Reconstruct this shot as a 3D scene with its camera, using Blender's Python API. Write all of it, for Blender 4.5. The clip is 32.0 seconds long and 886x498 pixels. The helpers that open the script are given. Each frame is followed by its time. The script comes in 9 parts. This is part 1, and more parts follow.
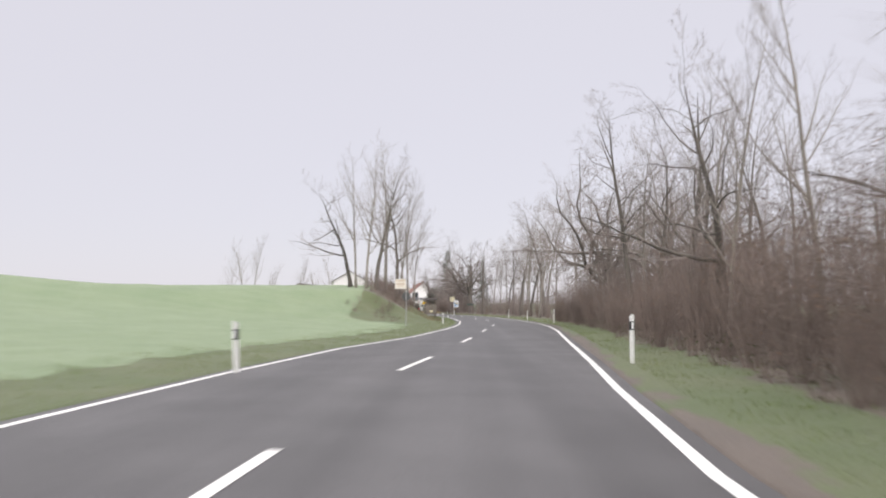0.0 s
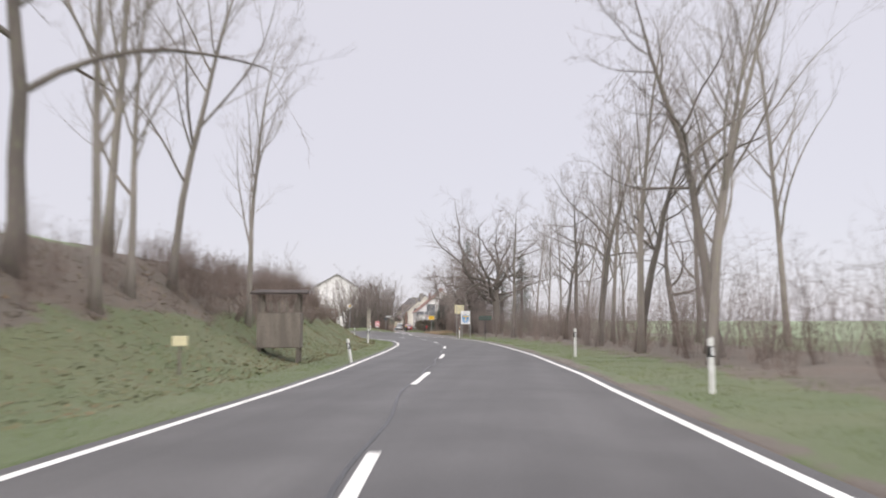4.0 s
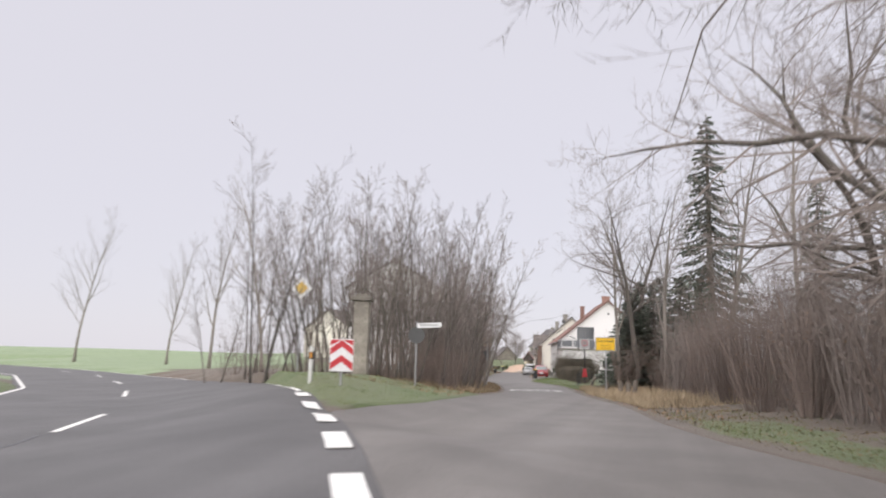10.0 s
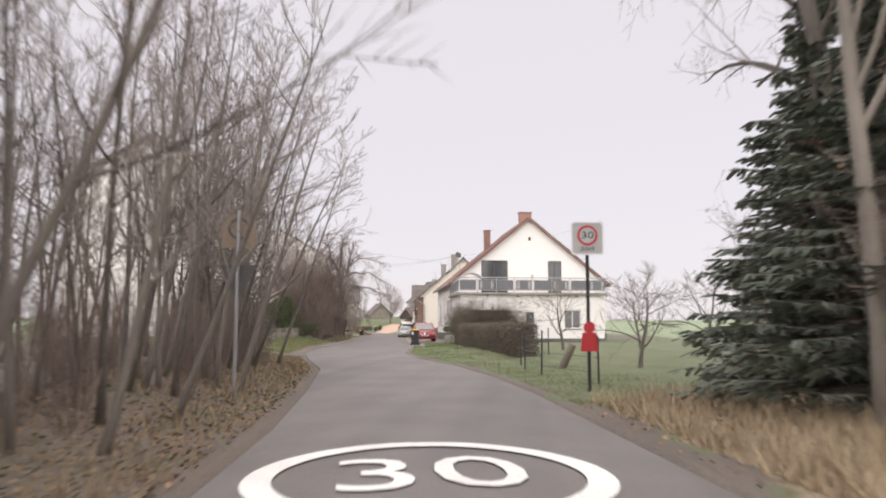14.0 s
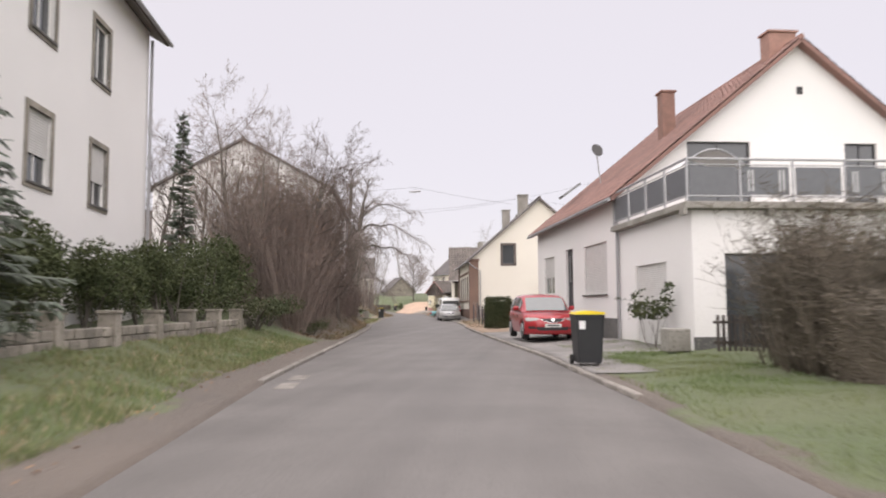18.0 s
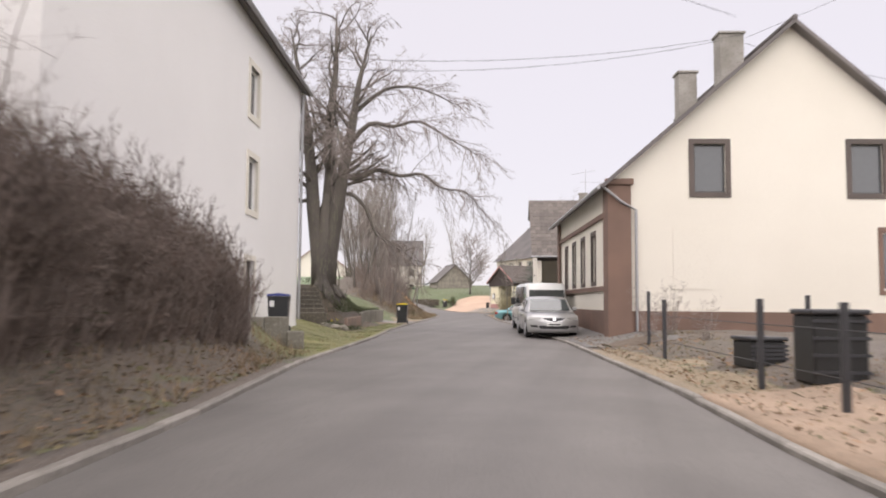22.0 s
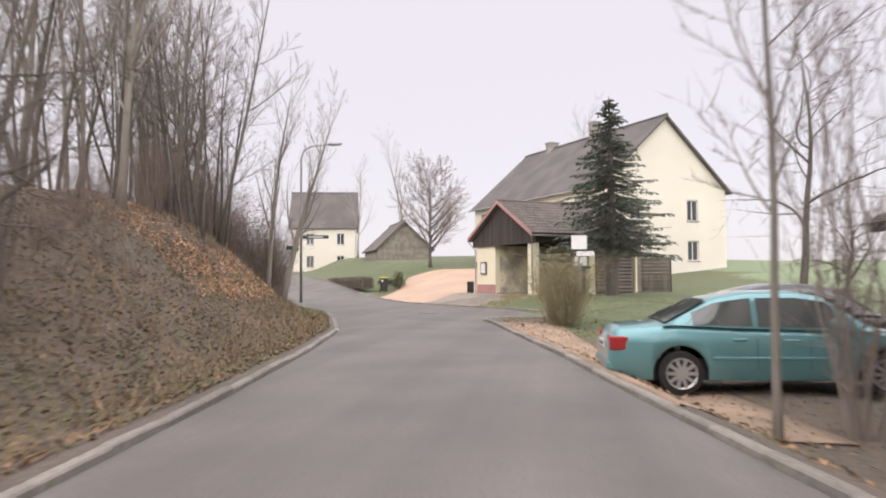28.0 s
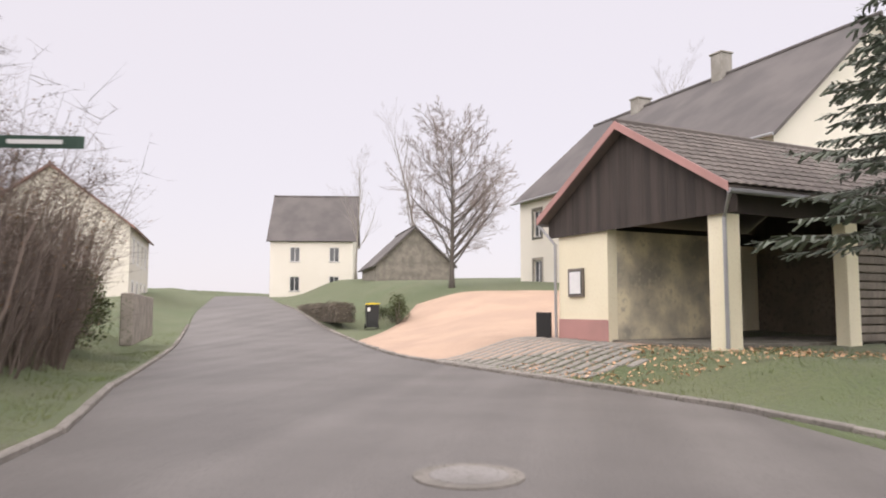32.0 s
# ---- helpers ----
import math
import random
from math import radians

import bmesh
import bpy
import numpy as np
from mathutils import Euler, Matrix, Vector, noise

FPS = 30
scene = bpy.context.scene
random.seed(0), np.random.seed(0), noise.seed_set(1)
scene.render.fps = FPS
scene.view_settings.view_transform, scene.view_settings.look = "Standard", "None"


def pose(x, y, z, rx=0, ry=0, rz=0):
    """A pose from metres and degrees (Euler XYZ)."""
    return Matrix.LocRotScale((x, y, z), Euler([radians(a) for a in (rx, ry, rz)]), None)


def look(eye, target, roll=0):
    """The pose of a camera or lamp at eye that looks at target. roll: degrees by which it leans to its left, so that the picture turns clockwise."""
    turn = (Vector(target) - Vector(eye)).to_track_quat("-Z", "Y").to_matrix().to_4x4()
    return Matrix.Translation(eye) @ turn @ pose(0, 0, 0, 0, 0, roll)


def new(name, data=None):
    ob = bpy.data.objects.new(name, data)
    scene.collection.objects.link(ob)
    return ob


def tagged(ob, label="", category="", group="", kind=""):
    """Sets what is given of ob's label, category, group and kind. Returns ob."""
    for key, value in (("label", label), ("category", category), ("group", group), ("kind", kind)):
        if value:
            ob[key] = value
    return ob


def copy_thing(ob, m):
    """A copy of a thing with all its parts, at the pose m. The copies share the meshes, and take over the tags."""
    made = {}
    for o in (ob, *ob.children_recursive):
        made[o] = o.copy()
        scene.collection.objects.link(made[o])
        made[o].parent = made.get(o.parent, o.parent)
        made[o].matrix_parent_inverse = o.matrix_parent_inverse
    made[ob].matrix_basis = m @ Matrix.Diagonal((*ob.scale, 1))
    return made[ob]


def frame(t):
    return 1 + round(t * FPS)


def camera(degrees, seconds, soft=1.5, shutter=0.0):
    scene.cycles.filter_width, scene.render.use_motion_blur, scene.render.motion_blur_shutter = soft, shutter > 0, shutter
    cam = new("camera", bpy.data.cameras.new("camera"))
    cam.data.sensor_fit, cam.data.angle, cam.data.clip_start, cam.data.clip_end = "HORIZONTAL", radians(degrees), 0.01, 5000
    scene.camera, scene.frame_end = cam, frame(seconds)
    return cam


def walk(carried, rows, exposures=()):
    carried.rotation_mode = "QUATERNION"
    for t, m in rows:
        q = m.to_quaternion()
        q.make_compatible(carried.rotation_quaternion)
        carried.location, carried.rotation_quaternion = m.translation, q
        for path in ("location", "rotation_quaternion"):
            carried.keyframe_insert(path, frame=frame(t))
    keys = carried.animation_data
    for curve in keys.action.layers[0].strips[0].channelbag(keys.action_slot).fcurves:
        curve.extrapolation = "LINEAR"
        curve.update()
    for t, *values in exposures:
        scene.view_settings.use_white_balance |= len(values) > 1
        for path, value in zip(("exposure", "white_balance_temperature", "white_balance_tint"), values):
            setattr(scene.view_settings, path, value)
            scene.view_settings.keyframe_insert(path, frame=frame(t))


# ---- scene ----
cam = camera(62.1, 32.0, 1.9, 0.4)
PATH = [
    (0, (3.219, 0.330, 1.253), (2.922, 10.293, 2.054), 0.19),
    (0.5, (3.869, 9.554, 1.216), (3.900, 19.511, 2.145), 0.98),
    (1, (4.672, 18.829, 1.278), (4.894, 28.782, 2.220), -0.53),
    (1.5, (5.415, 27.785, 1.265), (5.721, 37.733, 2.240), -0.99),
    (2, (6.266, 36.444, 1.265), (6.397, 46.396, 2.239), -0.31),
    (2.5, (7.167, 44.565, 1.223), (6.838, 54.507, 2.248), -0.35),
    (4.5, (6.267, 77.397, 1.235), (5.292, 87.295, 2.275), 0.08),
    (5, (5.852, 85.679, 1.252), (4.986, 95.586, 2.301), -0.95),
    (5.5, (5.396, 93.849, 1.268), (4.258, 103.745, 2.153), -1.00),
    (6, (4.889, 101.784, 1.257), (3.505, 111.651, 2.108), -1.20),
    (6.5, (4.187, 109.337, 1.252), (2.498, 119.157, 2.096), -0.58),
    (7, (3.304, 116.591, 1.261), (1.281, 126.349, 2.093), 0.01),
    (7.5, (2.258, 123.708, 1.256), (-0.144, 133.382, 2.059), 0.86),
    (8, (0.897, 130.480, 1.278), (-1.872, 140.051, 2.128), -0.93),
    (8.5, (-0.731, 136.881, 1.198), (-3.702, 146.388, 2.091), -0.32),
    (9, (-2.363, 143.280, 1.286), (-5.487, 152.728, 2.268), -0.10),
    (9.5, (-3.800, 149.322, 1.250), (-6.870, 158.770, 2.500), 1.20),
    (10, (-4.666, 155.040, 1.279), (-7.471, 164.510, 2.845), 1.57),
    (10.5, (-6.022, 160.455, 1.375), (-8.153, 170.079, 3.056), 0.39),
    (11, (-6.960, 165.534, 1.411), (-8.534, 175.266, 3.088), -1.51),
    (11.5, (-7.463, 170.009, 1.336), (-8.753, 179.804, 2.880), -2.80),
    (12, (-8.167, 174.258, 1.276), (-9.273, 184.100, 2.661), -2.74),
    (12.5, (-8.918, 178.410, 1.261), (-9.902, 188.284, 2.502), -2.39),
    (13, (-9.667, 182.534, 1.275), (-10.554, 192.432, 2.384), -2.07),
    (13.5, (-10.128, 186.848, 1.211), (-11.146, 196.733, 2.329), -1.05),
    (14, (-10.606, 191.044, 1.227), (-11.806, 200.914, 2.295), 0.04),
    (14.5, (-11.117, 195.217, 1.239), (-12.515, 205.063, 2.291), -0.28),
    (15, (-11.870, 199.267, 1.253), (-13.408, 209.102, 2.206), -0.38),
    (15.5, (-12.963, 203.121, 1.242), (-14.541, 212.961, 2.066), 0.20),
    (17.5, (-18.453, 219.639, 1.250), (-19.658, 229.536, 2.017), -0.01),
    (18, (-19.117, 224.212, 1.252), (-20.482, 234.088, 2.031), -0.26),
    (18.5, (-19.763, 228.847, 1.249), (-21.318, 238.697, 1.996), 0.34),
    (19, (-20.462, 233.638, 1.281), (-22.209, 243.458, 2.001), 0.43),
    (19.5, (-21.238, 238.513, 1.265), (-23.142, 248.304, 1.984), 0.17),
    (20, (-22.058, 243.149, 1.262), (-24.050, 252.924, 1.945), 0.13),
    (20.5, (-22.739, 247.616, 1.245), (-24.839, 257.366, 1.974), -0.70),
    (21, (-23.621, 252.147, 1.215), (-25.758, 261.889, 1.938), -0.02),
    (21.5, (-24.500, 256.677, 1.216), (-26.656, 266.415, 1.947), 0.37),
    (22, (-25.359, 261.113, 1.235), (-27.521, 270.850, 1.954), 0.45),
    (22.5, (-26.158, 265.425, 1.285), (-28.324, 275.163, 1.972), 0.56),
    (23, (-27.026, 269.760, 1.310), (-29.177, 279.503, 1.983), 0.30),
    (23.5, (-27.939, 274.262, 1.259), (-30.088, 284.004, 1.947), -0.25),
    (24, (-28.915, 278.755, 1.230), (-31.062, 288.498, 1.918), -0.46),
    (24.5, (-29.827, 283.125, 1.256), (-31.960, 292.870, 1.960), -0.30),
    (25, (-30.743, 287.475, 1.273), (-32.809, 297.237, 1.940), -0.25),
    (25.5, (-31.537, 291.851, 1.308), (-33.515, 301.634, 1.925), -0.22),
    (27.5, (-33.870, 304.117, 1.283), (-35.401, 313.987, 1.778), -0.24),
    (28, (-34.407, 307.634, 1.261), (-35.950, 317.504, 1.695), -0.44),
    (28.5, (-35.015, 311.153, 1.265), (-36.593, 321.022, 1.600), -0.35),
    (29, (-35.621, 314.526, 1.241), (-37.263, 324.387, 1.500), -0.22),
    (29.5, (-36.242, 317.729, 1.224), (-37.953, 327.578, 1.457), -0.20),
    (30, (-36.786, 320.697, 1.181), (-38.595, 330.529, 1.439), -0.10),
    (30.5, (-37.303, 323.330, 1.196), (-39.181, 333.147, 1.512), 0.29),
    (31, (-37.751, 325.754, 1.200), (-39.692, 335.554, 1.653), 0.14),
    (31.5, (-38.124, 327.908, 1.193), (-40.032, 337.703, 1.825), -0.10),
    (32, (-38.487, 329.945, 1.274), (-40.270, 339.750, 2.103), 0.01),
]
EXPO = [(0.0, 0.0, 6480, 13), (11.2, 0.02, 6480, 13), (12.6, 0.1, 6820, 15), (17.5, 0.13, 6700, 15), (20.0, 0.19, 6700, 15), (32.0, 0.18, 6720, 16)]
walk(cam, [(t, look(eye, target, roll)) for t, eye, target, roll in PATH], EXPO)

# ---- sky and light: an even white winter sky, soft light from above ----
world = bpy.data.worlds.new("winter_sky")
scene.world = world
world.use_nodes = True
wt = world.node_tree
sky = wt.nodes.new("ShaderNodeTexSky")
sky.sky_type, sky.sun_disc, sky.sun_elevation, sky.sun_rotation = "NISHITA", False, radians(28), radians(200)
haze = wt.nodes["Background"]
haze.inputs[0].default_value, haze.inputs[1].default_value = (0.80, 0.79, 0.845, 1), 0.88
blue = wt.nodes.new("ShaderNodeBackground")
blue.inputs[1].default_value = 0.012
both = wt.nodes.new("ShaderNodeAddShader")
wt.links.new(sky.outputs[0], blue.inputs[0])
wt.links.new(haze.outputs[0], both.inputs[0])
wt.links.new(blue.outputs[0], both.inputs[1])
wt.links.new(both.outputs[0], wt.nodes["World Output"].inputs["Surface"])
sun_data = bpy.data.lights.new("sun", "SUN")
sun_data.energy, sun_data.angle, sun_data.color = 4.2, radians(130), (1.0, 0.975, 0.94)
sun = new("sun", sun_data)
sun.matrix_world = look((0, 0, 60), (4, 42, 0))

# ---- materials ----


def mat(name, c1, c2=None, c3=None, rough=0.8, scale=2.0, fine=30.0, bump=0.25, metal=0.0, spec=0.5, rnd=0.0, island=0.0, coat=0.0, sheen=0.0, dist=0.02, stretch=None, trans=0.0, streak=0.0):
    spec = 0.2 if name.endswith("_leaf") else spec
    m = bpy.data.materials.new(name)
    m.use_nodes = True
    t = m.node_tree
    b = t.nodes["Principled BSDF"]
    b.inputs["Roughness"].default_value, b.inputs["Metallic"].default_value = rough, metal
    b.inputs["Specular IOR Level"].default_value = spec
    b.inputs["Coat Weight"].default_value = coat
    b.inputs["Sheen Weight"].default_value = sheen
    b.inputs["Transmission Weight"].default_value = trans
    co = t.nodes.new("ShaderNodeTexCoord").outputs["Object"]
    if stretch:
        mp = t.nodes.new("ShaderNodeMapping")
        mp.inputs["Scale"].default_value = stretch
        t.links.new(co, mp.inputs[0])
        co = mp.outputs[0]

    def noise_of(s, detail):
        n = t.nodes.new("ShaderNodeTexNoise")
        n.inputs["Scale"].default_value, n.inputs["Detail"].default_value = s, detail
        t.links.new(co, n.inputs["Vector"])
        return n.outputs[0]

    def blend(a, b2, fac, lo, hi):
        r = t.nodes.new("ShaderNodeMapRange")
        r.inputs[1].default_value, r.inputs[2].default_value = lo, hi
        t.links.new(fac, r.inputs[0])
        mx = t.nodes.new("ShaderNodeMix")
        mx.data_type = "RGBA"
        t.links.new(r.outputs[0], mx.inputs[0])
        for sock, val in ((mx.inputs[6], a), (mx.inputs[7], b2)):
            if isinstance(val, tuple):
                sock.default_value = (*val, 1)
            else:
                t.links.new(val, sock)
        return mx.outputs[2]

    c2 = c2 or tuple(min(1, v * 0.86) for v in c1)
    big = noise_of(scale, 5)
    col = blend(c1, c2, big, 0.38, 0.62)
    small = noise_of(fine, 4)
    if c3:
        col = blend(col, c3, small, 0.52, 0.72)
    if streak:
        # long worn tracks along the way of travel, and darker mended spots
        mp2 = t.nodes.new("ShaderNodeMapping")
        mp2.inputs["Scale"].default_value = (1.1, 0.02, 1)
        mp2.inputs["Rotation"].default_value = (0, 0, -0.16)
        t.links.new(co, mp2.inputs[0])
        n2 = t.nodes.new("ShaderNodeTexNoise")
        n2.inputs["Scale"].default_value, n2.inputs["Detail"].default_value = 1.0, 3
        t.links.new(mp2.outputs[0], n2.inputs["Vector"])
        r2 = t.nodes.new("ShaderNodeMapRange")
        r2.inputs[1].default_value, r2.inputs[2].default_value, r2.inputs[3].default_value, r2.inputs[4].default_value = 0.35, 0.65, 1 - streak, 1 + streak * 0.6
        t.links.new(n2.outputs[0], r2.inputs[0])
        h2 = t.nodes.new("ShaderNodeHueSaturation")
        t.links.new(r2.outputs[0], h2.inputs["Value"])
        t.links.new(col, h2.inputs["Color"])
        col = h2.outputs[0]
    for amount, node, out in ((rnd, "ShaderNodeObjectInfo", "Random"), (island, "ShaderNodeNewGeometry", "Random Per Island")):
        if amount:
            info = t.nodes.new(node)
            r = t.nodes.new("ShaderNodeMapRange")
            r.inputs[3].default_value, r.inputs[4].default_value = 1 - amount, 1 + amount
            t.links.new(info.outputs[out], r.inputs[0])
            hs = t.nodes.new("ShaderNodeHueSaturation")
            t.links.new(r.outputs[0], hs.inputs["Value"])
            t.links.new(col, hs.inputs["Color"])
            col = hs.outputs[0]
    t.links.new(col, b.inputs["Base Color"])
    if bump:
        bp = t.nodes.new("ShaderNodeBump")
        bp.inputs["Strength"].default_value, bp.inputs["Distance"].default_value = bump, dist
        t.links.new(small, bp.inputs["Height"])
        t.links.new(bp.outputs[0], b.inputs["Normal"])
    return m


def plain(name, c, rough=0.5, metal=0.0, spec=0.5, coat=0.0, rnd=0.0):
    return mat(name, c, tuple(v * 0.93 for v in c), None, rough, 6.0, 90.0, 0.04, metal, spec, rnd, 0.0, coat, 0.0, 0.004)


M = {}
M["asphalt"] = mat("asphalt", (0.088, 0.085, 0.085), (0.115, 0.111, 0.111), (0.062, 0.06, 0.06), 0.58, 0.45, 55, 0.55, spec=0.4, dist=0.006, streak=0.15)
M["asphalt_old"] = mat("asphalt_old", (0.142, 0.131, 0.123), (0.175, 0.162, 0.152), (0.105, 0.096, 0.09), 0.6, 0.5, 45, 0.6, spec=0.4, dist=0.006, streak=0.14)
M["seam"] = mat("tar_seam", (0.03, 0.03, 0.032), (0.045, 0.045, 0.047), rough=0.35, fine=60)
M["line"] = mat("road_paint", (0.82, 0.81, 0.78), (0.7, 0.69, 0.66), (0.5, 0.49, 0.47), 0.6, 1.2, 45, 0.3, dist=0.004)
M["kerb"] = mat("kerb_stone", (0.28, 0.255, 0.23), (0.2, 0.183, 0.163), (0.14, 0.13, 0.105), 0.85, 1.5, 25, 0.4, rnd=0.18)
M["concrete"] = mat("concrete", (0.36, 0.34, 0.31), (0.24, 0.225, 0.2), (0.16, 0.15, 0.125), 0.9, 1.0, 22, 0.4)
M["paving"] = mat("paving", (0.25, 0.235, 0.225), (0.18, 0.168, 0.16), (0.13, 0.125, 0.11), 0.8, 0.9, 30, 0.4, rnd=0.15)
# ground covers: three tones each, blended by the cover weights of the land
COVERS = {
    "grass": ((0.078, 0.112, 0.032), (0.112, 0.13, 0.052), (0.055, 0.062, 0.03)),
    "field": ((0.175, 0.24, 0.125), (0.21, 0.27, 0.15), (0.145, 0.19, 0.1)),
    "soil": ((0.115, 0.09, 0.072), (0.08, 0.064, 0.052), (0.155, 0.123, 0.094)),
    "litter": ((0.105, 0.08, 0.06), (0.078, 0.066, 0.048), (0.155, 0.11, 0.078)),
    "straw": ((0.3, 0.225, 0.14), (0.23, 0.175, 0.11), (0.17, 0.13, 0.085)),
    "moss": ((0.215, 0.205, 0.055), (0.14, 0.14, 0.045), (0.11, 0.09, 0.05)),
}


def ground_material():
    m = bpy.data.materials.new("land")
    m.use_nodes = True
    t = m.node_tree
    b = t.nodes["Principled BSDF"]
    b.inputs["Roughness"].default_value = 0.88
    b.inputs["Sheen Weight"].default_value = 0.12
    co = t.nodes.new("ShaderNodeTexCoord").outputs["Object"]

    def node(kind, **ins):
        n = t.nodes.new(kind)
        for k, v in ins.items():
            if hasattr(v, "is_linked"):
                t.links.new(v, n.inputs[int(k[1:])])
            else:
                n.inputs[int(k[1:])].default_value = v
        return n

    def noise_of(s, d):
        n = t.nodes.new("ShaderNodeTexNoise")
        n.inputs["Scale"].default_value, n.inputs["Detail"].default_value = s, d
        t.links.new(co, n.inputs["Vector"])
        return n.outputs[0]

    def step(v, lo, hi):
        return node("ShaderNodeMapRange", _0=v, _1=lo, _2=hi).outputs[0]

    def mix(f, a, c):
        n = t.nodes.new("ShaderNodeMix")
        n.data_type = "RGBA"
        t.links.new(f, n.inputs[0])
        for sock, v in ((n.inputs[6], a), (n.inputs[7], c)):
            if isinstance(v, tuple):
                sock.default_value = (*v, 1)
            else:
                t.links.new(v, sock)
        return n.outputs[2]

    broad, mid, fine = noise_of(0.35, 4), noise_of(2.6, 6), noise_of(22, 4)
    fb, fm = step(broad, 0.36, 0.64), step(fine, 0.48, 0.7)
    tones = {k: mix(fm, mix(fb, c[0], c[1]), c[2]) for k, c in COVERS.items()}
    col = tones["grass"]
    ragged = node("ShaderNodeMath", _0=mid, _1=0.5)
    ragged.operation = "SUBTRACT"
    for attr, names in (("cover_a", ("field", "soil", "litter")), ("cover_b", ("straw", "moss", ""))):
        at2 = t.nodes.new("ShaderNodeAttribute")
        at2.attribute_name = attr
        sep = node("ShaderNodeSeparateColor", _0=at2.outputs["Color"])
        for i, nm in enumerate(names):
            if nm:
                ad = node("ShaderNodeMath", _0=sep.outputs[i], _1=ragged.outputs[0])
                col = mix(step(ad.outputs[0], 0.36, 0.62), col, tones[nm])
    t.links.new(col, b.inputs["Base Color"])
    bp = t.nodes.new("ShaderNodeBump")
    bp.inputs["Strength"].default_value, bp.inputs["Distance"].default_value = 0.7, 0.05
    t.links.new(fine, bp.inputs["Height"])
    t.links.new(bp.outputs[0], b.inputs["Normal"])
    return m


M["land"] = ground_material()
M["soil"] = mat("soil", (0.15, 0.118, 0.092), (0.105, 0.083, 0.066), (0.2, 0.16, 0.12), 0.95, 0.9, 18, 0.8, dist=0.05)
M["gravel"] = mat("red_gravel", (0.52, 0.37, 0.275), (0.45, 0.32, 0.24), (0.36, 0.27, 0.2), 0.9, 0.6, 45, 0.6, dist=0.02)
M["gravel_worn"] = mat("worn_gravel", (0.4, 0.29, 0.21), (0.3, 0.22, 0.16), (0.2, 0.16, 0.12), 0.9, 1.1, 30, 0.6, dist=0.02)
M["bark"] = mat("bark", (0.15, 0.13, 0.115), (0.095, 0.083, 0.075), (0.165, 0.16, 0.115), 0.9, 1.2, 14, 0.8, dist=0.03, rnd=0.2, stretch=(1, 1, 0.25))
M["bark_pale"] = mat("bark_pale", (0.27, 0.24, 0.215), (0.19, 0.17, 0.15), (0.25, 0.24, 0.17), 0.9, 1.2, 14, 0.7, dist=0.03, rnd=0.2, stretch=(1, 1, 0.25))
M["twig"] = mat("twigs", (0.27, 0.23, 0.208), (0.21, 0.178, 0.16), None, 0.85, 0.5, 20, 0.0, rnd=0.22)
M["twig_pale"] = mat("twigs_pale", (0.36, 0.33, 0.31), (0.29, 0.26, 0.245), None, 0.85, 0.4, 20, 0.0, rnd=0.15)
M["twig_green"] = mat("twigs_green", (0.31, 0.275, 0.165), (0.235, 0.205, 0.125), None, 0.85, 0.8, 20, 0.0, rnd=0.1)
M["brush"] = mat("brushwood", (0.225, 0.178, 0.152), (0.165, 0.13, 0.112), None, 0.9, 0.5, 20, 0.0, rnd=0.22)
M["needle"] = mat("needles", (0.082, 0.105, 0.077), (0.12, 0.14, 0.105), None, 0.7, 0.8, 20, 0.0, island=0.35, sheen=0.2)
M["evergreen"] = mat("evergreen_leaf", (0.065, 0.082, 0.038), (0.095, 0.108, 0.052), None, 0.75, 0.9, 20, 0.0, island=0.4)
M["ivy"] = mat("ivy_leaf", (0.06, 0.075, 0.038), (0.085, 0.09, 0.048), None, 0.75, 0.9, 20, 0.0, island=0.4)
M["hedge"] = mat("hedge_twig", (0.15, 0.125, 0.095), (0.105, 0.09, 0.07), None, 0.8, 0.9, 20, 0.0, island=0.4)
M["deadleaf"] = mat("dead_leaf", (0.3, 0.19, 0.115), (0.2, 0.13, 0.085), None, 0.8, 0.4, 20, 0.0, island=0.45)
M["under"] = mat("undergrowth_leaf", (0.21, 0.145, 0.09), (0.13, 0.135, 0.07), None, 0.85, 1.3, 20, 0.0, island=0.28)
M["chip"] = mat("wood_chips", (0.68, 0.42, 0.25), (0.54, 0.32, 0.19), None, 0.85, 0.7, 20, 0.0, island=0.35)
M["blade"] = mat("grass_blade", (0.105, 0.155, 0.036), (0.155, 0.175, 0.062), None, 0.6, 0.3, 20, 0.0, island=0.35, sheen=0.2)
M["stalk"] = mat("dead_stalk", (0.3, 0.22, 0.14), (0.2, 0.155, 0.1), None, 0.85, 0.5, 20, 0.0, island=0.4)
M["blade_dry"] = mat("dry_blade", (0.42, 0.335, 0.225), (0.32, 0.25, 0.165), None, 0.8, 0.4, 20, 0.0, island=0.3)
M["white"] = mat("white_render", (0.8, 0.785, 0.77), (0.76, 0.745, 0.73), (0.71, 0.695, 0.675), 0.9, 0.25, 35, 0.15, dist=0.006)
M["cream"] = mat("cream_render", (0.74, 0.7, 0.62), (0.7, 0.66, 0.58), (0.64, 0.6, 0.52), 0.9, 0.3, 35, 0.15, dist=0.006)
M["yellow_wall"] = mat("yellow_render", (0.85, 0.79, 0.6), (0.81, 0.745, 0.555), (0.77, 0.7, 0.52), 0.9, 0.5, 20, 0.2, dist=0.006)
M["pink"] = mat("pink_plinth", (0.5, 0.27, 0.25), (0.42, 0.24, 0.22), None, 0.9, 0.6, 20, 0.2)
M["stain"] = mat("damp_wall", (0.36, 0.33, 0.27), (0.8, 0.72, 0.52), (0.56, 0.5, 0.37), 0.95, 1.1, 9, 0.3)
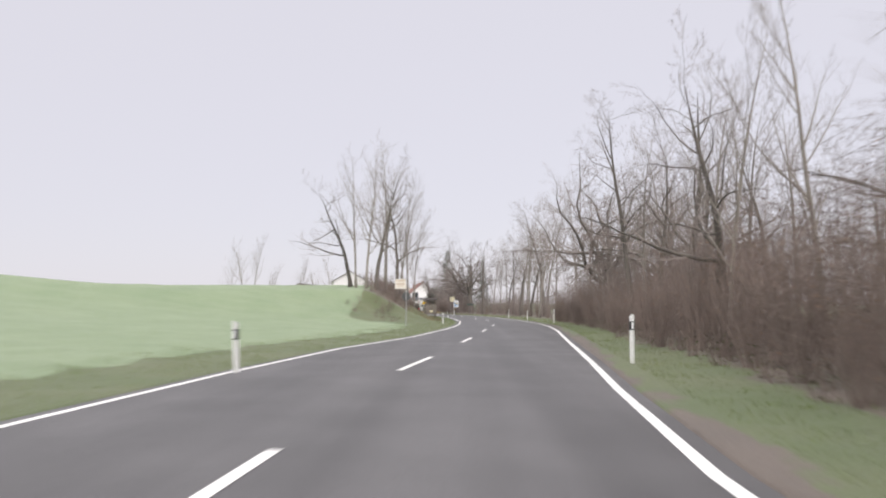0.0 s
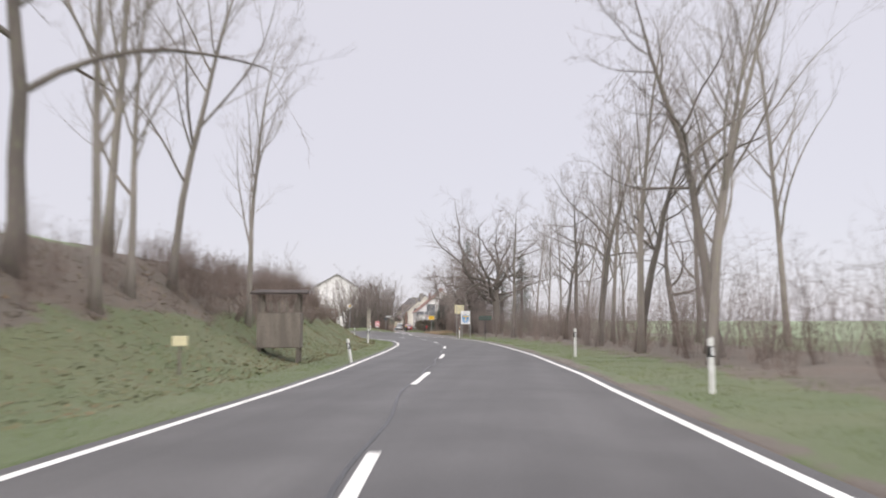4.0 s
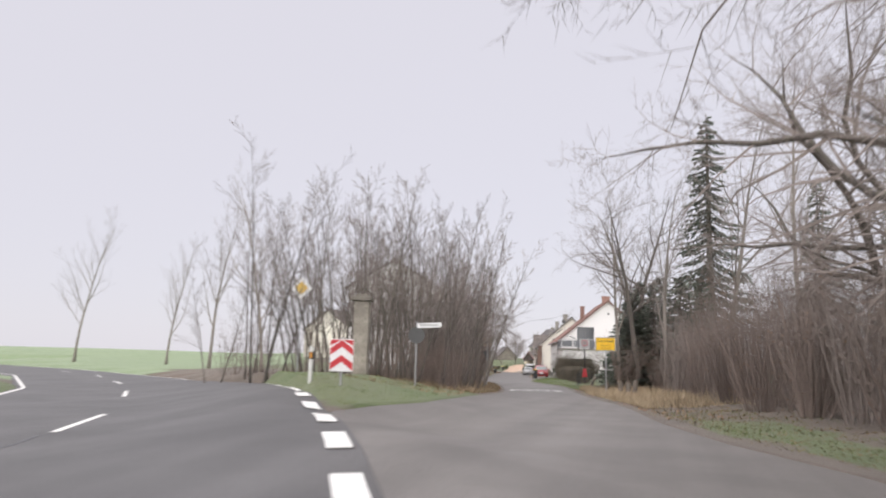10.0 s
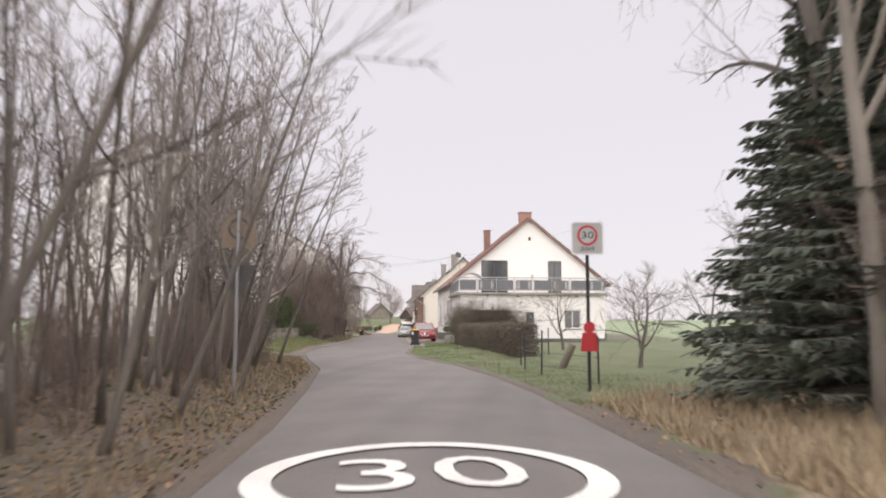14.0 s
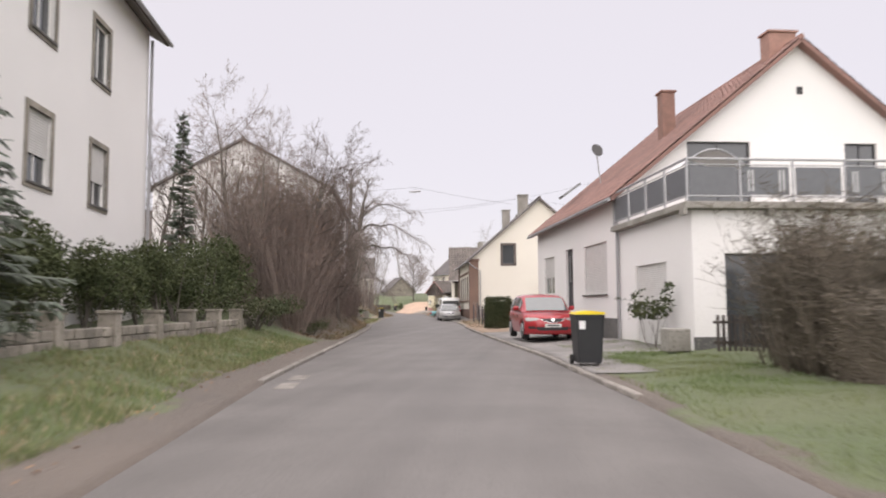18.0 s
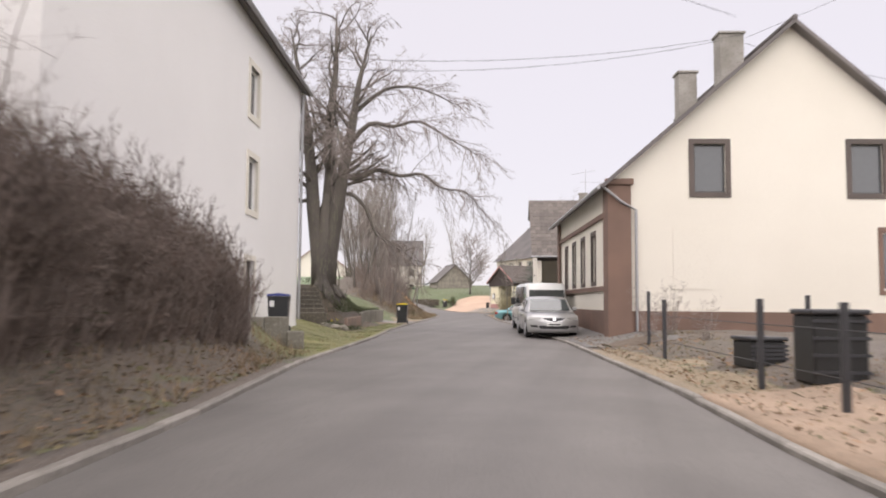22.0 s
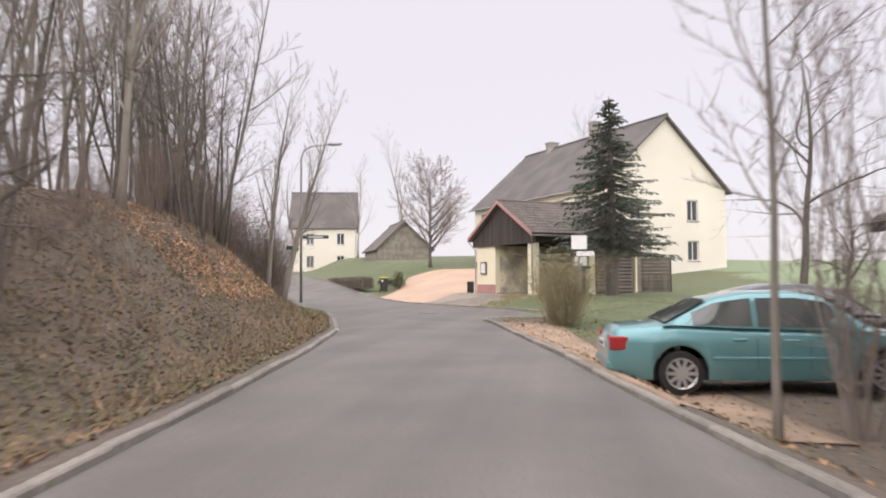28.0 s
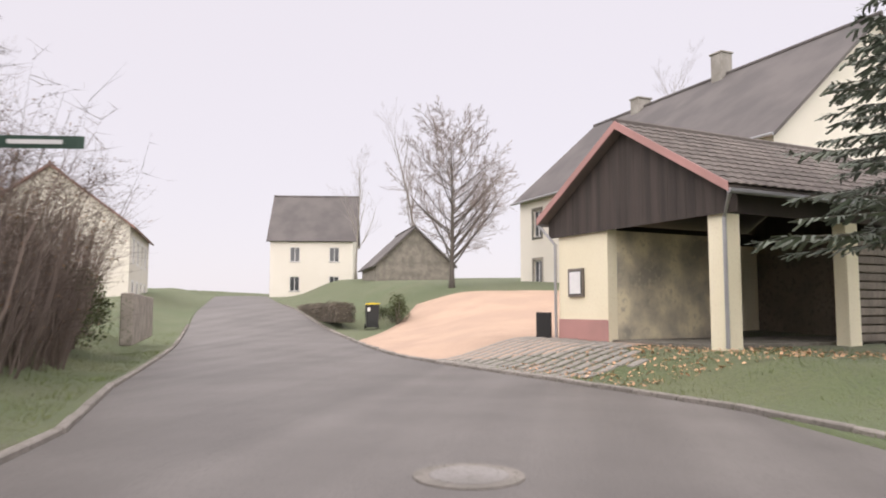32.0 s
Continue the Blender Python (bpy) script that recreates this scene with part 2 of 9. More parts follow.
# darker wall tones: shade of the deep shelter put into the colour
M["back_wall"] = mat("shaded_back_wall", (0.2, 0.175, 0.14), (0.28, 0.245, 0.19), (0.15, 0.13, 0.11), 0.95, 0.9, 9, 0.3)
M["umber"] = mat("umber_surround", (0.125, 0.1, 0.088), (0.095, 0.078, 0.07), None, 0.8, 0.6, 25, 0.2)
M["brown"] = mat("brown_trim", (0.2, 0.125, 0.095), (0.155, 0.1, 0.078), None, 0.8, 0.6, 25, 0.2)
M["plinth"] = mat("grey_plinth", (0.15, 0.145, 0.14), (0.1, 0.098, 0.095), (0.2, 0.19, 0.17), 0.9, 0.6, 20, 0.25)
M["roof_red"] = mat("red_tile", (0.27, 0.15, 0.125), (0.215, 0.125, 0.105), (0.16, 0.11, 0.09), 0.75, 0.5, 12, 0.3, rnd=0.2, island=0.15)
M["roof_brown"] = mat("brown_tile", (0.135, 0.115, 0.103), (0.105, 0.09, 0.081), (0.09, 0.08, 0.07), 0.8, 0.5, 12, 0.3, rnd=0.22, island=0.18)
M["roof_grey"] = mat("grey_tile", (0.15, 0.135, 0.13), (0.11, 0.1, 0.098), None, 0.8, 0.5, 12, 0.3, rnd=0.2, island=0.15)
M["wood_dark"] = mat("dark_boards", (0.07, 0.055, 0.048), (0.045, 0.037, 0.033), None, 0.85, 0.8, 20, 0.3, rnd=0.15, stretch=(6, 1, 0.4))
M["wood_grey"] = mat("weathered_wood", (0.22, 0.19, 0.16), (0.15, 0.13, 0.11), (0.1, 0.09, 0.075), 0.9, 1.5, 20, 0.4, rnd=0.15, stretch=(3, 3, 0.5))
M["wood_cut"] = mat("cut_wood", (0.5, 0.33, 0.18), (0.4, 0.26, 0.15), None, 0.85, 3, 25, 0.3)
M["brick"] = mat("brick", (0.31, 0.18, 0.145), (0.25, 0.15, 0.12), (0.2, 0.135, 0.115), 0.9, 4, 30, 0.4, rnd=0.3)
M["mortar"] = mat("mortar", (0.38, 0.34, 0.3), (0.3, 0.27, 0.24), None, 0.95, 3, 40, 0.4)
M["stone"] = mat("field_stone", (0.3, 0.27, 0.23), (0.2, 0.18, 0.155), (0.14, 0.14, 0.1), 0.9, 2, 15, 0.6, rnd=0.25)
M["steel"] = plain("galvanised_steel", (0.4, 0.4, 0.41), 0.45, 0.7)
M["steel_dark"] = plain("dark_metal", (0.06, 0.06, 0.065), 0.5, 0.4)
M["signback"] = plain("sign_back", (0.09, 0.09, 0.09), 0.6, 0.2)
M["sign_white"] = plain("sign_white", (0.8, 0.8, 0.8), 0.35)
M["sign_grey"] = plain("sign_grey", (0.48, 0.48, 0.48), 0.4)
M["sign_yellow"] = plain("sign_yellow", (0.9, 0.55, 0.02), 0.35)
M["sign_pale"] = plain("sign_pale_yellow", (0.72, 0.66, 0.42), 0.5)
M["sign_tan"] = plain("sign_tan", (0.24, 0.185, 0.135), 0.6)
M["sign_red"] = plain("sign_red", (0.55, 0.04, 0.05), 0.4)
M["sign_blue"] = plain("sign_blue", (0.07, 0.25, 0.5), 0.4)
M["sign_green"] = plain("sign_green", (0.035, 0.075, 0.055), 0.5)
M["black"] = plain("black_paint", (0.02, 0.02, 0.02), 0.5)
M["gold"] = plain("shield_gold", (0.75, 0.5, 0.12), 0.45)
M["orange"] = plain("reflector_orange", (0.8, 0.35, 0.05), 0.3)
M["post_white"] = mat("post_plastic", (0.76, 0.76, 0.74), (0.66, 0.66, 0.63), (0.45, 0.44, 0.38), 0.5, 3, 20, 0.1)
M["bin_black"] = plain("bin_plastic", (0.035, 0.037, 0.04), 0.45, rnd=0.15)
M["lid_yellow"] = plain("yellow_plastic", (0.85, 0.65, 0.04), 0.4)
M["lid_blue"] = plain("blue_plastic", (0.05, 0.07, 0.28), 0.4)
M["lid_green"] = plain("green_plastic", (0.03, 0.07, 0.045), 0.45)
M["glass"] = plain("dark_window_glass", (0.075, 0.085, 0.085), 0.05, 0.0, 1.0, 0.5)
M["panel"] = plain("grey_railing_panel", (0.15, 0.155, 0.165), 0.5, 0.3)
M["pane"] = plain("house_window_glass", (0.05, 0.055, 0.06), 0.05, 0.0, 0.8)
M["frame_white"] = plain("white_frame", (0.75, 0.74, 0.72), 0.5)
M["blind"] = plain("roller_blind", (0.6, 0.59, 0.57), 0.6)
M["tyre"] = plain("tyre_rubber", (0.022, 0.022, 0.022), 0.85)
M["rim"] = plain("alloy_rim", (0.5, 0.5, 0.51), 0.35, 0.8)
M["trim"] = plain("black_trim", (0.025, 0.025, 0.027), 0.5)
M["stone_dark"] = mat("weathered_stone", (0.115, 0.1, 0.08), (0.075, 0.067, 0.053), (0.17, 0.15, 0.12), 0.92, 1.1, 14, 0.7, dist=0.03)
M["old_render"] = mat("old_render", (0.21, 0.195, 0.165), (0.14, 0.13, 0.105), (0.27, 0.25, 0.215), 0.92, 0.9, 16, 0.5, dist=0.02)
M["rust_slab"] = mat("rust_slab", (0.27, 0.185, 0.15), (0.2, 0.15, 0.125), (0.13, 0.12, 0.09), 0.9, 1.6, 16, 0.5, dist=0.02)
M["daffodil"] = plain("daffodil", (0.8, 0.6, 0.03), 0.6)
M["chrome"] = plain("chrome", (0.7, 0.7, 0.7), 0.15, 1.0)
M["lamp_clear"] = plain("clear_lamp", (0.34, 0.335, 0.32), 0.08, 0.0, 0.9)
M["lamp_red"] = plain("red_lamp", (0.35, 0.02, 0.02), 0.15, 0.0, 0.8)
M["plate"] = plain("number_plate", (0.75, 0.75, 0.72), 0.4)
for nm, c, mt in (("red", (0.42, 0.022, 0.03), 0.1), ("silver", (0.5, 0.5, 0.5), 0.55), ("van", (0.72, 0.72, 0.7), 0.0), ("teal", (0.15, 0.35, 0.38), 0.45), ("wine", (0.2, 0.015, 0.03), 0.2), ("night", (0.03, 0.032, 0.036), 0.3)):
    M["car_" + nm] = mat("car_paint_" + nm, c, tuple(v * 0.9 for v in c), None, 0.32, 0.8, 200, 0.0, metal=mt, coat=0.8)

# ---- mesh helpers ----


class MB:
    """Gathers the points and faces of one mesh."""

    def __init__(self):
        self.v, self.f = [], []

    def add(self, vs, fs):
        k = len(self.v)
        self.v.extend(vs)
        self.f.extend([tuple(i + k for i in f) for f in fs])
        return self

    def box(self, x0, y0, z0, x1, y1, z1):
        return self.add([(x0, y0, z0), (x1, y0, z0), (x1, y1, z0), (x0, y1, z0), (x0, y0, z1), (x1, y0, z1), (x1, y1, z1), (x0, y1, z1)],
                        [(3, 2, 1, 0), (4, 5, 6, 7), (0, 1, 5, 4), (1, 2, 6, 5), (2, 3, 7, 6), (3, 0, 4, 7)])

    def obox(self, m, sx, sy, sz):
        k = len(self.v)
        self.box(-sx / 2, -sy / 2, -sz / 2, sx / 2, sy / 2, sz / 2)
        for i in range(k, len(self.v)):
            self.v[i] = (m @ Vector(self.v[i]))[:]
        return self

    def prism(self, poly, z0, z1, m=None):
        n = len(poly)
        vs = [(x, y, z0) for x, y in poly] + [(x, y, z1) for x, y in poly]
        if m:
            vs = [(m @ Vector(p))[:] for p in vs]
        return self.add(vs, [tuple(range(n - 1, -1, -1)), tuple(range(n, 2 * n))] + [(i, (i + 1) % n, (i + 1) % n + n, i + n) for i in range(n)])

    def tube(self, pts, radii, n=6, cap=True):
        k = len(self.v)
        a = Vector((0.31, 0.17, 0.93))
        last = len(pts) - 1
        ps = [Vector(p) for p in pts]
        for i, p in enumerate(ps):
            d = (ps[min(last, i + 1)] - ps[max(0, i - 1)])
            d = d.normalized() if d.length > 1e-9 else Vector((0, 0, 1))
            s = d.cross(a)
            s = s.normalized() if s.length > 1e-4 else d.cross(Vector((1, 0, 0))).normalized()
            t = d.cross(s)
            for j in range(n):
                w = 2 * math.pi * j / n
                self.v.append((p + (s * math.cos(w) + t * math.sin(w)) * radii[i])[:])
        for i in range(last):
            for j in range(n):
                j2 = (j + 1) % n
                self.f.append((k + i * n + j, k + i * n + j2, k + (i + 1) * n + j2, k + (i + 1) * n + j))
        if cap:
            self.f.append(tuple(k + j for j in range(n - 1, -1, -1)))
            self.f.append(tuple(k + last * n + j for j in range(n)))
        return self

    def lathe(self, prof, n=16, m=None):
        k = len(self.v)
        for r, z in prof:
            for j in range(n):
                w = 2 * math.pi * j / n
                p = Vector((r * math.cos(w), r * math.sin(w), z))
                self.v.append(((m @ p) if m else p)[:])
        for i in range(len(prof) - 1):
            for j in range(n):
                j2 = (j + 1) % n
                self.f.append((k + i * n + j, k + i * n + j2, k + (i + 1) * n + j2, k + (i + 1) * n + j))
        self.f.append(tuple(k + j for j in range(n - 1, -1, -1)))
        self.f.append(tuple(k + (len(prof) - 1) * n + j for j in range(n)))
        return self

    def grid(self, rows):
        """A sheet through rows of points of one length."""
        n = len(rows[0])
        return self.add([p for r in rows for p in r], [(i * n + j, i * n + j + 1, (i + 1) * n + j + 1, (i + 1) * n + j) for i in range(len(rows) - 1) for j in range(n - 1)])

    def mesh(self, name, material, bev=0.0, smooth=False):
        me = bpy.data.meshes.new(name)
        me.from_pydata([tuple(p) for p in self.v], [], self.f)
        if bev:
            bm = bmesh.new()
            bm.from_mesh(me)
            bmesh.ops.remove_doubles(bm, verts=bm.verts, dist=0.0005)
            bmesh.ops.bevel(bm, geom=bm.edges[:], offset=bev, segments=1, affect="EDGES", clamp_overlap=True)
            bm.to_mesh(me)
            bm.free()
        if smooth:
            me.shade_smooth()
        me.materials.append(material)
        me.update()
        return me


def part(name, mb, material, parent, label="", bev=0.0, smooth=False):
    ob = new(name, mb.mesh(name, material, bev, smooth))
    ob.parent = parent
    if label:
        ob["label"] = label
    return ob


def thing(name, label, category, m=None, group="", kind=""):
    ob = new(name)
    ob.empty_display_size = 0.3
    if m is not None:
        ob.matrix_world = m
    return tagged(ob, label, category, group, kind)


def solo(name, mb, material, label, category, kind="", group="", m=None, bev=0.0, smooth=False):
    ob = new(name, mb.mesh(name, material, bev, smooth))
    if m is not None:
        ob.matrix_world = m
    return tagged(ob, label, category, group, kind)


def yaw_pose(x, y, z, deg):
    return pose(x, y, z, 0, 0, deg)


def lerp_keys(keys, s):
    """Piecewise linear through (s, value...) keys."""
    if s <= keys[0][0]:
        return keys[0][1:]
    for a, b in zip(keys, keys[1:]):
        if s <= b[0]:
            f = (s - a[0]) / (b[0] - a[0])
            return tuple(p + (q - p) * f for p, q in zip(a[1:], b[1:]))
    return keys[-1][1:]


def text_part(name, body, size, material, parent, m, width=0.0, label=""):
    """Flat raised lettering as a mesh part."""
    cu = bpy.data.curves.new(name, "FONT")
    cu.body, cu.size, cu.extrude, cu.align_x, cu.align_y = body, size, 0.002, "CENTER", "CENTER"
    cu.resolution_u = 3
    tmp = bpy.data.objects.new("lettering", cu)
    scene.collection.objects.link(tmp)
    bpy.context.view_layer.update()
    me = bpy.data.meshes.new_from_object(tmp.evaluated_get(bpy.context.evaluated_depsgraph_get()))
    bpy.data.objects.remove(tmp)
    if width:
        xs = [v.co.x for v in me.vertices]
        k = width / (max(xs) - min(xs))
        for v in me.vertices:
            v.co.x *= k
    me.transform(m)
    me.materials.clear()
    me.materials.append(material)
    ob = new(name, me)
    ob.parent = parent
    if label:
        ob["label"] = label
    return ob

# ---- lie of the land ----
MAIN_L = [(-60, -2.6), (8, -1.6), (14.5, -1.3), (23, -0.6), (27, 0.1), (32.5, 1.0), (43, 2.0), (50, 2.5), (58, 2.8), (68, 2.8), (83, 2.2), (89, 1.85), (100, 0.9), (107, 0.25), (115, -0.6), (122, -1.7), (129, -3.2), (137, -6.0), (140.5, -7.3), (149.5, -10.8), (156, -13.2), (162, -16.4), (168, -20.0), (178, -28.0), (191, -42.0), (206, -64.0), (230, -110.0)]
MAIN_R = [(-60, 3.8), (6, 5.1), (12, 5.6), (18, 6.2), (28, 7.1), (43, 8.5), (53, 9.1), (64, 9.3), (74, 9.0), (84, 8.5), (88, 8.35), (101, 7.4), (112, 6.2), (124, 4.7), (129.5, 3.7), (136.5, 2.2), (141.2, 1.1), (145, 0.0), (150, -2.0), (156.2, -4.95), (159.6, -6.5), (163, -8.2), (166.2, -9.9), (173, -13.9), (183, -21.0), (196, -34.0), (212, -56.0), (238, -104.0)]
LANE_L = [(146, -0.4), (150, -2.0), (156.2, -4.95), (159.6, -6.5), (163, -8.2), (166.2, -9.8), (168.6, -10.9), (171, -10.9), (173, -10.35), (177, -10.55), (183.5, -11.2), (192.5, -12.4), (200, -13.8), (206, -15.2), (213, -17.0), (219, -19.2), (226, -21.6), (233, -23.1), (236.3, -23.8), (250, -26.2), (257.8, -27.6), (267.7, -29.5), (275, -31.3), (285, -33.0), (291.5, -34.4), (301, -36.0), (310, -37.3), (315, -38.0), (320.5, -38.9), (326, -40.0), (331.5, -41.8), (337, -43.8), (341, -46.0), (352, -51.3), (368, -59.5), (410, -80.0)]
LANE_R = [(146, -0.1), (150, 0.1), (158, -0.6), (166, -2.1), (170, -3.5), (175, -4.7), (181, -5.6), (185, -6.4), (191.3, -8.0), (195.7, -8.9), (205.4, -10.6), (210, -11.6), (215, -13.0), (221, -15.2), (227.4, -16.95), (234.3, -17.9), (243, -19.25), (254, -21.4), (257, -21.95), (268, -23.9), (272.3, -24.45), (285, -26.7), (294.3, -29.2), (298, -29.75), (302.7, -30.6), (310, -32.4), (316.7, -33.75), (320, -34.35), (325.8, -35.6), (330.2, -36.5), (336, -35.3), (340, -36.4), (344.2, -39.35), (347.4, -41.8), (350, -43.6), (362, -50.0), (380, -59.3), (410, -74.0)]


def arr(keys, y):
    k = np.array(keys)
    return np.interp(y, k[:, 0], k[:, 1])


def edge_l(y):
    return np.where(np.asarray(y) < 170.0, arr(MAIN_L, y), arr(LANE_L, y))


def edge_r(y):
    return np.where(np.asarray(y) < 145.5, arr(MAIN_R, y), arr(LANE_R, y))


# bank on each side: y, distance where it starts, width, height
BANK_L = [(-60, 2, 90, 7.0), (40, 2, 90, 7.0), (55, 2, 24, 3.0), (65, 1.8, 7.5, 2.9), (76, 1.8, 8, 3.2), (90, 1.6, 8.5, 4.0), (120, 1.5, 8, 4.0), (135, 1.5, 8, 4.2), (150, 1.5, 8, 3.4), (163, 1.5, 8, 1.7), (172, 0.6, 4, 0.4), (215, 0.6, 4, 0.45), (226, 0.5, 5, 0.6), (246, 0.6, 5, 0.9), (256, 0.8, 3.6, 1.9), (262, 0.5, 2.4, 1.65), (271, 0.4, 1.9, 1.4), (276.8, 0.5, 1.9, 1.0), (278.1, 1.0, 2.6, 0.62), (284, 1.2, 3.0, 0.5), (290.1, 1.4, 3.0, 0.65), (290.9, 1.3, 2.4, 1.9), (296, 1.3, 2.7, 1.9), (300, 1.5, 3.5, 1.5), (304, 1.6, 5, 1.5), (310, 0.6, 5, 1.7), (317, 0.5, 5.2, 2.8), (324, 0.5, 5.5, 3.4), (333, 0.6, 5, 3.2), (337, 0.6, 4.5, 1.9), (340.5, 0.8, 4, 1.0), (350, 0.8, 4, 0.9), (410, 0.8, 4, 0.9)]
BANK_R = [(-60, 1.5, 10, 0.6), (70, 1.5, 10, 0.5), (100, 1.5, 9, 0.3), (150, 1, 6, 0.2), (160, 0.5, 4, 0.25), (200, 0.6, 4, 0.25), (212, 0.6, 5, 0.05), (226, 0.4, 3, 0.2), (236, 0.3, 2.8, 0.15), (262, 0.3, 2.8, 0.15), (272, 0.3, 3, 0.35), (300, 0.3, 3, 0.35), (306, 0.3, 4, 0.15), (312, 0.12, 0.9, -0.36), (325, 0.12, 0.9, -0.32), (331, 0.3, 4, 0.1), (338, 0.6, 4, 0.35), (342, 0.3, 2.8, 0.5), (351, 0.3, 3.2, 0.52), (360, 1.0, 6, 0.45), (410, 1.0, 9, 0.7)]


# the right edge of the country road lies higher through the bend, and the lane climbs past the shelter
TILT = [(146, 0), (156, 0.0), (158.4, 0.14), (161, 0.24), (163, 0.36), (166, 0.45), (169, 0.49), (174, 0.55), (179, 0.48), (186, 0.25), (194, 0.0)]


def rise(x, y):
    x, y = np.asarray(x, float), np.asarray(y, float)
    mid = arr(MAIN_L, y) * 0.5 + arr(MAIN_R, y) * 0.5
    up = smooth01((x - mid) / (arr(MAIN_R, y) - mid))
    open_mouth = 1 - smooth01((x - arr(MAIN_R, y)) / 4.5)
    island = 1 - smooth01((x - arr(LANE_L, y) + 1.5) / 4.0)
    f = smooth01((y - 164.0) / 6.0)
    climb = np.clip(y - 343.0, 0, 62.0)
    return arr(TILT, y) * up * (open_mouth * (1 - f) + island * f) + 0.045 * climb * smooth01(climb / 30.0) + 1.1 * smooth01((y - 350.0) / 18.0) * smooth01((x - arr(LANE_R, y) - 2.2) / 6.0) * smooth01((arr(LANE_R, y) + 60.0 - x) / 30.0)


def smooth01(f):
    f = np.clip(f, 0, 1)
    return f * f * (3 - 2 * f)


def ground_z(x, y):
    x, y = np.asarray(x, float), np.asarray(y, float)
    dl, dr = edge_l(y) - x, x - edge_r(y)
    out = np.zeros(np.broadcast(x, y).shape)
    for keys, d in ((BANK_L, dl), (BANK_R, dr)):
        k = np.array(keys)
        d0, w, h = (np.interp(y, k[:, 0], k[:, i]) for i in (1, 2, 3))
        f = (d - d0) / w
        out = out + np.where(d > 0, h * smooth01(f), 0)
    # made ground level with the kerb tops
    for d, y1 in ((dl, 342.0), (dr, 331.0)):
        out = out + np.where((d > 0) & (y < y1), 0.06 * smooth01((y - 232.0) / 4.0) * smooth01(d / 0.16), 0)
    # rough ground away from the road
    far = np.clip(np.maximum(dl, dr) - 0.8, 0, 3) / 3 * (1 - 0.85 * smooth01((y - 340.0) / 4.0) * (dr > 0) * (dr < 26))
    out = out + far * (0.06 * np.sin(x * 1.7 + y * 0.6) * np.sin(y * 1.3 - x * 0.4) + 0.035 * np.sin(x * 3.9) * np.sin(y * 3.1 + 1.0))
    return out


def on_main(x, y):
    """True on the main road beyond the junction."""
    return (y > 144) & (x < arr(MAIN_R, y) + 0.4) & (x > arr(MAIN_L, y) - 0.4)


def gz(x, y):
    if bool(on_main(np.float64(x), np.float64(y))):
        return float(rise(x, y))
    return float(ground_z(x, y) + rise(x, y))


# ---- ground: one sheet to the horizon ----
def zone(x, y, dl, dr, wob):
    """Which ground cover lies here: index into COVER."""
    if max(dl, dr) + wob * 3 > 27:
        return 1
    if dl > -0.2 and dl > dr:
        d = dl + wob
        if y < 55:
            return 0 if d < 3.2 else 1
        if y < 66:
            return 0 if d < 8.5 else 1
        if y < 168:
            far = 9.0 if y < 92 else 13.0
            return 0 if d < 5.2 else (3 if d < far else 1)
        if y < 182:
            return 0
        if y < 222:
            return 3
        if y < 250:
            return 0 if d > 1.1 else 2
        if y < 262:
            return 3 if d > 0.5 else 2
        if y < 276:
            return 3 if d > 0.5 else 2
        if y < 298:
            return 5 if d < (3.4 if y < 288.9 else 1.25) else (0 if y < 288.9 or d > 6 else 3)
        if y < 309:
            return 4 if d < 1.8 else (0 if d < 7 else 1)
        if y < 335.5:
            return (3 if d < 8.5 else 1) if d > 0.5 else 2
        return 0
    d = dr + wob
    if y < 146:
        return 2 if d < 0.65 else (0 if d < (2.7 if y < 70 else 3.6) else (3 if d < (24 if y < 70 else 10) else (0 if d < 24 else 1)))
    if y < 176:
        return 2 if d < 0.8 else (0 if d < 2.5 else 3)
    if y < 203:
        return 2 if d < 0.5 else (4 if 0.6 < d < 3.4 and y > 187 else 3)
    if y < 242:
        return 2 if d < 0.4 else 0
    if y < 264:
        return 0
    if y < 280:
        return 4 if d < 1.1 else (3 if d < 3.4 else 2)
    if y < 286:
        return 3
    if y < 300:
        return 2
    if y < 326:
        return 3 if d < 5 else 0
    if y < 331:
        return 3 if d < 1.5 else 0
    if y < 336:
        return 0
    return 0


COVER = ["grass", "field", "soil", "litter", "straw", "moss"]
REACH = [-0.35, -0.06, 0.1, 0.22, 0.34, 0.48, 0.65, 0.85, 1.1, 1.4, 1.7] + [2.0 + 0.45 * k for k in range(22)] + [12.5, 13.5, 14.5, 16, 17.5, 19, 21, 24, 28, 33, 40, 50, 64, 84, 110, 160, 260, 450, 800, 1500]


def guide_l(y):
    """Line that the sheet's left half follows; it crosses over at the junction."""
    f = smooth01((np.asarray(y) - 146.0) / 27.0)
    return arr(MAIN_L, y) * (1 - f) + arr(LANE_L, y) * f


ys = np.concatenate([[-1500, -800, -400, -200, -110, -75], np.arange(-60, 421, 0.55), [430, 460, 520, 640, 900, 1300, 1900]])
reach = np.array(REACH)
gx = np.concatenate([guide_l(ys)[:, None] - reach[None, ::-1], edge_r(ys)[:, None] + reach[None, :]], 1)
gy = np.repeat(ys[:, None], gx.shape[1], 1)
hz = ground_z(gx, gy)
out_l, out_r = edge_l(gy) - gx, gx - edge_r(gy)
shoulder = np.where(gy < 150, 0.24, 0.0)
free = smooth01((np.maximum(out_l, out_r) - shoulder + 0.03) / 0.14)
clear_main = np.maximum(gx - arr(MAIN_R, gy) - 0.26, arr(MAIN_L, gy) - 0.26 - gx)
free = np.where(gy > 144, np.minimum(free, smooth01(clear_main / 0.16)), free)
hz = hz * free - 0.14 * (1 - free)
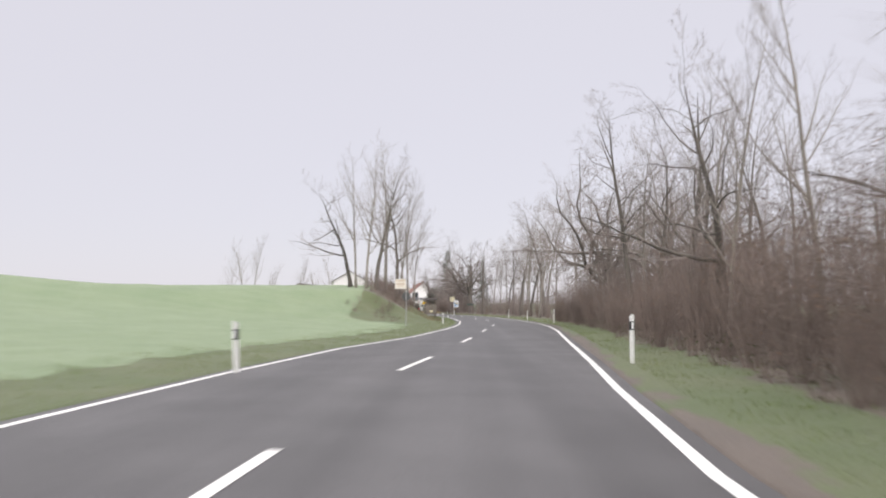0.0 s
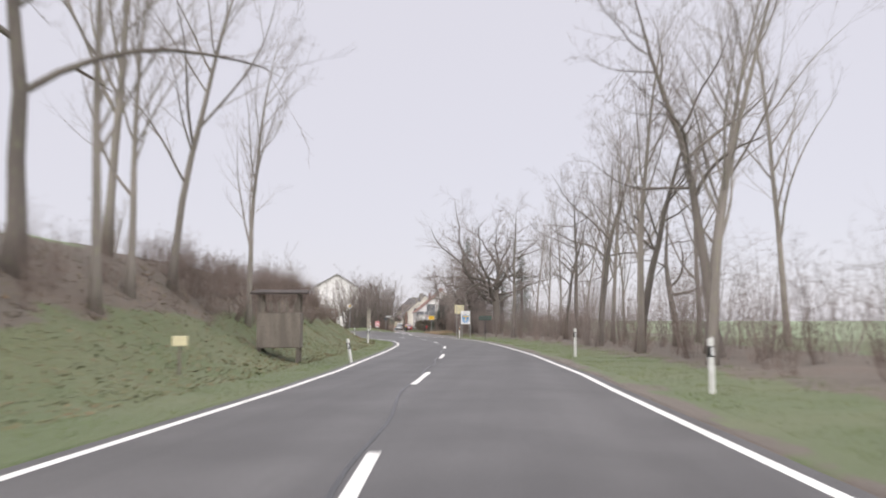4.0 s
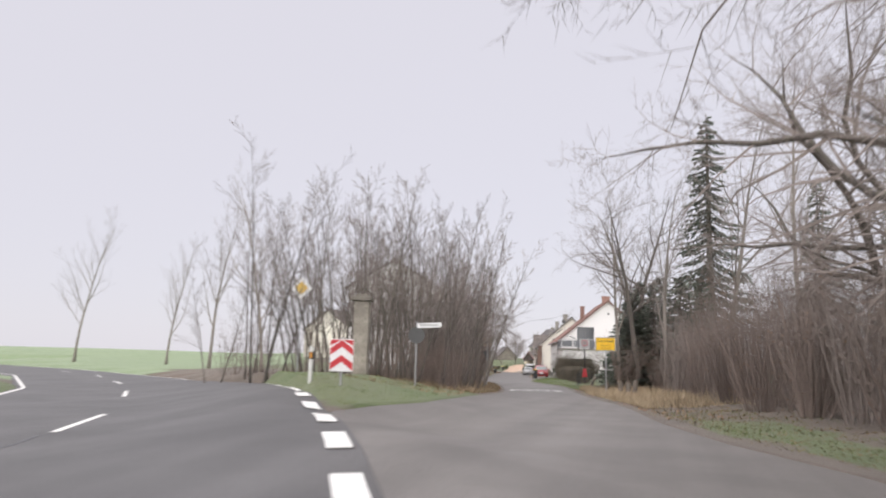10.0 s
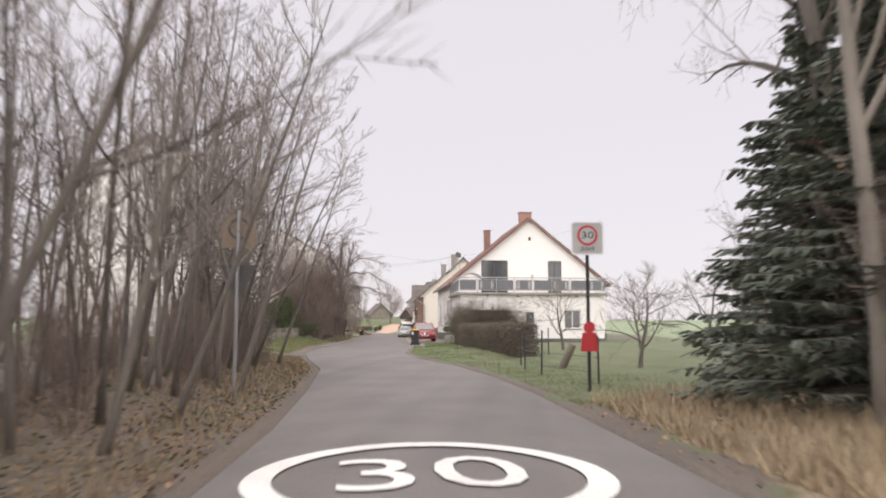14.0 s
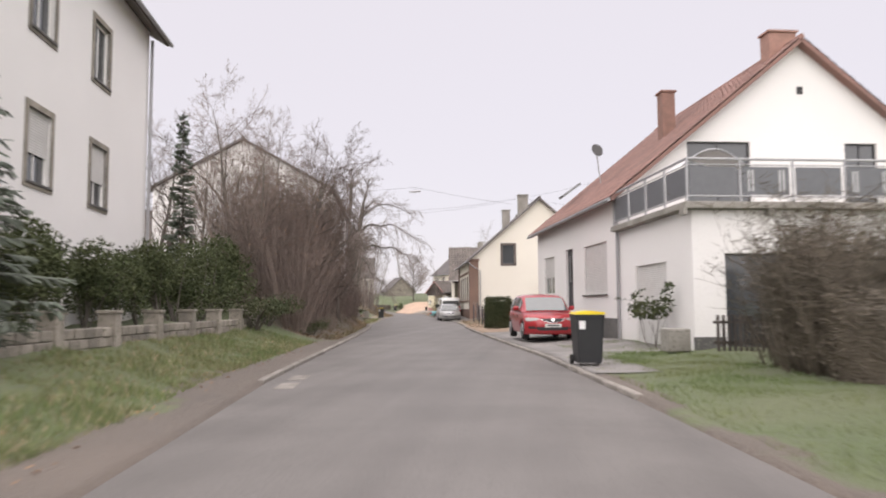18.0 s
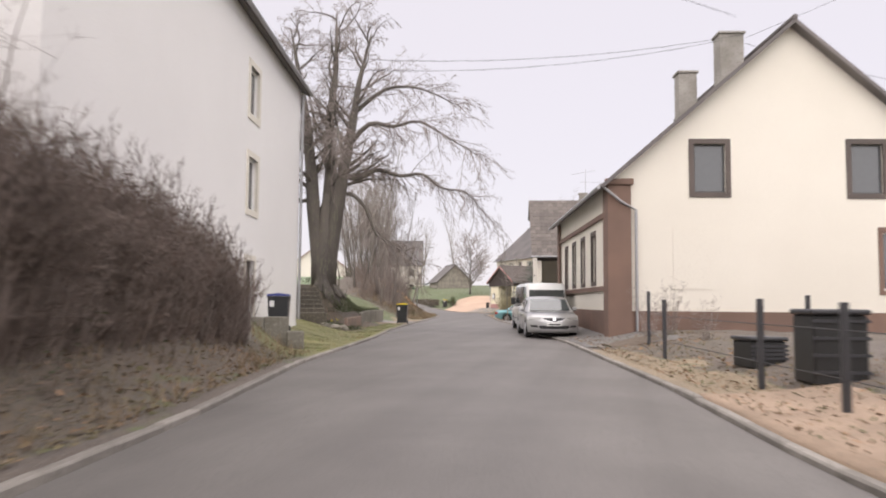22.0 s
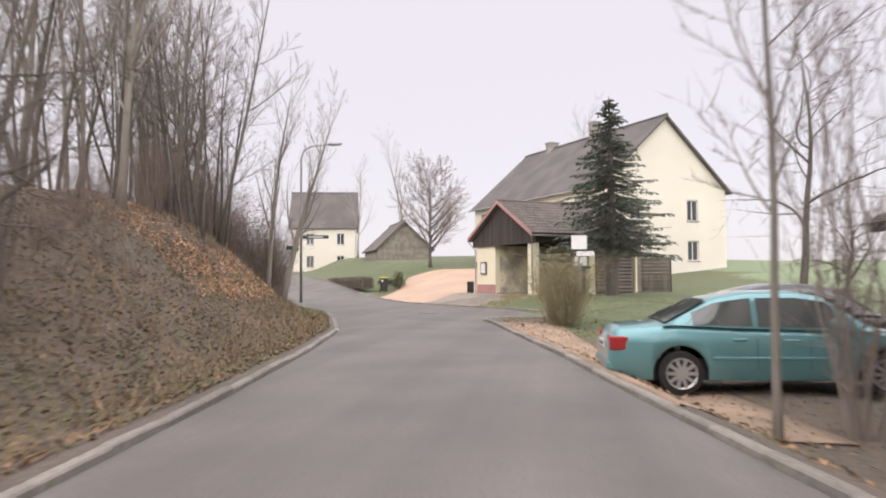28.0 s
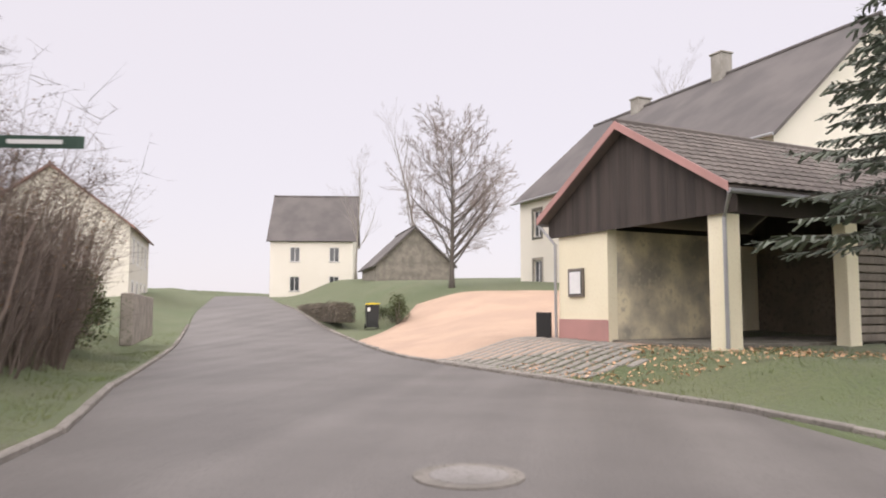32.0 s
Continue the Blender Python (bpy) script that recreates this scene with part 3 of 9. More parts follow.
# the land stays below the country road where it leaves to the side
coarse = 1.25 * np.abs(np.gradient(gx, axis=1)) + 0.1
hz = hz - np.where((gy > 168) & (gx < -19), 0.4 * (1 - smooth01(clear_main / coarse)), 0)
ny, nx = gx.shape
hz = hz + rise(gx, gy)
inner = np.concatenate([reach[::-1], reach]) < -0.3
hz[:, inner] -= 0.6
verts = np.stack([gx, gy, hz], -1).reshape(-1, 3)
ii, jj = np.meshgrid(np.arange(ny - 1), np.arange(nx - 1), indexing="ij")
a = (ii * nx + jj).ravel()
faces = np.stack([a, a + 1, a + nx + 1, a + nx], -1)
me = bpy.data.meshes.new("ground")
k0 = len(verts)
me.from_pydata(verts.tolist(), [], faces.tolist())
me.materials.append(M["land"])
wob = 0.4 * np.sin(gx * 1.9 + gy * 0.7) * np.sin(gy * 1.1) + 0.25 * np.sin(gy * 2.7 + gx)
idx = np.array([zone(*p) for p in zip(gx.ravel().tolist(), gy.ravel().tolist(), out_l.ravel().tolist(), out_r.ravel().tolist(), wob.ravel().tolist())]).reshape(ny, nx)
weights = np.stack([(idx == k).astype(float) for k in range(len(COVER))], -1)
for turn in range(2):
    padded = np.pad(weights, ((1, 1), (0, 0), (0, 0)), mode="edge")
    weights = (padded[:-2] + 2 * padded[1:-1] + padded[2:]) / 4
for attr, ks in (("cover_a", (1, 2, 3)), ("cover_b", (4, 5))):
    layer = me.color_attributes.new(attr, "FLOAT_COLOR", "POINT")
    data = np.zeros((k0, 4), dtype=np.float32)
    for c, k in enumerate(ks):
        data[:k0, c] = weights[..., k].ravel()
    data[:, 3] = 1
    layer.data.foreach_set("color", data.ravel())
me.shade_smooth()
me.update()
ground = tagged(new("ground", me), "wet winter grass, soil and leaf litter", "ground", kind="structure")


# ---- carriageways ----
def strip(name, left, right, y0, y1, material, label, step=0.6, n=10, crown=0.05, flat=-999.0):
    mb = MB()
    rows = []
    for y in np.arange(y0, y1 + 0.01, step):
        a0, b0 = float(arr(left, y)), float(arr(right, y))
        rows.append([(a0 + (b0 - a0) * j / n, float(y), crown * min(1.0, max(0.0, (y - flat) / 12.0)) * (1 - (2 * j / n - 1) ** 2) + float(rise(a0 + (b0 - a0) * j / n, y))) for j in range(n + 1)])
    mb.grid(rows)
    for j in (0, n):
        mb.grid([[r[j], (r[j][0] + (-0.15 if j == 0 else 0.15), r[j][1], r[j][2] - 0.16)] for r in rows])
    return solo(name, mb, material, label, "road", "structure", smooth=True)


road = strip("road", [(y, x - 0.28) for y, x in MAIN_L], [(y, x + 0.28) for y, x in MAIN_R], -60, 236, M["asphalt"], "dark grey damp asphalt country road")
lane = strip("lane", [(y, x) for y, x in LANE_L], [(y, x) for y, x in LANE_R], 146, 410, M["asphalt_old"], "worn brownish grey asphalt village lane", flat=172.0)
lane.location.z = -0.012


def along(keys_or_fn, y0, y1, step=0.6):
    return [(float(arr(keys_or_fn, y)), float(y)) for y in np.arange(y0, y1 + 0.001, step)]


def ribbon(mb, pts, w, z):
    rows = []
    for i, p in enumerate(pts):
        a2, b2 = Vector(pts[max(0, i - 1)]), Vector(pts[min(len(pts) - 1, i + 1)])
        d = (b2 - a2).normalized()
        nn = Vector((d.y, -d.x))
        q = Vector(p)
        a3, b3 = q - nn * w / 2, q + nn * w / 2
        rows.append([(*a3, z + float(rise(*a3))), (*b3, z + float(rise(*b3)))])
    return mb.grid(rows)


solo("edge_line", ribbon(MB(), along(MAIN_L, -60, 232), 0.13, 0.012), M["line"], "white painted edge line on the country road", "road marking", "structure")
solo("edge_line", ribbon(MB(), along(MAIN_R, -60, 144.5), 0.14, 0.012), M["line"], "white painted edge line on the country road", "road marking", "structure")
solo("edge_line", ribbon(MB(), along(MAIN_R, 172.5, 236), 0.14, 0.012), M["line"], "white painted edge line past the junction", "road marking", "structure")
CENTRE = [(y, float(arr(MAIN_L, y) + arr(MAIN_R, y)) / 2 - 0.12) for y in range(-60, 236, 2)]
# centre line knots that were paced out
CENTRE = [(-60, 0.1), (-10, 0.9), (14.6, 1.95), (18.6, 2.4), (26.5, 3.1), (30.5, 3.5), (50.4, 5.05), (54.4, 5.4), (66, 5.75), (74, 5.5), (84, 4.6), (88, 4.45), (96, 3.95), (100, 3.7), (107.8, 3.0), (111.8, 2.65), (120, 1.4), (130.2, -0.5), (134, -1.5), (141.8, -3.8), (145.4, -5.2), (152.6, -8.4), (156.4, -10.0), (163.5, -13.2), (170, -17.0), (182, -26.5), (195, -39.5), (212, -62)]
cpts = [(float(arr(CENTRE, y)), float(y)) for y in np.arange(-60, 212, 0.5)]
acc, cum = 0.0, [0.0]
for p, q in zip(cpts, cpts[1:]):
    acc += math.dist(p, q)
    cum.append(acc)


def at_len(s):
    i = min(max(int(np.searchsorted(cum, s)) - 1, 0), len(cpts) - 2)
    f = (s - cum[i]) / (cum[i + 1] - cum[i])
    return tuple(p + (q - p) * f for p, q in zip(cpts[i], cpts[i + 1]))


for anchor, y_lo, y_hi in ((14.6, -58, 66), (84.0, 70, 205)):
    s0 = cum[int((anchor + 60) / 0.5)] + (anchor % 0.5)
    s0 -= 12 * int((s0 - cum[int((y_lo + 60) / 0.5)]) / 12)
    while s0 + 4 < cum[int((y_hi + 60) / 0.5)]:
        solo("centre_dash", ribbon(MB(), [at_len(s0 + k) for k in (0, 1, 2, 3, 4)], 0.13, 0.056), M["line"], "white centre dash worn at the edges", "road marking", "structure")
        s0 += 12
# tar seam beside the centre line
solo("tar_seam", ribbon(MB(), [(x - 0.1 + 0.05 * math.sin(y * 0.9), y) for x, y in cpts if 70 < y < 165], 0.05, 0.053), M["seam"], "black tar seam along the middle", "road marking", "structure")
# short broad dashes across the mouth of the lane
mouth = [(float(arr(MAIN_R, y)), float(y)) for y in np.arange(146.5, 172.5, 0.25)]
mcum, macc = [0.0], 0.0
for p, q in zip(mouth, mouth[1:]):
    macc += math.dist(p, q)
    mcum.append(macc)
s0 = 0.4
while s0 + 1.5 < macc:
    seg = [mouth[min(len(mouth) - 1, int(np.searchsorted(mcum, s0 + k)))] for k in (0, 0.5, 1.0, 1.5)]
    solo("give_way_dash", ribbon(MB(), seg, 0.3, 0.014), M["line"], "broad white dash across the side road mouth", "road marking", "structure")
    s0 += 2.9
# the painted 30 in its ring, stretched along the lane
ringm = pose(-11.46, 197.15, 0.054, 0, 0, 15) @ Matrix.Diagonal((1.5, 1.62, 1, 1))
mb = MB()
n = 48
mb.grid([[(ringm @ Vector((r * math.cos(2 * math.pi * j / n), r * math.sin(2 * math.pi * j / n), 0)))[:] for j in range(n + 1)] for r in (1.0, 0.84)])
for k, (x, y, z) in enumerate(mb.v):
    a0, b0 = float(arr(LANE_L, y)), float(arr(LANE_R, y))
    mb.v[k] = (x, y, 0.05 * (1 - (2 * (x - a0) / (b0 - a0) - 1) ** 2) + 0.006)
speed = solo("speed_marking", mb, M["line"], "white painted 30 in a ring on the lane", "road marking", "structure")
digits = text_part("digits", "30", 1.15, M["line"], speed, Matrix.Translation((0, 0, -0.003)) @ ringm @ Matrix.Diagonal((1.0, 1.0, 0.05, 1)))
for v in digits.data.vertices:
    a0, b0 = float(arr(LANE_L, v.co.y)), float(arr(LANE_R, v.co.y))
    v.co.z += 0.05 * (1 - (2 * (v.co.x - a0) / (b0 - a0) - 1) ** 2) + 0.005 - 0.051
# manhole
mh = thing("manhole_cover", "round iron and concrete manhole cover in the lane", "manhole", pose(-39.3, 335.5, 0.034), kind="structure")
part("ring", MB().lathe([(0.0, 0.0), (0.42, 0.0), (0.42, 0.016), (0.3, 0.016)], 28), M["kerb"], mh)
part("plate", MB().lathe([(0.0, 0.008), (0.3, 0.008), (0.3, 0.02)], 28), M["paving"], mh)


# ---- kerbs, stone by stone ----
def kerb_run(pts, label, w=0.12, h=0.06):
    run = thing("kerb", label, "kerb", kind="structure")
    stone = MB().box(-0.49, -w / 2, -0.2, 0.49, w / 2, h).mesh("kerb_stone", M["kerb"], 0.018)
    d_acc, cums = 0.0, [0.0]
    for p, q in zip(pts, pts[1:]):
        d_acc += math.dist(p, q)
        cums.append(d_acc)
    s = 0.5
    while s < d_acc:
        i = min(int(np.searchsorted(cums, s)) - 1, len(pts) - 2)
        f = (s - cums[i]) / (cums[i + 1] - cums[i])
        x, y = (pts[i][q] + (pts[i + 1][q] - pts[i][q]) * f for q in (0, 1))
        a2 = math.degrees(math.atan2(pts[i + 1][1] - pts[i][1], pts[i + 1][0] - pts[i][0]))
        ob = new("kerb_stone", stone)
        ob.parent = run
        ob.matrix_local = pose(x, y, float(rise(x, y)) + random.uniform(-0.012, 0.008), random.uniform(-1.2, 1.2), random.uniform(-0.6, 0.6), a2 + random.uniform(-0.8, 0.8))
        s += 1.0
    return run


kerb_run([(x + 0.07, y) for x, y in along(LANE_R, 234.6, 330.2, 1.0)] + [(-36.72, 331.0), (-36.75, 331.6), (-36.3, 332.1), (-35.4, 332.2), (-33, 331.6), (-26, 329.6)], "worn grey kerb along the village lane")
kerb_run([(x - 0.07, y) for x, y in along(LANE_L, 236, 362, 1.0)], "worn mossy kerb along the village lane")
kerb_run([(-24, 331.8), (-30, 333.6), (-33.4, 335.2), (-35.1, 337.2), (-36.33, 340.0), (-39.28, 344.2), (-41.73, 347.4), (-43.53, 350), (-49.93, 362), (-59.23, 380)], "worn kerb round the forecourt corner")

# pale worn slabs let into the gutter
for x, y, rot in ((-33.72, 288.85, 99), (-33.48, 289.75, 99), (-18.55, 240.3, 98), (-18.38, 239.1, 98), (-23.45, 236.9, 101), (-23.2, 235.6, 101)):
    t = thing("gutter_slab", "pale worn concrete slab let into the gutter", "slab", pose(x, y, 0.0, 0, 0, rot), "gutter slabs", "structure")
    part("slab", MB().box(-0.4, -0.15, -0.04, 0.4, 0.15, 0.012), M["kerb"], t, bev=0.006)

# ---- paved and gravelled areas lying on the land ----
def patch(name, poly_rows, material, label, lift=0.03, category="pavement"):
    mb = MB()
    rows = [[(x, y, gz(x, y) + lift) for x, y in r] for r in poly_rows]
    mb.grid([[(*r[0][:2], r[0][2] - 0.12), *r, (*r[-1][:2], r[-1][2] - 0.12)] for r in rows])
    return solo(name, mb, material, label, category, "structure", smooth=True)


def band(y0, y1, d0, d1, n=6, step=0.8):
    out = []
    for y in np.arange(y0, y1 + 0.01, step):
        x = float(arr(LANE_R, y))
        out.append([(x + d0 + (d1(y) - d0) * j / n, float(y)) for j in range(n + 1)])
    return out


patch("pavement", band(237.5, 257.5, 0.14, lambda y: 3.2 if y > 242.0 else 1.25), M["paving"], "grey paved forecourt beside the white house", 0.02)
patch("pavement", band(257.7, 271.3, 0.13, lambda y: 3.1 - 0.09 * (y - 257)), M["gravel_worn"], "worn orange-buff gravel path beside the kerb", 0.02)
patch("pavement", band(315.0, 328.6, 0.13, lambda y: 1.75), M["gravel_worn"], "worn orange-buff gravel strip beside the lawn", 0.02)
patch("pavement", band(281, 300.5, 0.14, lambda y: 2.6), M["paving"], "grey pavement below the cream house", 0.02)
patch("pavement", band(300.5, 311.5, 0.14, lambda y: 9.5), M["paving"], "cobbled yard before the barn", 0.02)
patch("pavement", [[(x, y) for x in np.linspace(float(arr(LANE_R, y)) + (0.15 + 0.9 * max(0.0, 348.6 - y) + 0.55 * max(0.0, y - 355.0)), -34.5 - (y - 343) * 0.55 if y < 350 else -38.35 + 0.35 * (y - 350), 24)] for y in np.arange(346.4, 364, 0.5)], M["gravel"], "orange-pink gravel forecourt by the shelter", 0.018)
patch("pavement", [[(x, y) for x in np.linspace(float(arr(LANE_L, y)) - 3.4, float(arr(LANE_L, y)) - 0.15, 6)] for y in np.arange(300.6, 304.4, 0.6)], M["paving"], "worn concrete drive beside the wall", 0.012)

pavers = thing("pavement", "weathered grey concrete grid pavers with grass between", "pavement", kind="structure")
paver = MB().box(-0.19, -0.11, -0.1, 0.19, 0.11, 0.0).mesh("paver", M["concrete"], 0.015)
for k in range(17):
    for j in range(8):
        y = 343.5 + 0.29 * k
        x = float(arr(LANE_R, y)) + 0.45 + 0.335 * j
        y += 0.2 * j
        if 1.2 < k + 0.5 * j and x < -37.4 and 0.8 * (x + 38.93) + 0.6 * (y - 349.07) < 0.6 * (x + 38.93) - 0.8 * (y - 349.07) + 1.9:
            ob = new("paver", paver)
            ob.parent = pavers
            gx, gy = (gz(x + 0.2, y) - gz(x - 0.2, y)) / 0.4, (gz(x, y + 0.2) - gz(x, y - 0.2)) / 0.4
            ob.matrix_local = Matrix.Translation((x, y, gz(x, y) + random.uniform(0.026, 0.036))) @ Matrix.Rotation(-math.atan(gx), 4, "Y") @ Matrix.Rotation(math.atan(gy), 4, "X") @ Matrix.Rotation(radians(35 + random.uniform(-3, 3)), 4, "Z")

# ---- trees ----


def perp(d, rng):
    r = Vector((rng.uniform(-1, 1), rng.uniform(-1, 1), rng.uniform(-1, 1)))
    p = r - d * r.dot(d)
    return p.normalized() if p.length > 1e-3 else Vector((1, 0, 0))


def spike(mb, o, e, r):
    """A fine tapering twig of three sides ending in a point."""
    d = e - o
    u = d.cross(Vector((0.3, 0.5, 0.81)))
    u = u.normalized() * r if u.length > 1e-6 else Vector((r, 0, 0))
    w = d.normalized().cross(u)
    k = len(mb.v)
    mb.v.extend([(o + u)[:], (o - u * 0.5 + w * 0.87)[:], (o - u * 0.5 - w * 0.87)[:], e[:]])
    mb.f.extend([(k, k + 1, k + 3), (k + 1, k + 2, k + 3)])
    if r > 0.0065:
        mb.f.append((k + 2, k, k + 3))


def grow(wood, twig, rng, p, d, length, r, level, cfg):
    """One limb and all that springs from it."""
    if level >= cfg["levels"]:
        dd = (d + Vector((0, 0, cfg["lift"][-1] * 0.6))).normalized()
        spike(twig, p, p + dd * length, max(r, cfg["tip"]))
        return
    n = (9, 8, 3, 1)[min(level, 3)]
    pts, rad = [p.copy()], [r]
    q, dd = p.copy(), d.copy()
    lift = cfg["lift"][min(level, len(cfg["lift"]) - 1)]
    drift = perp(dd, rng)
    for i in range(n):
        dd = (dd + (perp(dd, rng) * 0.8 + drift * 0.4) * cfg["wander"] * (0.4 if level == 0 else 0.9) + Vector((0, 0, lift)) * (1.3 / n)).normalized()
        q = q + dd * (length / n)
        pts.append(q.copy())
        f = (i + 1) / n
        rad.append(max(r * (1 - f) ** 0.8 * (1.0 if level else 0.92), cfg["tip"]))
    if level == 0:
        rad[0] *= 1.4
    target = wood if level <= 1 else twig
    if level >= 3:
        spike(target, pts[0], pts[-1], rad[0])
    else:
        target.tube([v[:] for v in pts], rad, (9, 5, 3)[level], cap=level == 0)
    kids = cfg["kids"][level]
    lo = cfg["start"] if level == 0 else 0.15
    for k in range(kids):
        f = lo + (1 - lo) * (k + rng.random()) / kids
        g = f * n
        i = min(int(g), n - 1)
        base = pts[i].lerp(pts[i + 1], g - i)
        axis = (pts[i + 1] - pts[i]).normalized()
        ang = radians(rng.uniform(*cfg["angle"][min(level, len(cfg["angle"]) - 1)]))
        nd = (axis * math.cos(ang) + perp(axis, rng) * math.sin(ang)).normalized()
        ln = length * cfg["ratio"][min(level, len(cfg["ratio"]) - 1)] * rng.uniform(0.65, 1.15) * (1.15 - 0.7 * f if level == 0 else 1.1 - 0.5 * f)
        here = rad[i] + (rad[i + 1] - rad[i]) * (g - i)
        grow(wood, twig, rng, base, nd, ln, max(here * rng.uniform(0.42, 0.62), cfg["tip"]), level + 1, cfg)


CFG = {
    "oak": dict(levels=4, kids=(10, 6, 6, 4), ratio=(0.6, 0.5, 0.42, 0.5), angle=((40, 80), (30, 65), (30, 60), (25, 55)), lift=(0.3, 0.25, 0.1, 0.0), wander=0.3, start=0.3, tip=0.0045),
    "ash": dict(levels=4, kids=(15, 7, 6, 4), ratio=(0.42, 0.46, 0.45, 0.55), angle=((22, 48), (20, 45), (22, 48), (20, 45)), lift=(0.3, 0.5, 0.3, 0.1), wander=0.13, start=0.26, tip=0.004),
    "pole": dict(levels=3, kids=(14, 7, 6), ratio=(0.27, 0.48, 0.55), angle=((25, 62), (22, 50), (20, 45)), lift=(0.25, 0.35, 0.2), wander=0.1, start=0.28, tip=0.0055),
    "linden": dict(levels=4, kids=(13, 9, 8, 6), ratio=(0.52, 0.5, 0.42, 0.6), angle=((38, 78), (30, 60), (30, 70), (25, 60)), lift=(0.15, 0.0, -0.6, -1.4), wander=0.24, start=0.2, tip=0.005),
    "round": dict(levels=4, kids=(16, 8, 6, 5), ratio=(0.5, 0.46, 0.42, 0.5), angle=((40, 72), (25, 55), (25, 50), (20, 45)), lift=(0.4, 0.35, 0.15, 0.0), wander=0.13, start=0.18, tip=0.0045),
    "tangle": dict(levels=4, kids=(24, 9, 7, 5), ratio=(0.5, 0.5, 0.45, 0.55), angle=((35, 70), (25, 60), (25, 60), (25, 55)), lift=(0.4, 0.4, 0.15, 0.0), wander=0.2, start=0.06, tip=0.005),
    "court": dict(levels=4, kids=(48, 10, 8, 6), ratio=(0.54, 0.42, 0.4, 0.5), angle=((46, 64), (25, 55), (25, 50), (20, 45)), lift=(0.4, 0.3, 0.1, 0.0), wander=0.045, start=0.16, tip=0.009),
    "tall_oak": dict(levels=4, kids=(14, 8, 7, 5), ratio=(0.48, 0.5, 0.42, 0.5), angle=((35, 75), (30, 65), (30, 60), (25, 55)), lift=(0.25, 0.3, 0.1, 0.0), wander=0.28, start=0.36, tip=0.0045),
    "fruit": dict(levels=3, kids=(11, 9, 8), ratio=(0.75, 0.6, 0.5), angle=((45, 80), (30, 70), (25, 60)), lift=(0.2, 0.25, 0.4), wander=0.28, start=0.3, tip=0.005),
}


def tree_proto(kind, seed, height, r, bark, twig, label, lean=0.0, stems=1, group="roadside trees", spread=0.35, foot=None):
    rng = random.Random(seed)
    t = thing("tree", label, "tree", group=group)
    wood, tw = MB(), MB()
    cfg = dict(CFG[kind])
    for s in range(stems):
        w = rng.uniform(0, 1.0) + 6.283 * s / stems
        off = Vector((math.cos(w), math.sin(w), 0)) * (spread * rng.uniform(0.5, 1.0) if stems > 1 else 0)
        d = Vector((off.x * 0.3 + lean, off.y * 0.3, 1)).normalized()
        grow(wood, tw, rng, off + Vector((0, 0, foot[2] - 0.5 if foot else -0.3)), d, height * (rng.uniform(0.75, 1.0) if stems > 1 else 1.0), r * (rng.uniform(0.75, 1.1) if stems > 1 else 1), 0, cfg)
    if foot:
        wood.tube([(0, 0, -0.4), (0, 0, 0.15), (0, 0, 0.6), (0, 0.02, foot[2] * 0.7), (0, 0, foot[2])], [foot[0] * 1.35, foot[0] * 1.05, foot[0] * 0.9, foot[0] * 0.88, foot[0] * 0.95], 14)
    part("trunk", wood, M[bark], t, smooth=True)
    part("crown", tw, M[twig], t)["kind"] = "stuff"
    return t


def put_tree(proto, x, y, s=1.0, rot=None, z=None, label="", tilt=0.0):
    c = copy_thing(proto, Matrix.Translation((x, y, 0)) @ Matrix.Rotation(radians(tilt), 4, "Y") @ Matrix.Translation((-x, -y, 0)) @ pose(x, y, (gz(x, y) if z is None else z) - 0.05, 0, 0, random.uniform(0, 360) if rot is None else rot) @ Matrix.Diagonal((s, s, s * random.uniform(0.94, 1.06), 1)))
    if label:
        c["label"] = label
    return c


def limb_oak(seed, bole, r, limbs, label):
    """An old oak whose short bole forks into long crooked limbs: (bearing, rise, length, thickness, share of the stem)."""
    rng = random.Random(seed)
    t = thing("tree", label, "tree", group="great oaks")
    wood, tw = MB(), MB()
    cfg = dict(levels=4, kids=(1, 14, 9, 6), ratio=(1, 0.42, 0.45, 0.55), angle=((30, 60), (32, 68), (30, 65), (25, 60)), lift=(0.1, 0.2, 0.12, 0.0), wander=0.5, start=0.2, tip=0.0055)
    wood.tube([(0, 0, -0.4), (0, 0, 0.1), (0.03, 0, 0.7), (-0.1, 0.05, bole * 0.35), (-0.22, 0.1, bole * 0.55), (-0.12, 0.2, bole * 0.75), (0.1, 0.2, bole), (0.2, 0.1, bole * 1.25)], [r * 1.7, r * 1.3, r * 1.02, r * 0.95, r * 0.85, r * 0.65, r * 0.5, r * 0.12], 14)
    for bearing, rise, ln, th, at in limbs:
        a, e = radians(bearing), radians(rise)
        d = Vector((math.cos(a) * math.cos(e), math.sin(a) * math.cos(e), math.sin(e)))
        grow(wood, tw, rng, Vector((-0.15 if at < 0.9 else 0.08, 0.12, bole * at)), d, ln, th, 1, cfg)
    part("trunk", wood, M["bark"], t, smooth=True)
    part("crown", tw, M["twig"], t)["kind"] = "stuff"
    return t


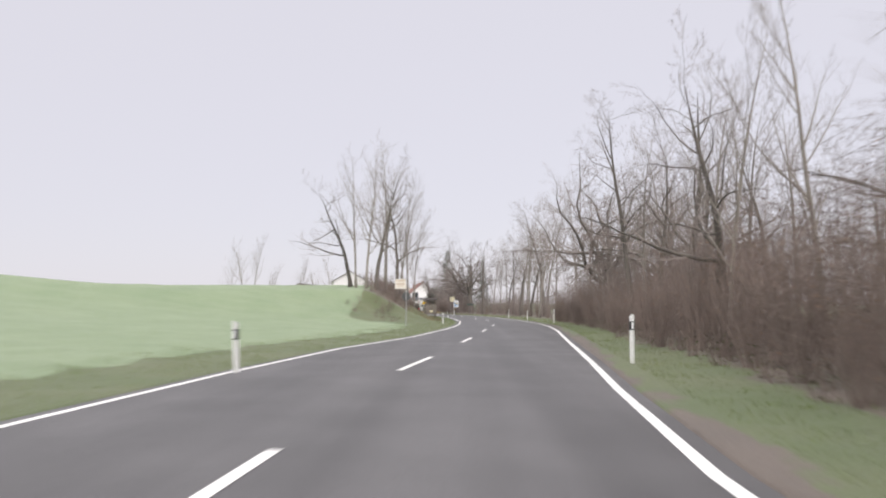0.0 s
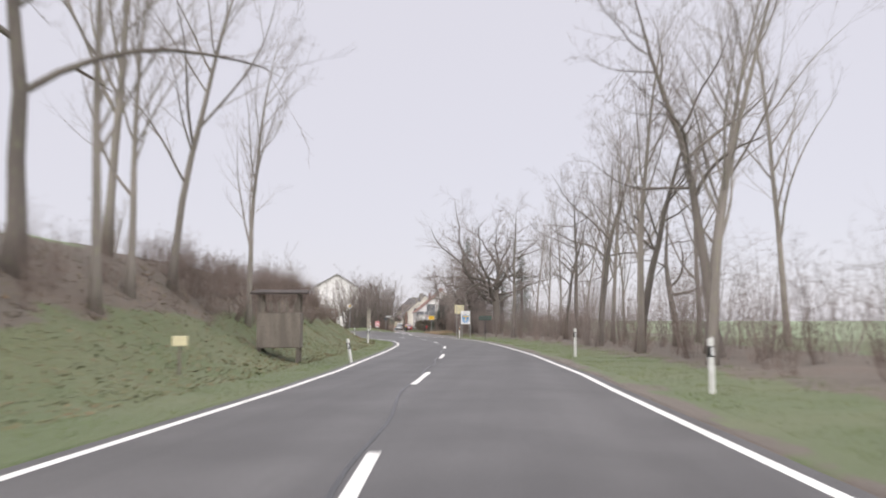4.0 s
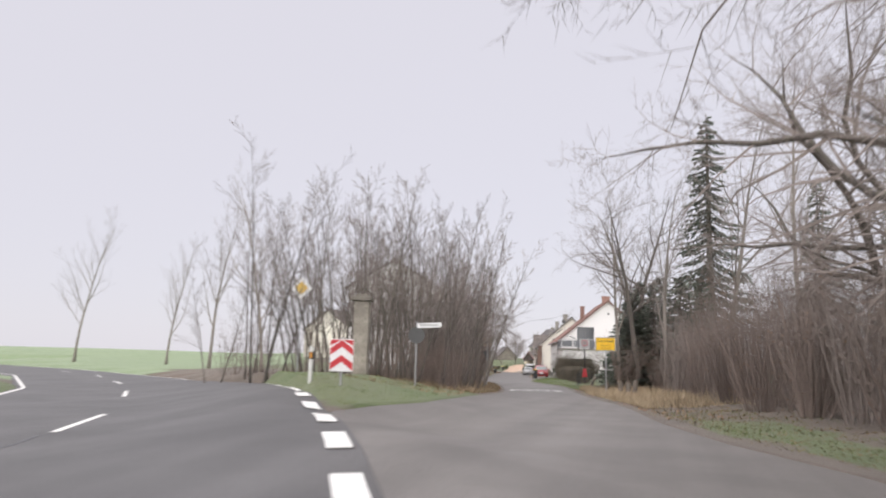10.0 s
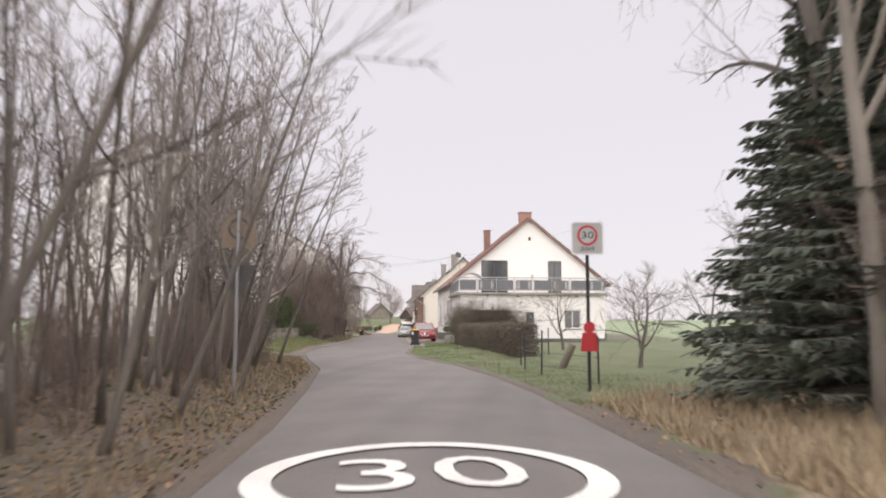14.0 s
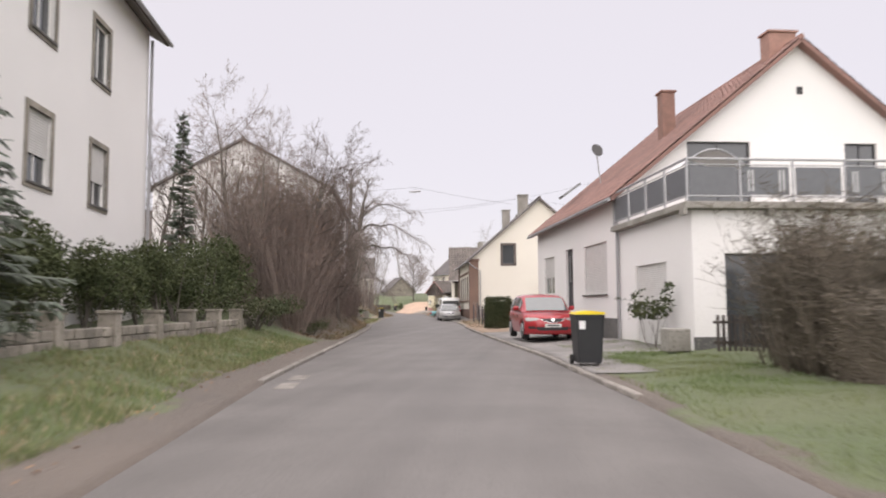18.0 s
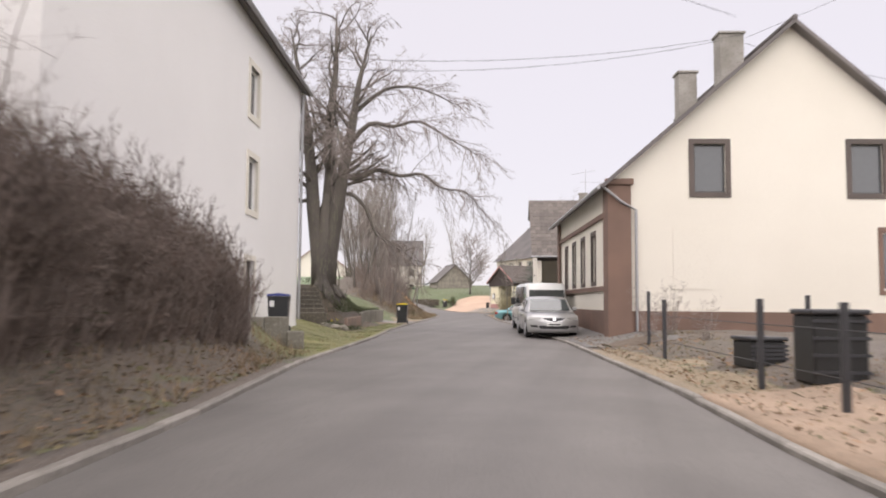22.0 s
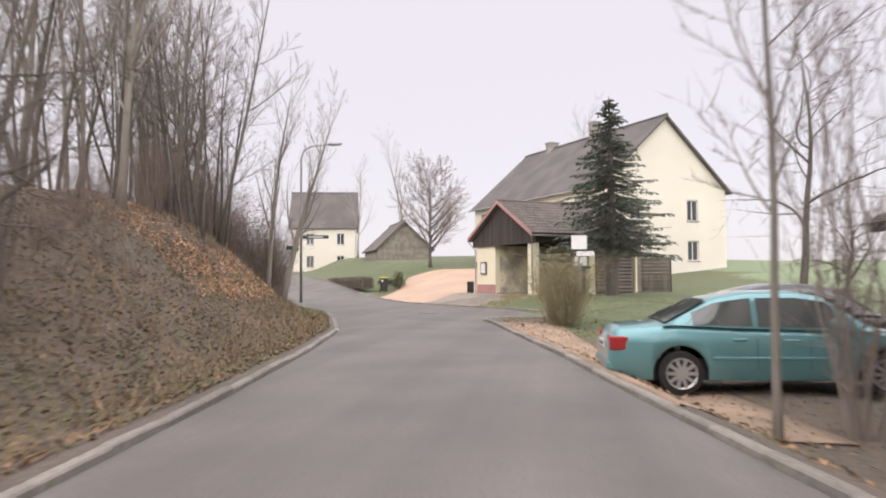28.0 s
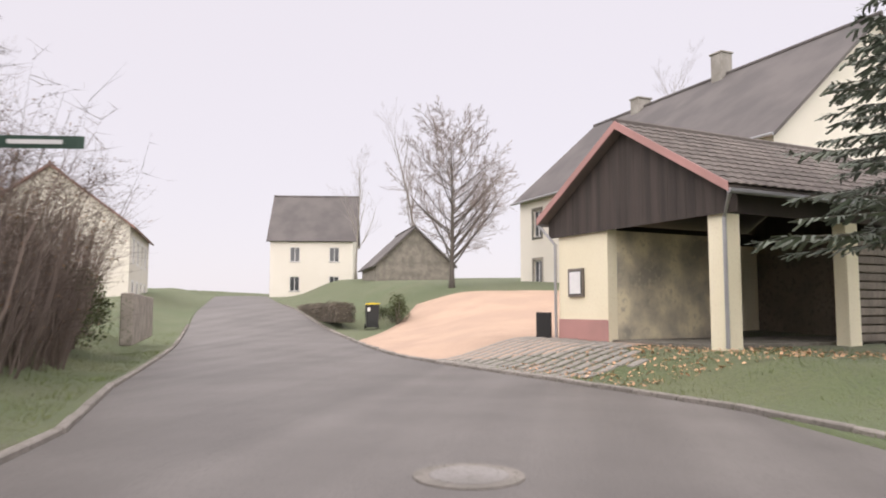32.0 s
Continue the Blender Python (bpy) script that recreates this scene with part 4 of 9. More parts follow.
def bush_proto(seed, h, w, stems, twig, label, leaf=None, leaves=0, name="bush", group="undergrowth", start=0.1, category="bush", leaf_size=0.05, shoots=9, upright=0.4, foot=0.2):
    """Many stems from one stool, each forking twice, with or without leaves."""
    rng = random.Random(seed)
    t = thing(name, label, category, group=group)
    st, tw = MB(), MB()
    ends = []
    for s in range(stems):
        a = rng.uniform(0, 6.283)
        tilt = rng.uniform(0, 1) ** 0.7 * w
        top = Vector((math.cos(a) * tilt, math.sin(a) * tilt, h * rng.uniform(0.55, 1.0)))
        b = Vector((math.cos(a) * tilt * foot, math.sin(a) * tilt * foot, -0.1))
        mid = b.lerp(top, 0.5) + Vector((rng.uniform(-0.1, 0.1), rng.uniform(-0.1, 0.1), 0.12 * h)) * 0.6
        thick = rng.uniform(0.5, 1.1) * (0.006 + 0.0026 * h)
        bow = b.lerp(mid, 0.5) + Vector((rng.gauss(0, 0.03), rng.gauss(0, 0.03), 0)) * h
        st.tube([b[:], bow[:], mid[:]], [thick, thick * 0.85, thick * 0.65], 3, False)
        spike(st, mid, top, thick * 0.65)
        for k in range(shoots):
            f = start + (1 - start) * rng.random()
            o = b.lerp(mid, f * 2) if f < 0.5 else mid.lerp(top, f * 2 - 1)
            e = o + Vector((rng.gauss(0, 0.3), rng.gauss(0, 0.3), rng.uniform(-0.05, upright))) * h * 0.34
            spike(tw, o, e, 0.0055)
            ends.append((o, e))
            for q in range(3):
                o2 = o.lerp(e, rng.uniform(0.2, 0.95))
                e2 = o2 + Vector((rng.gauss(0, 0.24), rng.gauss(0, 0.24), rng.uniform(-0.05, upright * 0.8))) * h * 0.17
                spike(tw, o2, e2, 0.004)
                ends.append((o2, e2))
    part("woody_frame", st, M[twig], t)
    part("fine_twig", tw, M[twig], t)["kind"] = "stuff"
    if leaves:
        lf = MB()
        for k in range(leaves):
            o, e = rng.choice(ends)
            p = o.lerp(e, rng.uniform(0.2, 1.1)) + Vector((rng.gauss(0, 0.03), rng.gauss(0, 0.03), rng.gauss(0, 0.03)))
            leaf_quad(lf, p, rng, leaf_size * rng.uniform(0.6, 1.3))
        part("foliage", lf, M[leaf], t)["kind"] = "stuff"
    return t


def leaf_quad(mb, p, rng, s):
    a = Vector((rng.gauss(0, 1), rng.gauss(0, 1), rng.gauss(0, 0.7))).normalized()
    b = perp(a, rng)
    c = a.cross(b) * 0.15
    mb.add([(p - a * s)[:], (p + b * s * 0.45 + c * s)[:], (p + a * s)[:], (p - b * s * 0.45 + c * s)[:]], [(0, 1, 2, 3)])


def conifer_proto(seed, h, w, label, droop=0.35, name="conifer", group="conifers", dens=1.0, fine=1.0, low=0.08):
    rng = random.Random(seed)
    t = thing(name, label, "conifer", group=group)
    wood, nd = MB(), MB()
    wood.tube([(0, 0, -0.3), (0.05, 0, h * 0.5), (0, 0.02, h)], [w * 0.085, w * 0.05, 0.015], 8)
    z = h * low
    while z < h * 0.985:
        f = z / h
        reach = w * (1 - f) ** 0.85 + 0.12
        for k in range(int((9 if f < 0.8 else 6) * dens)):
            a = rng.uniform(0, 6.283)
            ln = reach * rng.uniform(0.65, 1.08)
            o = Vector((0, 0, z + rng.uniform(-0.15, 0.15)))
            e = o + Vector((math.cos(a) * ln, math.sin(a) * ln, -droop * ln + rng.uniform(-0.1, 0.15)))
            m2 = o.lerp(e, 0.55) + Vector((0, 0, -0.07 * ln))
            wood.tube([o[:], m2[:], e[:]], [0.02 + 0.012 * ln, 0.014, 0.005], 3, False)
            cnt = int((9 + 13 * ln) / fine)
            for q in range(cnt):
                u = rng.uniform(0.12, 1.02)
                p = o.lerp(m2, u / 0.55) if u < 0.55 else m2.lerp(e, (u - 0.55) / 0.45)
                dirn = (e - o).normalized()
                side = Vector((-dirn.y, dirn.x, 0)) * rng.choice((-1, 1))
                tip = p + (dirn * rng.uniform(0.05, 0.3) + side * rng.uniform(0.12, 0.34) + Vector((0, 0, rng.uniform(-0.16, 0.07)))) * (0.5 + 0.3 * ln) * 0.8
                tip = p.lerp(tip, 0.55 + 0.45 * fine)
                up = (Vector((0, 0, 0.035)) + side.cross(dirn) * 0.01) * fine
                wd = dirn * 0.05 * fine
                nd.add([(p - wd)[:], (p + wd + up)[:], (tip + wd * 0.4)[:], (tip - wd * 0.6 - up)[:]], [(0, 1, 2, 3)])
        z += (0.34 if f < 0.8 else 0.24) * (1 if h > 6 else 0.8)
    part("trunk", wood, M["bark"], t)
    part("foliage", nd, M["needle"], t)["kind"] = "stuff"
    return t


def leafy_proto(seed, h, w, n, leaf, label, name="evergreen_shrub", size=0.07, group="evergreen shrubs", category="shrub"):
    """A dense leafy mass on a frame of stems, of uneven outline."""
    rng = random.Random(seed)
    t = thing(name, label, category, group=group)
    tw, lf = MB(), MB()
    lobes = []
    for k in range(9):
        a = rng.uniform(0, 6.283)
        rr = w * rng.uniform(0.1, 0.62)
        c = Vector((math.cos(a) * rr, math.sin(a) * rr, h * rng.uniform(0.22, 0.8)))
        lobes.append((c, w * rng.uniform(0.3, 0.5), h * rng.uniform(0.16, 0.26)))
        tw.tube([(0, 0, -0.2), (c * 0.5)[:], c[:]], [0.05, 0.03, 0.012], 4, False)
    for k in range(n):
        c, rx, rz = rng.choice(lobes)
        d = Vector((rng.gauss(0, 1), rng.gauss(0, 1), rng.gauss(0, 1))).normalized()
        s = rng.uniform(0.55, 1.08)
        p = c + Vector((d.x * rx, d.y * rx, d.z * rz)) * s
        if p.z > 0:
            leaf_quad(lf, p, rng, size * rng.uniform(0.6, 1.5))
    part("woody_frame", tw, M["bark"], t)
    part("foliage", lf, M[leaf], t)["kind"] = "stuff"
    return t


def hedge(name, m, lx, ly, h, leaf, label, dens=260, size=0.05, ragged=0.06):
    """A clipped hedge: a woody core under a skin of small leaves and twig ends."""
    rng = random.Random(int(lx * 100 + ly * 10))
    t = thing(name, label, "hedge", m)
    core = MB()
    k = max(2, int(lx / 0.5))
    core.grid([[((-lx / 2 + lx * i / k) * (1 - 0.1 / lx), y, z) for y, z in ((-ly * 0.38, 0), (-ly * 0.38, h * 0.87), (0, h * 0.92 + rng.uniform(-0.03, 0.03)), (ly * 0.38, h * 0.87), (ly * 0.38, 0))] for i in range(k + 1)])
    for e in (-lx / 2 + 0.05, lx / 2 - 0.05):
        core.add([(e, -ly * 0.38, 0), (e, ly * 0.38, 0), (e, ly * 0.38, h * 0.87), (e, -ly * 0.38, h * 0.87)], [(0, 1, 2, 3)])
    part("core", core, M[leaf], t)
    lf = MB()
    for face, area in ((0, lx * h), (1, lx * h), (2, lx * ly), (3, ly * h), (4, ly * h)):
        for q in range(int(area * dens)):
            u, v = rng.uniform(-0.5, 0.5), rng.random()
            o = rng.gauss(0, ragged)
            p = (Vector((u * lx, -ly / 2 + o, v * h)), Vector((u * lx, ly / 2 + o, v * h)), Vector((u * lx, (v - 0.5) * ly, h + o)), Vector((-lx / 2 + o, u * ly, v * h)), Vector((lx / 2 + o, u * ly, v * h)))[face]
            leaf_quad(lf, p, rng, size * rng.uniform(0.6, 1.4))
    part("foliage", lf, M[leaf], t)["kind"] = "stuff"
    return t


DEPOT = []


def keep(p):
    DEPOT.append(p)
    return p


oaks = [keep(tree_proto("oak", 11 + i, 9.5 + i, 0.22, "bark", "twig", "bare spreading oak with dark mossy bark")) for i in range(3)]
ashes = [keep(tree_proto("ash", 31 + i, 15 + i, 0.17, "bark_pale", "twig_pale", "tall bare ash with fine upright branches")) for i in range(4)]
poles = [keep(tree_proto("pole", 51 + i, 10 + i * 0.7, 0.075, "bark", "twig", "thin bare coppice stems leaning together", stems=2, lean=0.04 * (i - 2), group="woodland stems", spread=0.7)) for i in range(5)]
brushes = [keep(bush_proto(71 + i, 2.6 + 0.5 * i, 1.5, 16, "brush", "bare brown brushwood thicket", group="undergrowth", name="bush" if i < 2 else "scrub")) for i in range(4)]
dense = [keep(bush_proto(91 + i, 4.2 + 0.7 * i, 1.9, 46, "brush", "dense tangled bare shrub on the lane bank", group="thicket shrubs", name="shrub", leaf="deadleaf", leaves=160, leaf_size=0.035)) for i in range(2)]
hazels = [keep(bush_proto(81 + i, 5.2 + 0.8 * i, 2.0, 24, "twig", "tall bare hazel bush with many stems", name="hazel_bush", group="hazel bushes")) for i in range(3)]

brambles = [keep(bush_proto(61 + i, 0.62, 0.55, 11, "brush", "low bramble and dead stalks on the bank", name="bramble", group="brambles", shoots=4, leaf="ivy", leaves=26, leaf_size=0.03)) for i in range(3)]

# woods right of the country road
rw = random.Random(5)
for k in range(30):
    y = -12 + k * 2.75 + rw.uniform(-0.8, 0.8)
    d = 4.4 + (k % 3) * 3.1 + rw.uniform(-0.3, 1.2)
    x = float(arr(MAIN_R, y)) + d
    put_tree(rw.choice(oaks + ashes[:3]) if k % 3 else rw.choice(ashes), x, y, rw.uniform(0.62, 0.85) if k % 3 else rw.uniform(0.5, 0.65))
for k in range(70):
    y = -14 + k * 1.28 + rw.uniform(-0.5, 0.5)
    x = float(arr(MAIN_R, y)) + 3.2 + (k % 4) * 1.3 + rw.uniform(0, 0.9)
    put_tree(rw.choice(brushes + hazels), x, y, rw.uniform(0.8, 1.2))
for x, y, s, p in ((11.6, 24.5, 0.9, oaks[0]), (12.6, 31.5, 0.95, oaks[1]), (13.4, 39.5, 0.9, oaks[2]), (15.5, 66.0, 0.95, oaks[1])):
    put_tree(p, x, y, s)
for k in range(74):
    y = 4 + k * 0.98
    put_tree(dense[k % 2], float(arr(MAIN_R, y)) + 2.9 + (k % 3) * 1.25 + rw.uniform(0, 0.6), y, rw.uniform(0.5, 0.7) + 0.2 * (k % 3), label="dense bare shrub at the edge of the wood")
for k in range(8):
    put_tree(rw.choice(hazels), float(arr(MAIN_R, 4 + k * 5.2)) + 5.5 + rw.uniform(0, 2), 4 + k * 5.2, rw.uniform(0.85, 1.1))
for k in range(60):
    y = 6 + k * 1.15
    put_tree(rw.choice(brambles), float(arr(MAIN_R, y)) + 2.5 + rw.uniform(0, 0.9), y, rw.uniform(0.8, 1.4), label="tangled bramble at the wood edge")
# tree clump by the field and on the bank
for x, y, s, p in ((-7.2, 78, 0.95, ashes[0]), (-5.4, 80.5, 0.9, ashes[1]), (-8.6, 80, 0.85, ashes[2]), (-6.3, 79.6, 1.25, oaks[1]), (-4.6, 84.6, 1.15, oaks[2]), (-9.4, 81.6, 1.2, oaks[0]), (-3.4, 86, 0.8, ashes[3]), (-4.2, 89, 0.75, ashes[0]), (-5.0, 93.2, 0.9, ashes[2]), (-6.8, 92.2, 1.0, ashes[3]), (-3.4, 96.3, 0.7, ashes[1])):
    put_tree(p, x, y, s)
for k in range(30):
    y = 58 + k * 0.62
    put_tree(rw.choice(brushes), float(arr(MAIN_L, y)) - 4.8 - rw.uniform(0, 4.0), y, rw.uniform(0.26, 0.42), label="low reddish scrub on the roadside bank")
for k in range(26):
    y = 70 + k * 1.1
    put_tree(rw.choice(brushes), float(arr(MAIN_L, y)) - 5.2 - rw.uniform(0, 3.5), y, rw.uniform(0.35, 0.6))
for k in range(74):
    y = 92 + k * 0.95
    put_tree(rw.choice(brushes), float(arr(MAIN_L, y)) - 6.2 - rw.uniform(0, 3.0), y, rw.uniform(0.34, 0.6) + (0.15 if 112 < y < 134 else 0), label="low bare bramble and heather on the bank top")
for k in range(86):
    y = 57 + k * 0.95
    put_tree(rw.choice(brambles), float(arr(MAIN_L, y)) - 4.6 - rw.uniform(0, 5.0), y, rw.uniform(0.46, 1.10))
heath = [keep(bush_proto(65 + i, 1.45, 1.25, 30, "brush", "low dark brush on the roadside bank", name="scrub", group="bank scrub", shoots=7)) for i in range(2)]
for k in range(128):
    y = 94 + k * 0.44
    put_tree(heath[k % 2], float(arr(MAIN_L, y)) - 4.7 - 1.25 * (k % 4) - rw.uniform(0, 0.7), y, rw.uniform(0.75, 1.1))
# far trees beyond the bend
for x, y, s in ((-40, 150, 0.8), (-46, 163, 0.85), (-34, 206, 0.9), (-44, 214, 1.0), (-56, 224, 0.9), (-70, 226, 1.0)):
    put_tree(ashes[int(x) % 4], x, y, s)
# trees right of the bend
tall = [keep(tree_proto("tall_oak", 21 + i, 14.5 + i, 0.26, "bark", "twig", "tall bare oak with crooked rising limbs")) for i in range(2)]
for x, y, s, i in ((6.6, 140.2, 0.95, 0), (10.6, 127.6, 0.7, 1), (12.0, 133, 0.9, 0), (13.5, 95.0, 0.9, 1), (12.2, 103.0, 0.85, 0), (11.4, 112.0, 0.85, 1), (12.4, 40.0, 0.75, 1)):
    put_tree(tall[i], x, y, s)
for x, y, s, p in ((12.4, 91.6, 0.95, ashes[0]), (11.9, 100.7, 0.9, ashes[1]), (14.0, 98.2, 0.95, ashes[2]), (14.2, 104.6, 0.9, oaks[0]), (13.0, 117.8, 0.95, ashes[1]), (12.7, 122.2, 0.9, ashes[0]), (16, 126, 1.0, ashes[2]), (17, 112, 1.0, ashes[0]), (19, 104, 1.0, ashes[3]), (17, 140, 0.95, ashes[1]), (9.8, 138.6, 0.7, ashes[3]), (11.5, 146, 0.9, ashes[0]), (9.0, 149.5, 0.8, ashes[1]), (14.5, 152, 0.9, ashes[2])):
    put_tree(p, x, y, s)
for k in range(84):
    y = 82 + k * 0.78
    put_tree(rw.choice(brushes + brushes + hazels), float(arr(MAIN_R, y)) + 4.4 + (k % 3) * 1.7 + rw.uniform(0, 1.2), y, rw.uniform(0.55, 0.9))
# the great oak at the junction
big_oak = keep(limb_oak(109, 7.0, 0.45, ((166, 12, 13.0, 0.22, 0.5), (216, 17, 13.0, 0.22, 0.56), (190, 23, 13.0, 0.2, 0.64), (232, 28, 11.5, 0.18, 0.7), (150, 28, 11.5, 0.18, 0.66), (204, 38, 11.5, 0.18, 0.8), (176, 46, 10.5, 0.16, 0.9), (250, 24, 8.0, 0.15, 0.6), (280, 34, 8.0, 0.15, 0.75), (110, 30, 8.0, 0.15, 0.62), (50, 24, 8.0, 0.16, 0.55), (0, 30, 8.0, 0.15, 0.68), (325, 40, 7.5, 0.14, 0.82), (230, 62, 7.5, 0.15, 0.98), (80, 66, 7.5, 0.15, 1.0), (330, 72, 7.0, 0.14, 1.04)), "great bare oak with heavy crooked limbs over the road"))
put_tree(big_oak, 4.6, 162.2, 1.1, rot=0)
for x, y, s, rot in ((14.1, 55.7, 0.82, 15), (16.2, 47.0, 0.72, 160)):
    put_tree(big_oak, x, y, s, rot, label="old bare oak with crooked limbs at the wood edge")
put_tree(big_oak, 1.0, 166.5, 0.66, rot=12, label="slim crooked oak beside the lane mouth")
for k in range(26):
    put_tree(rw.choice(brushes + hazels), 6.5 + rw.uniform(0, 11), 141 + k * 0.95, rw.uniform(0.5, 0.85))
for k in range(12):
    put_tree(dense[k % 2], 8.5 + rw.uniform(0, 6), 146 + k * 1.5, rw.uniform(0.5, 0.75), label="dense brown shrub behind the road signs")
put_tree(big_oak, 2.4, 176.5, 0.7, rot=10, label="crooked bare oak leaning over the lane mouth")
for k in range(34):
    y = 156 + k * 1.25
    put_tree(rw.choice(brushes + hazels + hazels), float(arr(LANE_R, y)) + 3.4 + rw.uniform(0, 4.5), y, rw.uniform(0.6, 0.95))
for k in range(30):
    y = 172 + k * 0.85
    put_tree(rw.choice(hazels), float(arr(LANE_R, y)) + 4.2 + (k % 3) * 1.5 + rw.uniform(0, 0.8), y, rw.uniform(0.75, 1.0))
for k in range(18):
    y = 172 + k * 1.4
    put_tree(rw.choice(brushes), float(arr(LANE_R, y)) + 3.6 + rw.uniform(0, 2.5), y, rw.uniform(0.6, 0.95))
# copse between main road and lane
for k in range(66):
    y = 181.5 + (k % 22) * 1.66 + rw.uniform(-0.4, 0.4)
    x = float(arr(LANE_L, y)) - 2.0 - (k // 22) * 2.6 - rw.uniform(0, 2.2)
    put_tree(rw.choice(poles), x, y, rw.uniform(0.62, 0.86))
for k in range(16):
    x, y = -16 - (k % 4) * 2.4 + rw.uniform(-0.7, 0.7), 183 + (k // 4) * 2.6 + rw.uniform(-0.7, 0.7)
    put_tree(rw.choice(poles), x, y, rw.uniform(0.55, 0.8))
for k in range(26):
    y = 182.5 + k * 1.45
    put_tree(dense[k % 2], float(arr(LANE_L, y)) - 2.4 - rw.uniform(0, 1.6), y, rw.uniform(0.32, 0.46), label="dense brown undergrowth shrub in the copse")
for k in range(64):
    y = 182 + k * 0.6
    put_tree(rw.choice(brushes), float(arr(LANE_L, y)) - 1.5 - rw.uniform(0, 3.2), y, rw.uniform(0.5, 0.85))
for k in range(13):
    y = 183 + k * 2.4
    put_tree(rw.choice(poles), float(arr(LANE_L, y)) - 1.5 - rw.uniform(0, 1.6), y, rw.uniform(0.72, 0.92), tilt=rw.uniform(2, 11))
for k in range(8):
    put_tree(rw.choice(brushes), -17.5 - k * 1.2, 182 + k * 0.9, rw.uniform(0.6, 0.9))
# conifers and trees behind the place-name sign
spruces = [keep(conifer_proto(201 + i, 12.5 + 2 * i, 2.7 + 0.3 * i, "tall dark spruce with drooping branches", 0.4)) for i in range(2)]
yew = keep(conifer_proto(211, 5.2, 1.9, "broad dark evergreen with low boughs", 0.15, "yew_tree", dens=1.8, fine=0.5))
for x, y, s, p in ((-1.6, 202.5, 1.25, spruces[1]), (4.6, 203, 1.05, spruces[0]), (8, 198, 1.0, spruces[1])):
    put_tree(p, x, y, s)
for x, y, s in ((-6.6, 201.8, 1.0), (-5.0, 200.2, 1.15), (-3.4, 202.4, 1.3), (-2.4, 198.6, 1.2)):
    put_tree(yew, x, y, s)
for x, y, s, p in ((-5.8, 199.4, 0.78, tall[0]), (-4.4, 198.4, 0.75, ashes[1]), (-1.8, 190, 0.8, ashes[2]), (0.6, 186, 0.75, ashes[3])):
    put_tree(p, x, y, s)
for x, y, s, p in ((-6.2, 204.6, 0.85, tall[1]), (-5.6, 201.6, 0.8, tall[0]), (-6.9, 199.4, 0.72, ashes[3])):
    put_tree(p, x, y, s, label="dark bare tree with hanging twigs beside the evergreens")
for x, y, s in ((-6.2, 200.4, 1.2), (-5.9, 203.2, 1.3), (-4.6, 204.8, 1.4)):
    put_tree(yew, x, y, s)
for k in range(10):
    put_tree(dense[k % 2], -6.6 + rw.uniform(0, 2.6), 198.2 + k * 0.75, rw.uniform(0.5, 0.8), label="dense bare shrub under the evergreens")
for k in range(14):
    y = 172.5 + 1.15 * k
    put_tree(dense[k % 2], float(arr(LANE_R, y)) + 3.4 + 2.2 * (k % 3) + rw.uniform(0, 0.8), y, rw.uniform(0.8, 1.1), label="dense bare shrub beside the lane mouth")
# garden by the lane
fruit = keep(tree_proto("fruit", 121, 3.0, 0.09, "bark", "twig", "small gnarled bare fruit tree", group="fruit trees"))
for x, y, s in ((-7.4, 214.1, 1.0), (-4.2, 220, 1.1), (-9.2, 226.5, 1.05), (-5.0, 231, 1.1), (-2.0, 212, 1.2)):
    put_tree(fruit, x, y, s)
# left of the lane before the village
for k in range(12):
    y = 208.5 + k * 1.1
    put_tree(rw.choice(poles), float(arr(LANE_L, y)) - 1.9 - (k % 3) * 1.2 - rw.uniform(0, 0.6), y, rw.uniform(0.7, 0.95), tilt=rw.uniform(2, 9))
for k in range(9):
    y = 206 + k * 1.7
    put_tree(dense[k % 2], float(arr(LANE_L, y)) - 2.2 - rw.uniform(0, 1.2), y, rw.uniform(0.42, 0.6), label="dense brown undergrowth shrub in the copse")
for k in range(9):
    y = 213 + k * 1.5
    put_tree(rw.choice(brushes), float(arr(LANE_L, y)) - 2.2 - rw.uniform(0, 2), y, rw.uniform(0.6, 0.85))
for k in range(4):
    put_tree(rw.choice(poles), float(arr(LANE_L, 215 + 2.2 * k)) - 4.5, 215 + 2.2 * k, 0.7)
holly = [keep(leafy_proto(301 + i, 3.4, 1.9, 4200, "evergreen", "dark broad-leaved evergreen shrub")) for i in range(2)]
for x, y, s in ((-28.1, 232.2, 0.76), (-28.3, 233.4, 0.7), (-28.5, 234.8, 0.7), (-28.5, 236.2, 0.66), (-28.8, 237.6, 0.62), (-29.0, 239.0, 0.58), (-29.2, 240.4, 0.58), (-29.4, 241.8, 0.6), (-29.6, 243.2, 0.66), (-29.9, 244.6, 0.72), (-30.0, 246.2, 0.75), (-30.4, 248.0, 0.8), (-30.6, 249.6, 0.8)):
    put_tree(holly[int(y) % 2], x, y, s)
put_tree(keep(conifer_proto(223, 6.6, 2.5, "broad dark yew standing before the white house", 0.2, "yew_tree", dens=1.9, fine=0.6)), -28.2, 233.2, 1.0)
put_tree(yew, -29.5, 231.9, 0.9)
ivy_heap = keep(leafy_proto(311, 1.3, 1.5, 1500, "ivy", "heap of dark ivy over a low wall", name="ivy", size=0.05, category="ivy"))
for x, y, s in ((-28.6, 247.4, 1.0), (-28.9, 249.2, 0.95), (-27.9, 251.2, 0.55)):
    put_tree(ivy_heap, x, y, s)
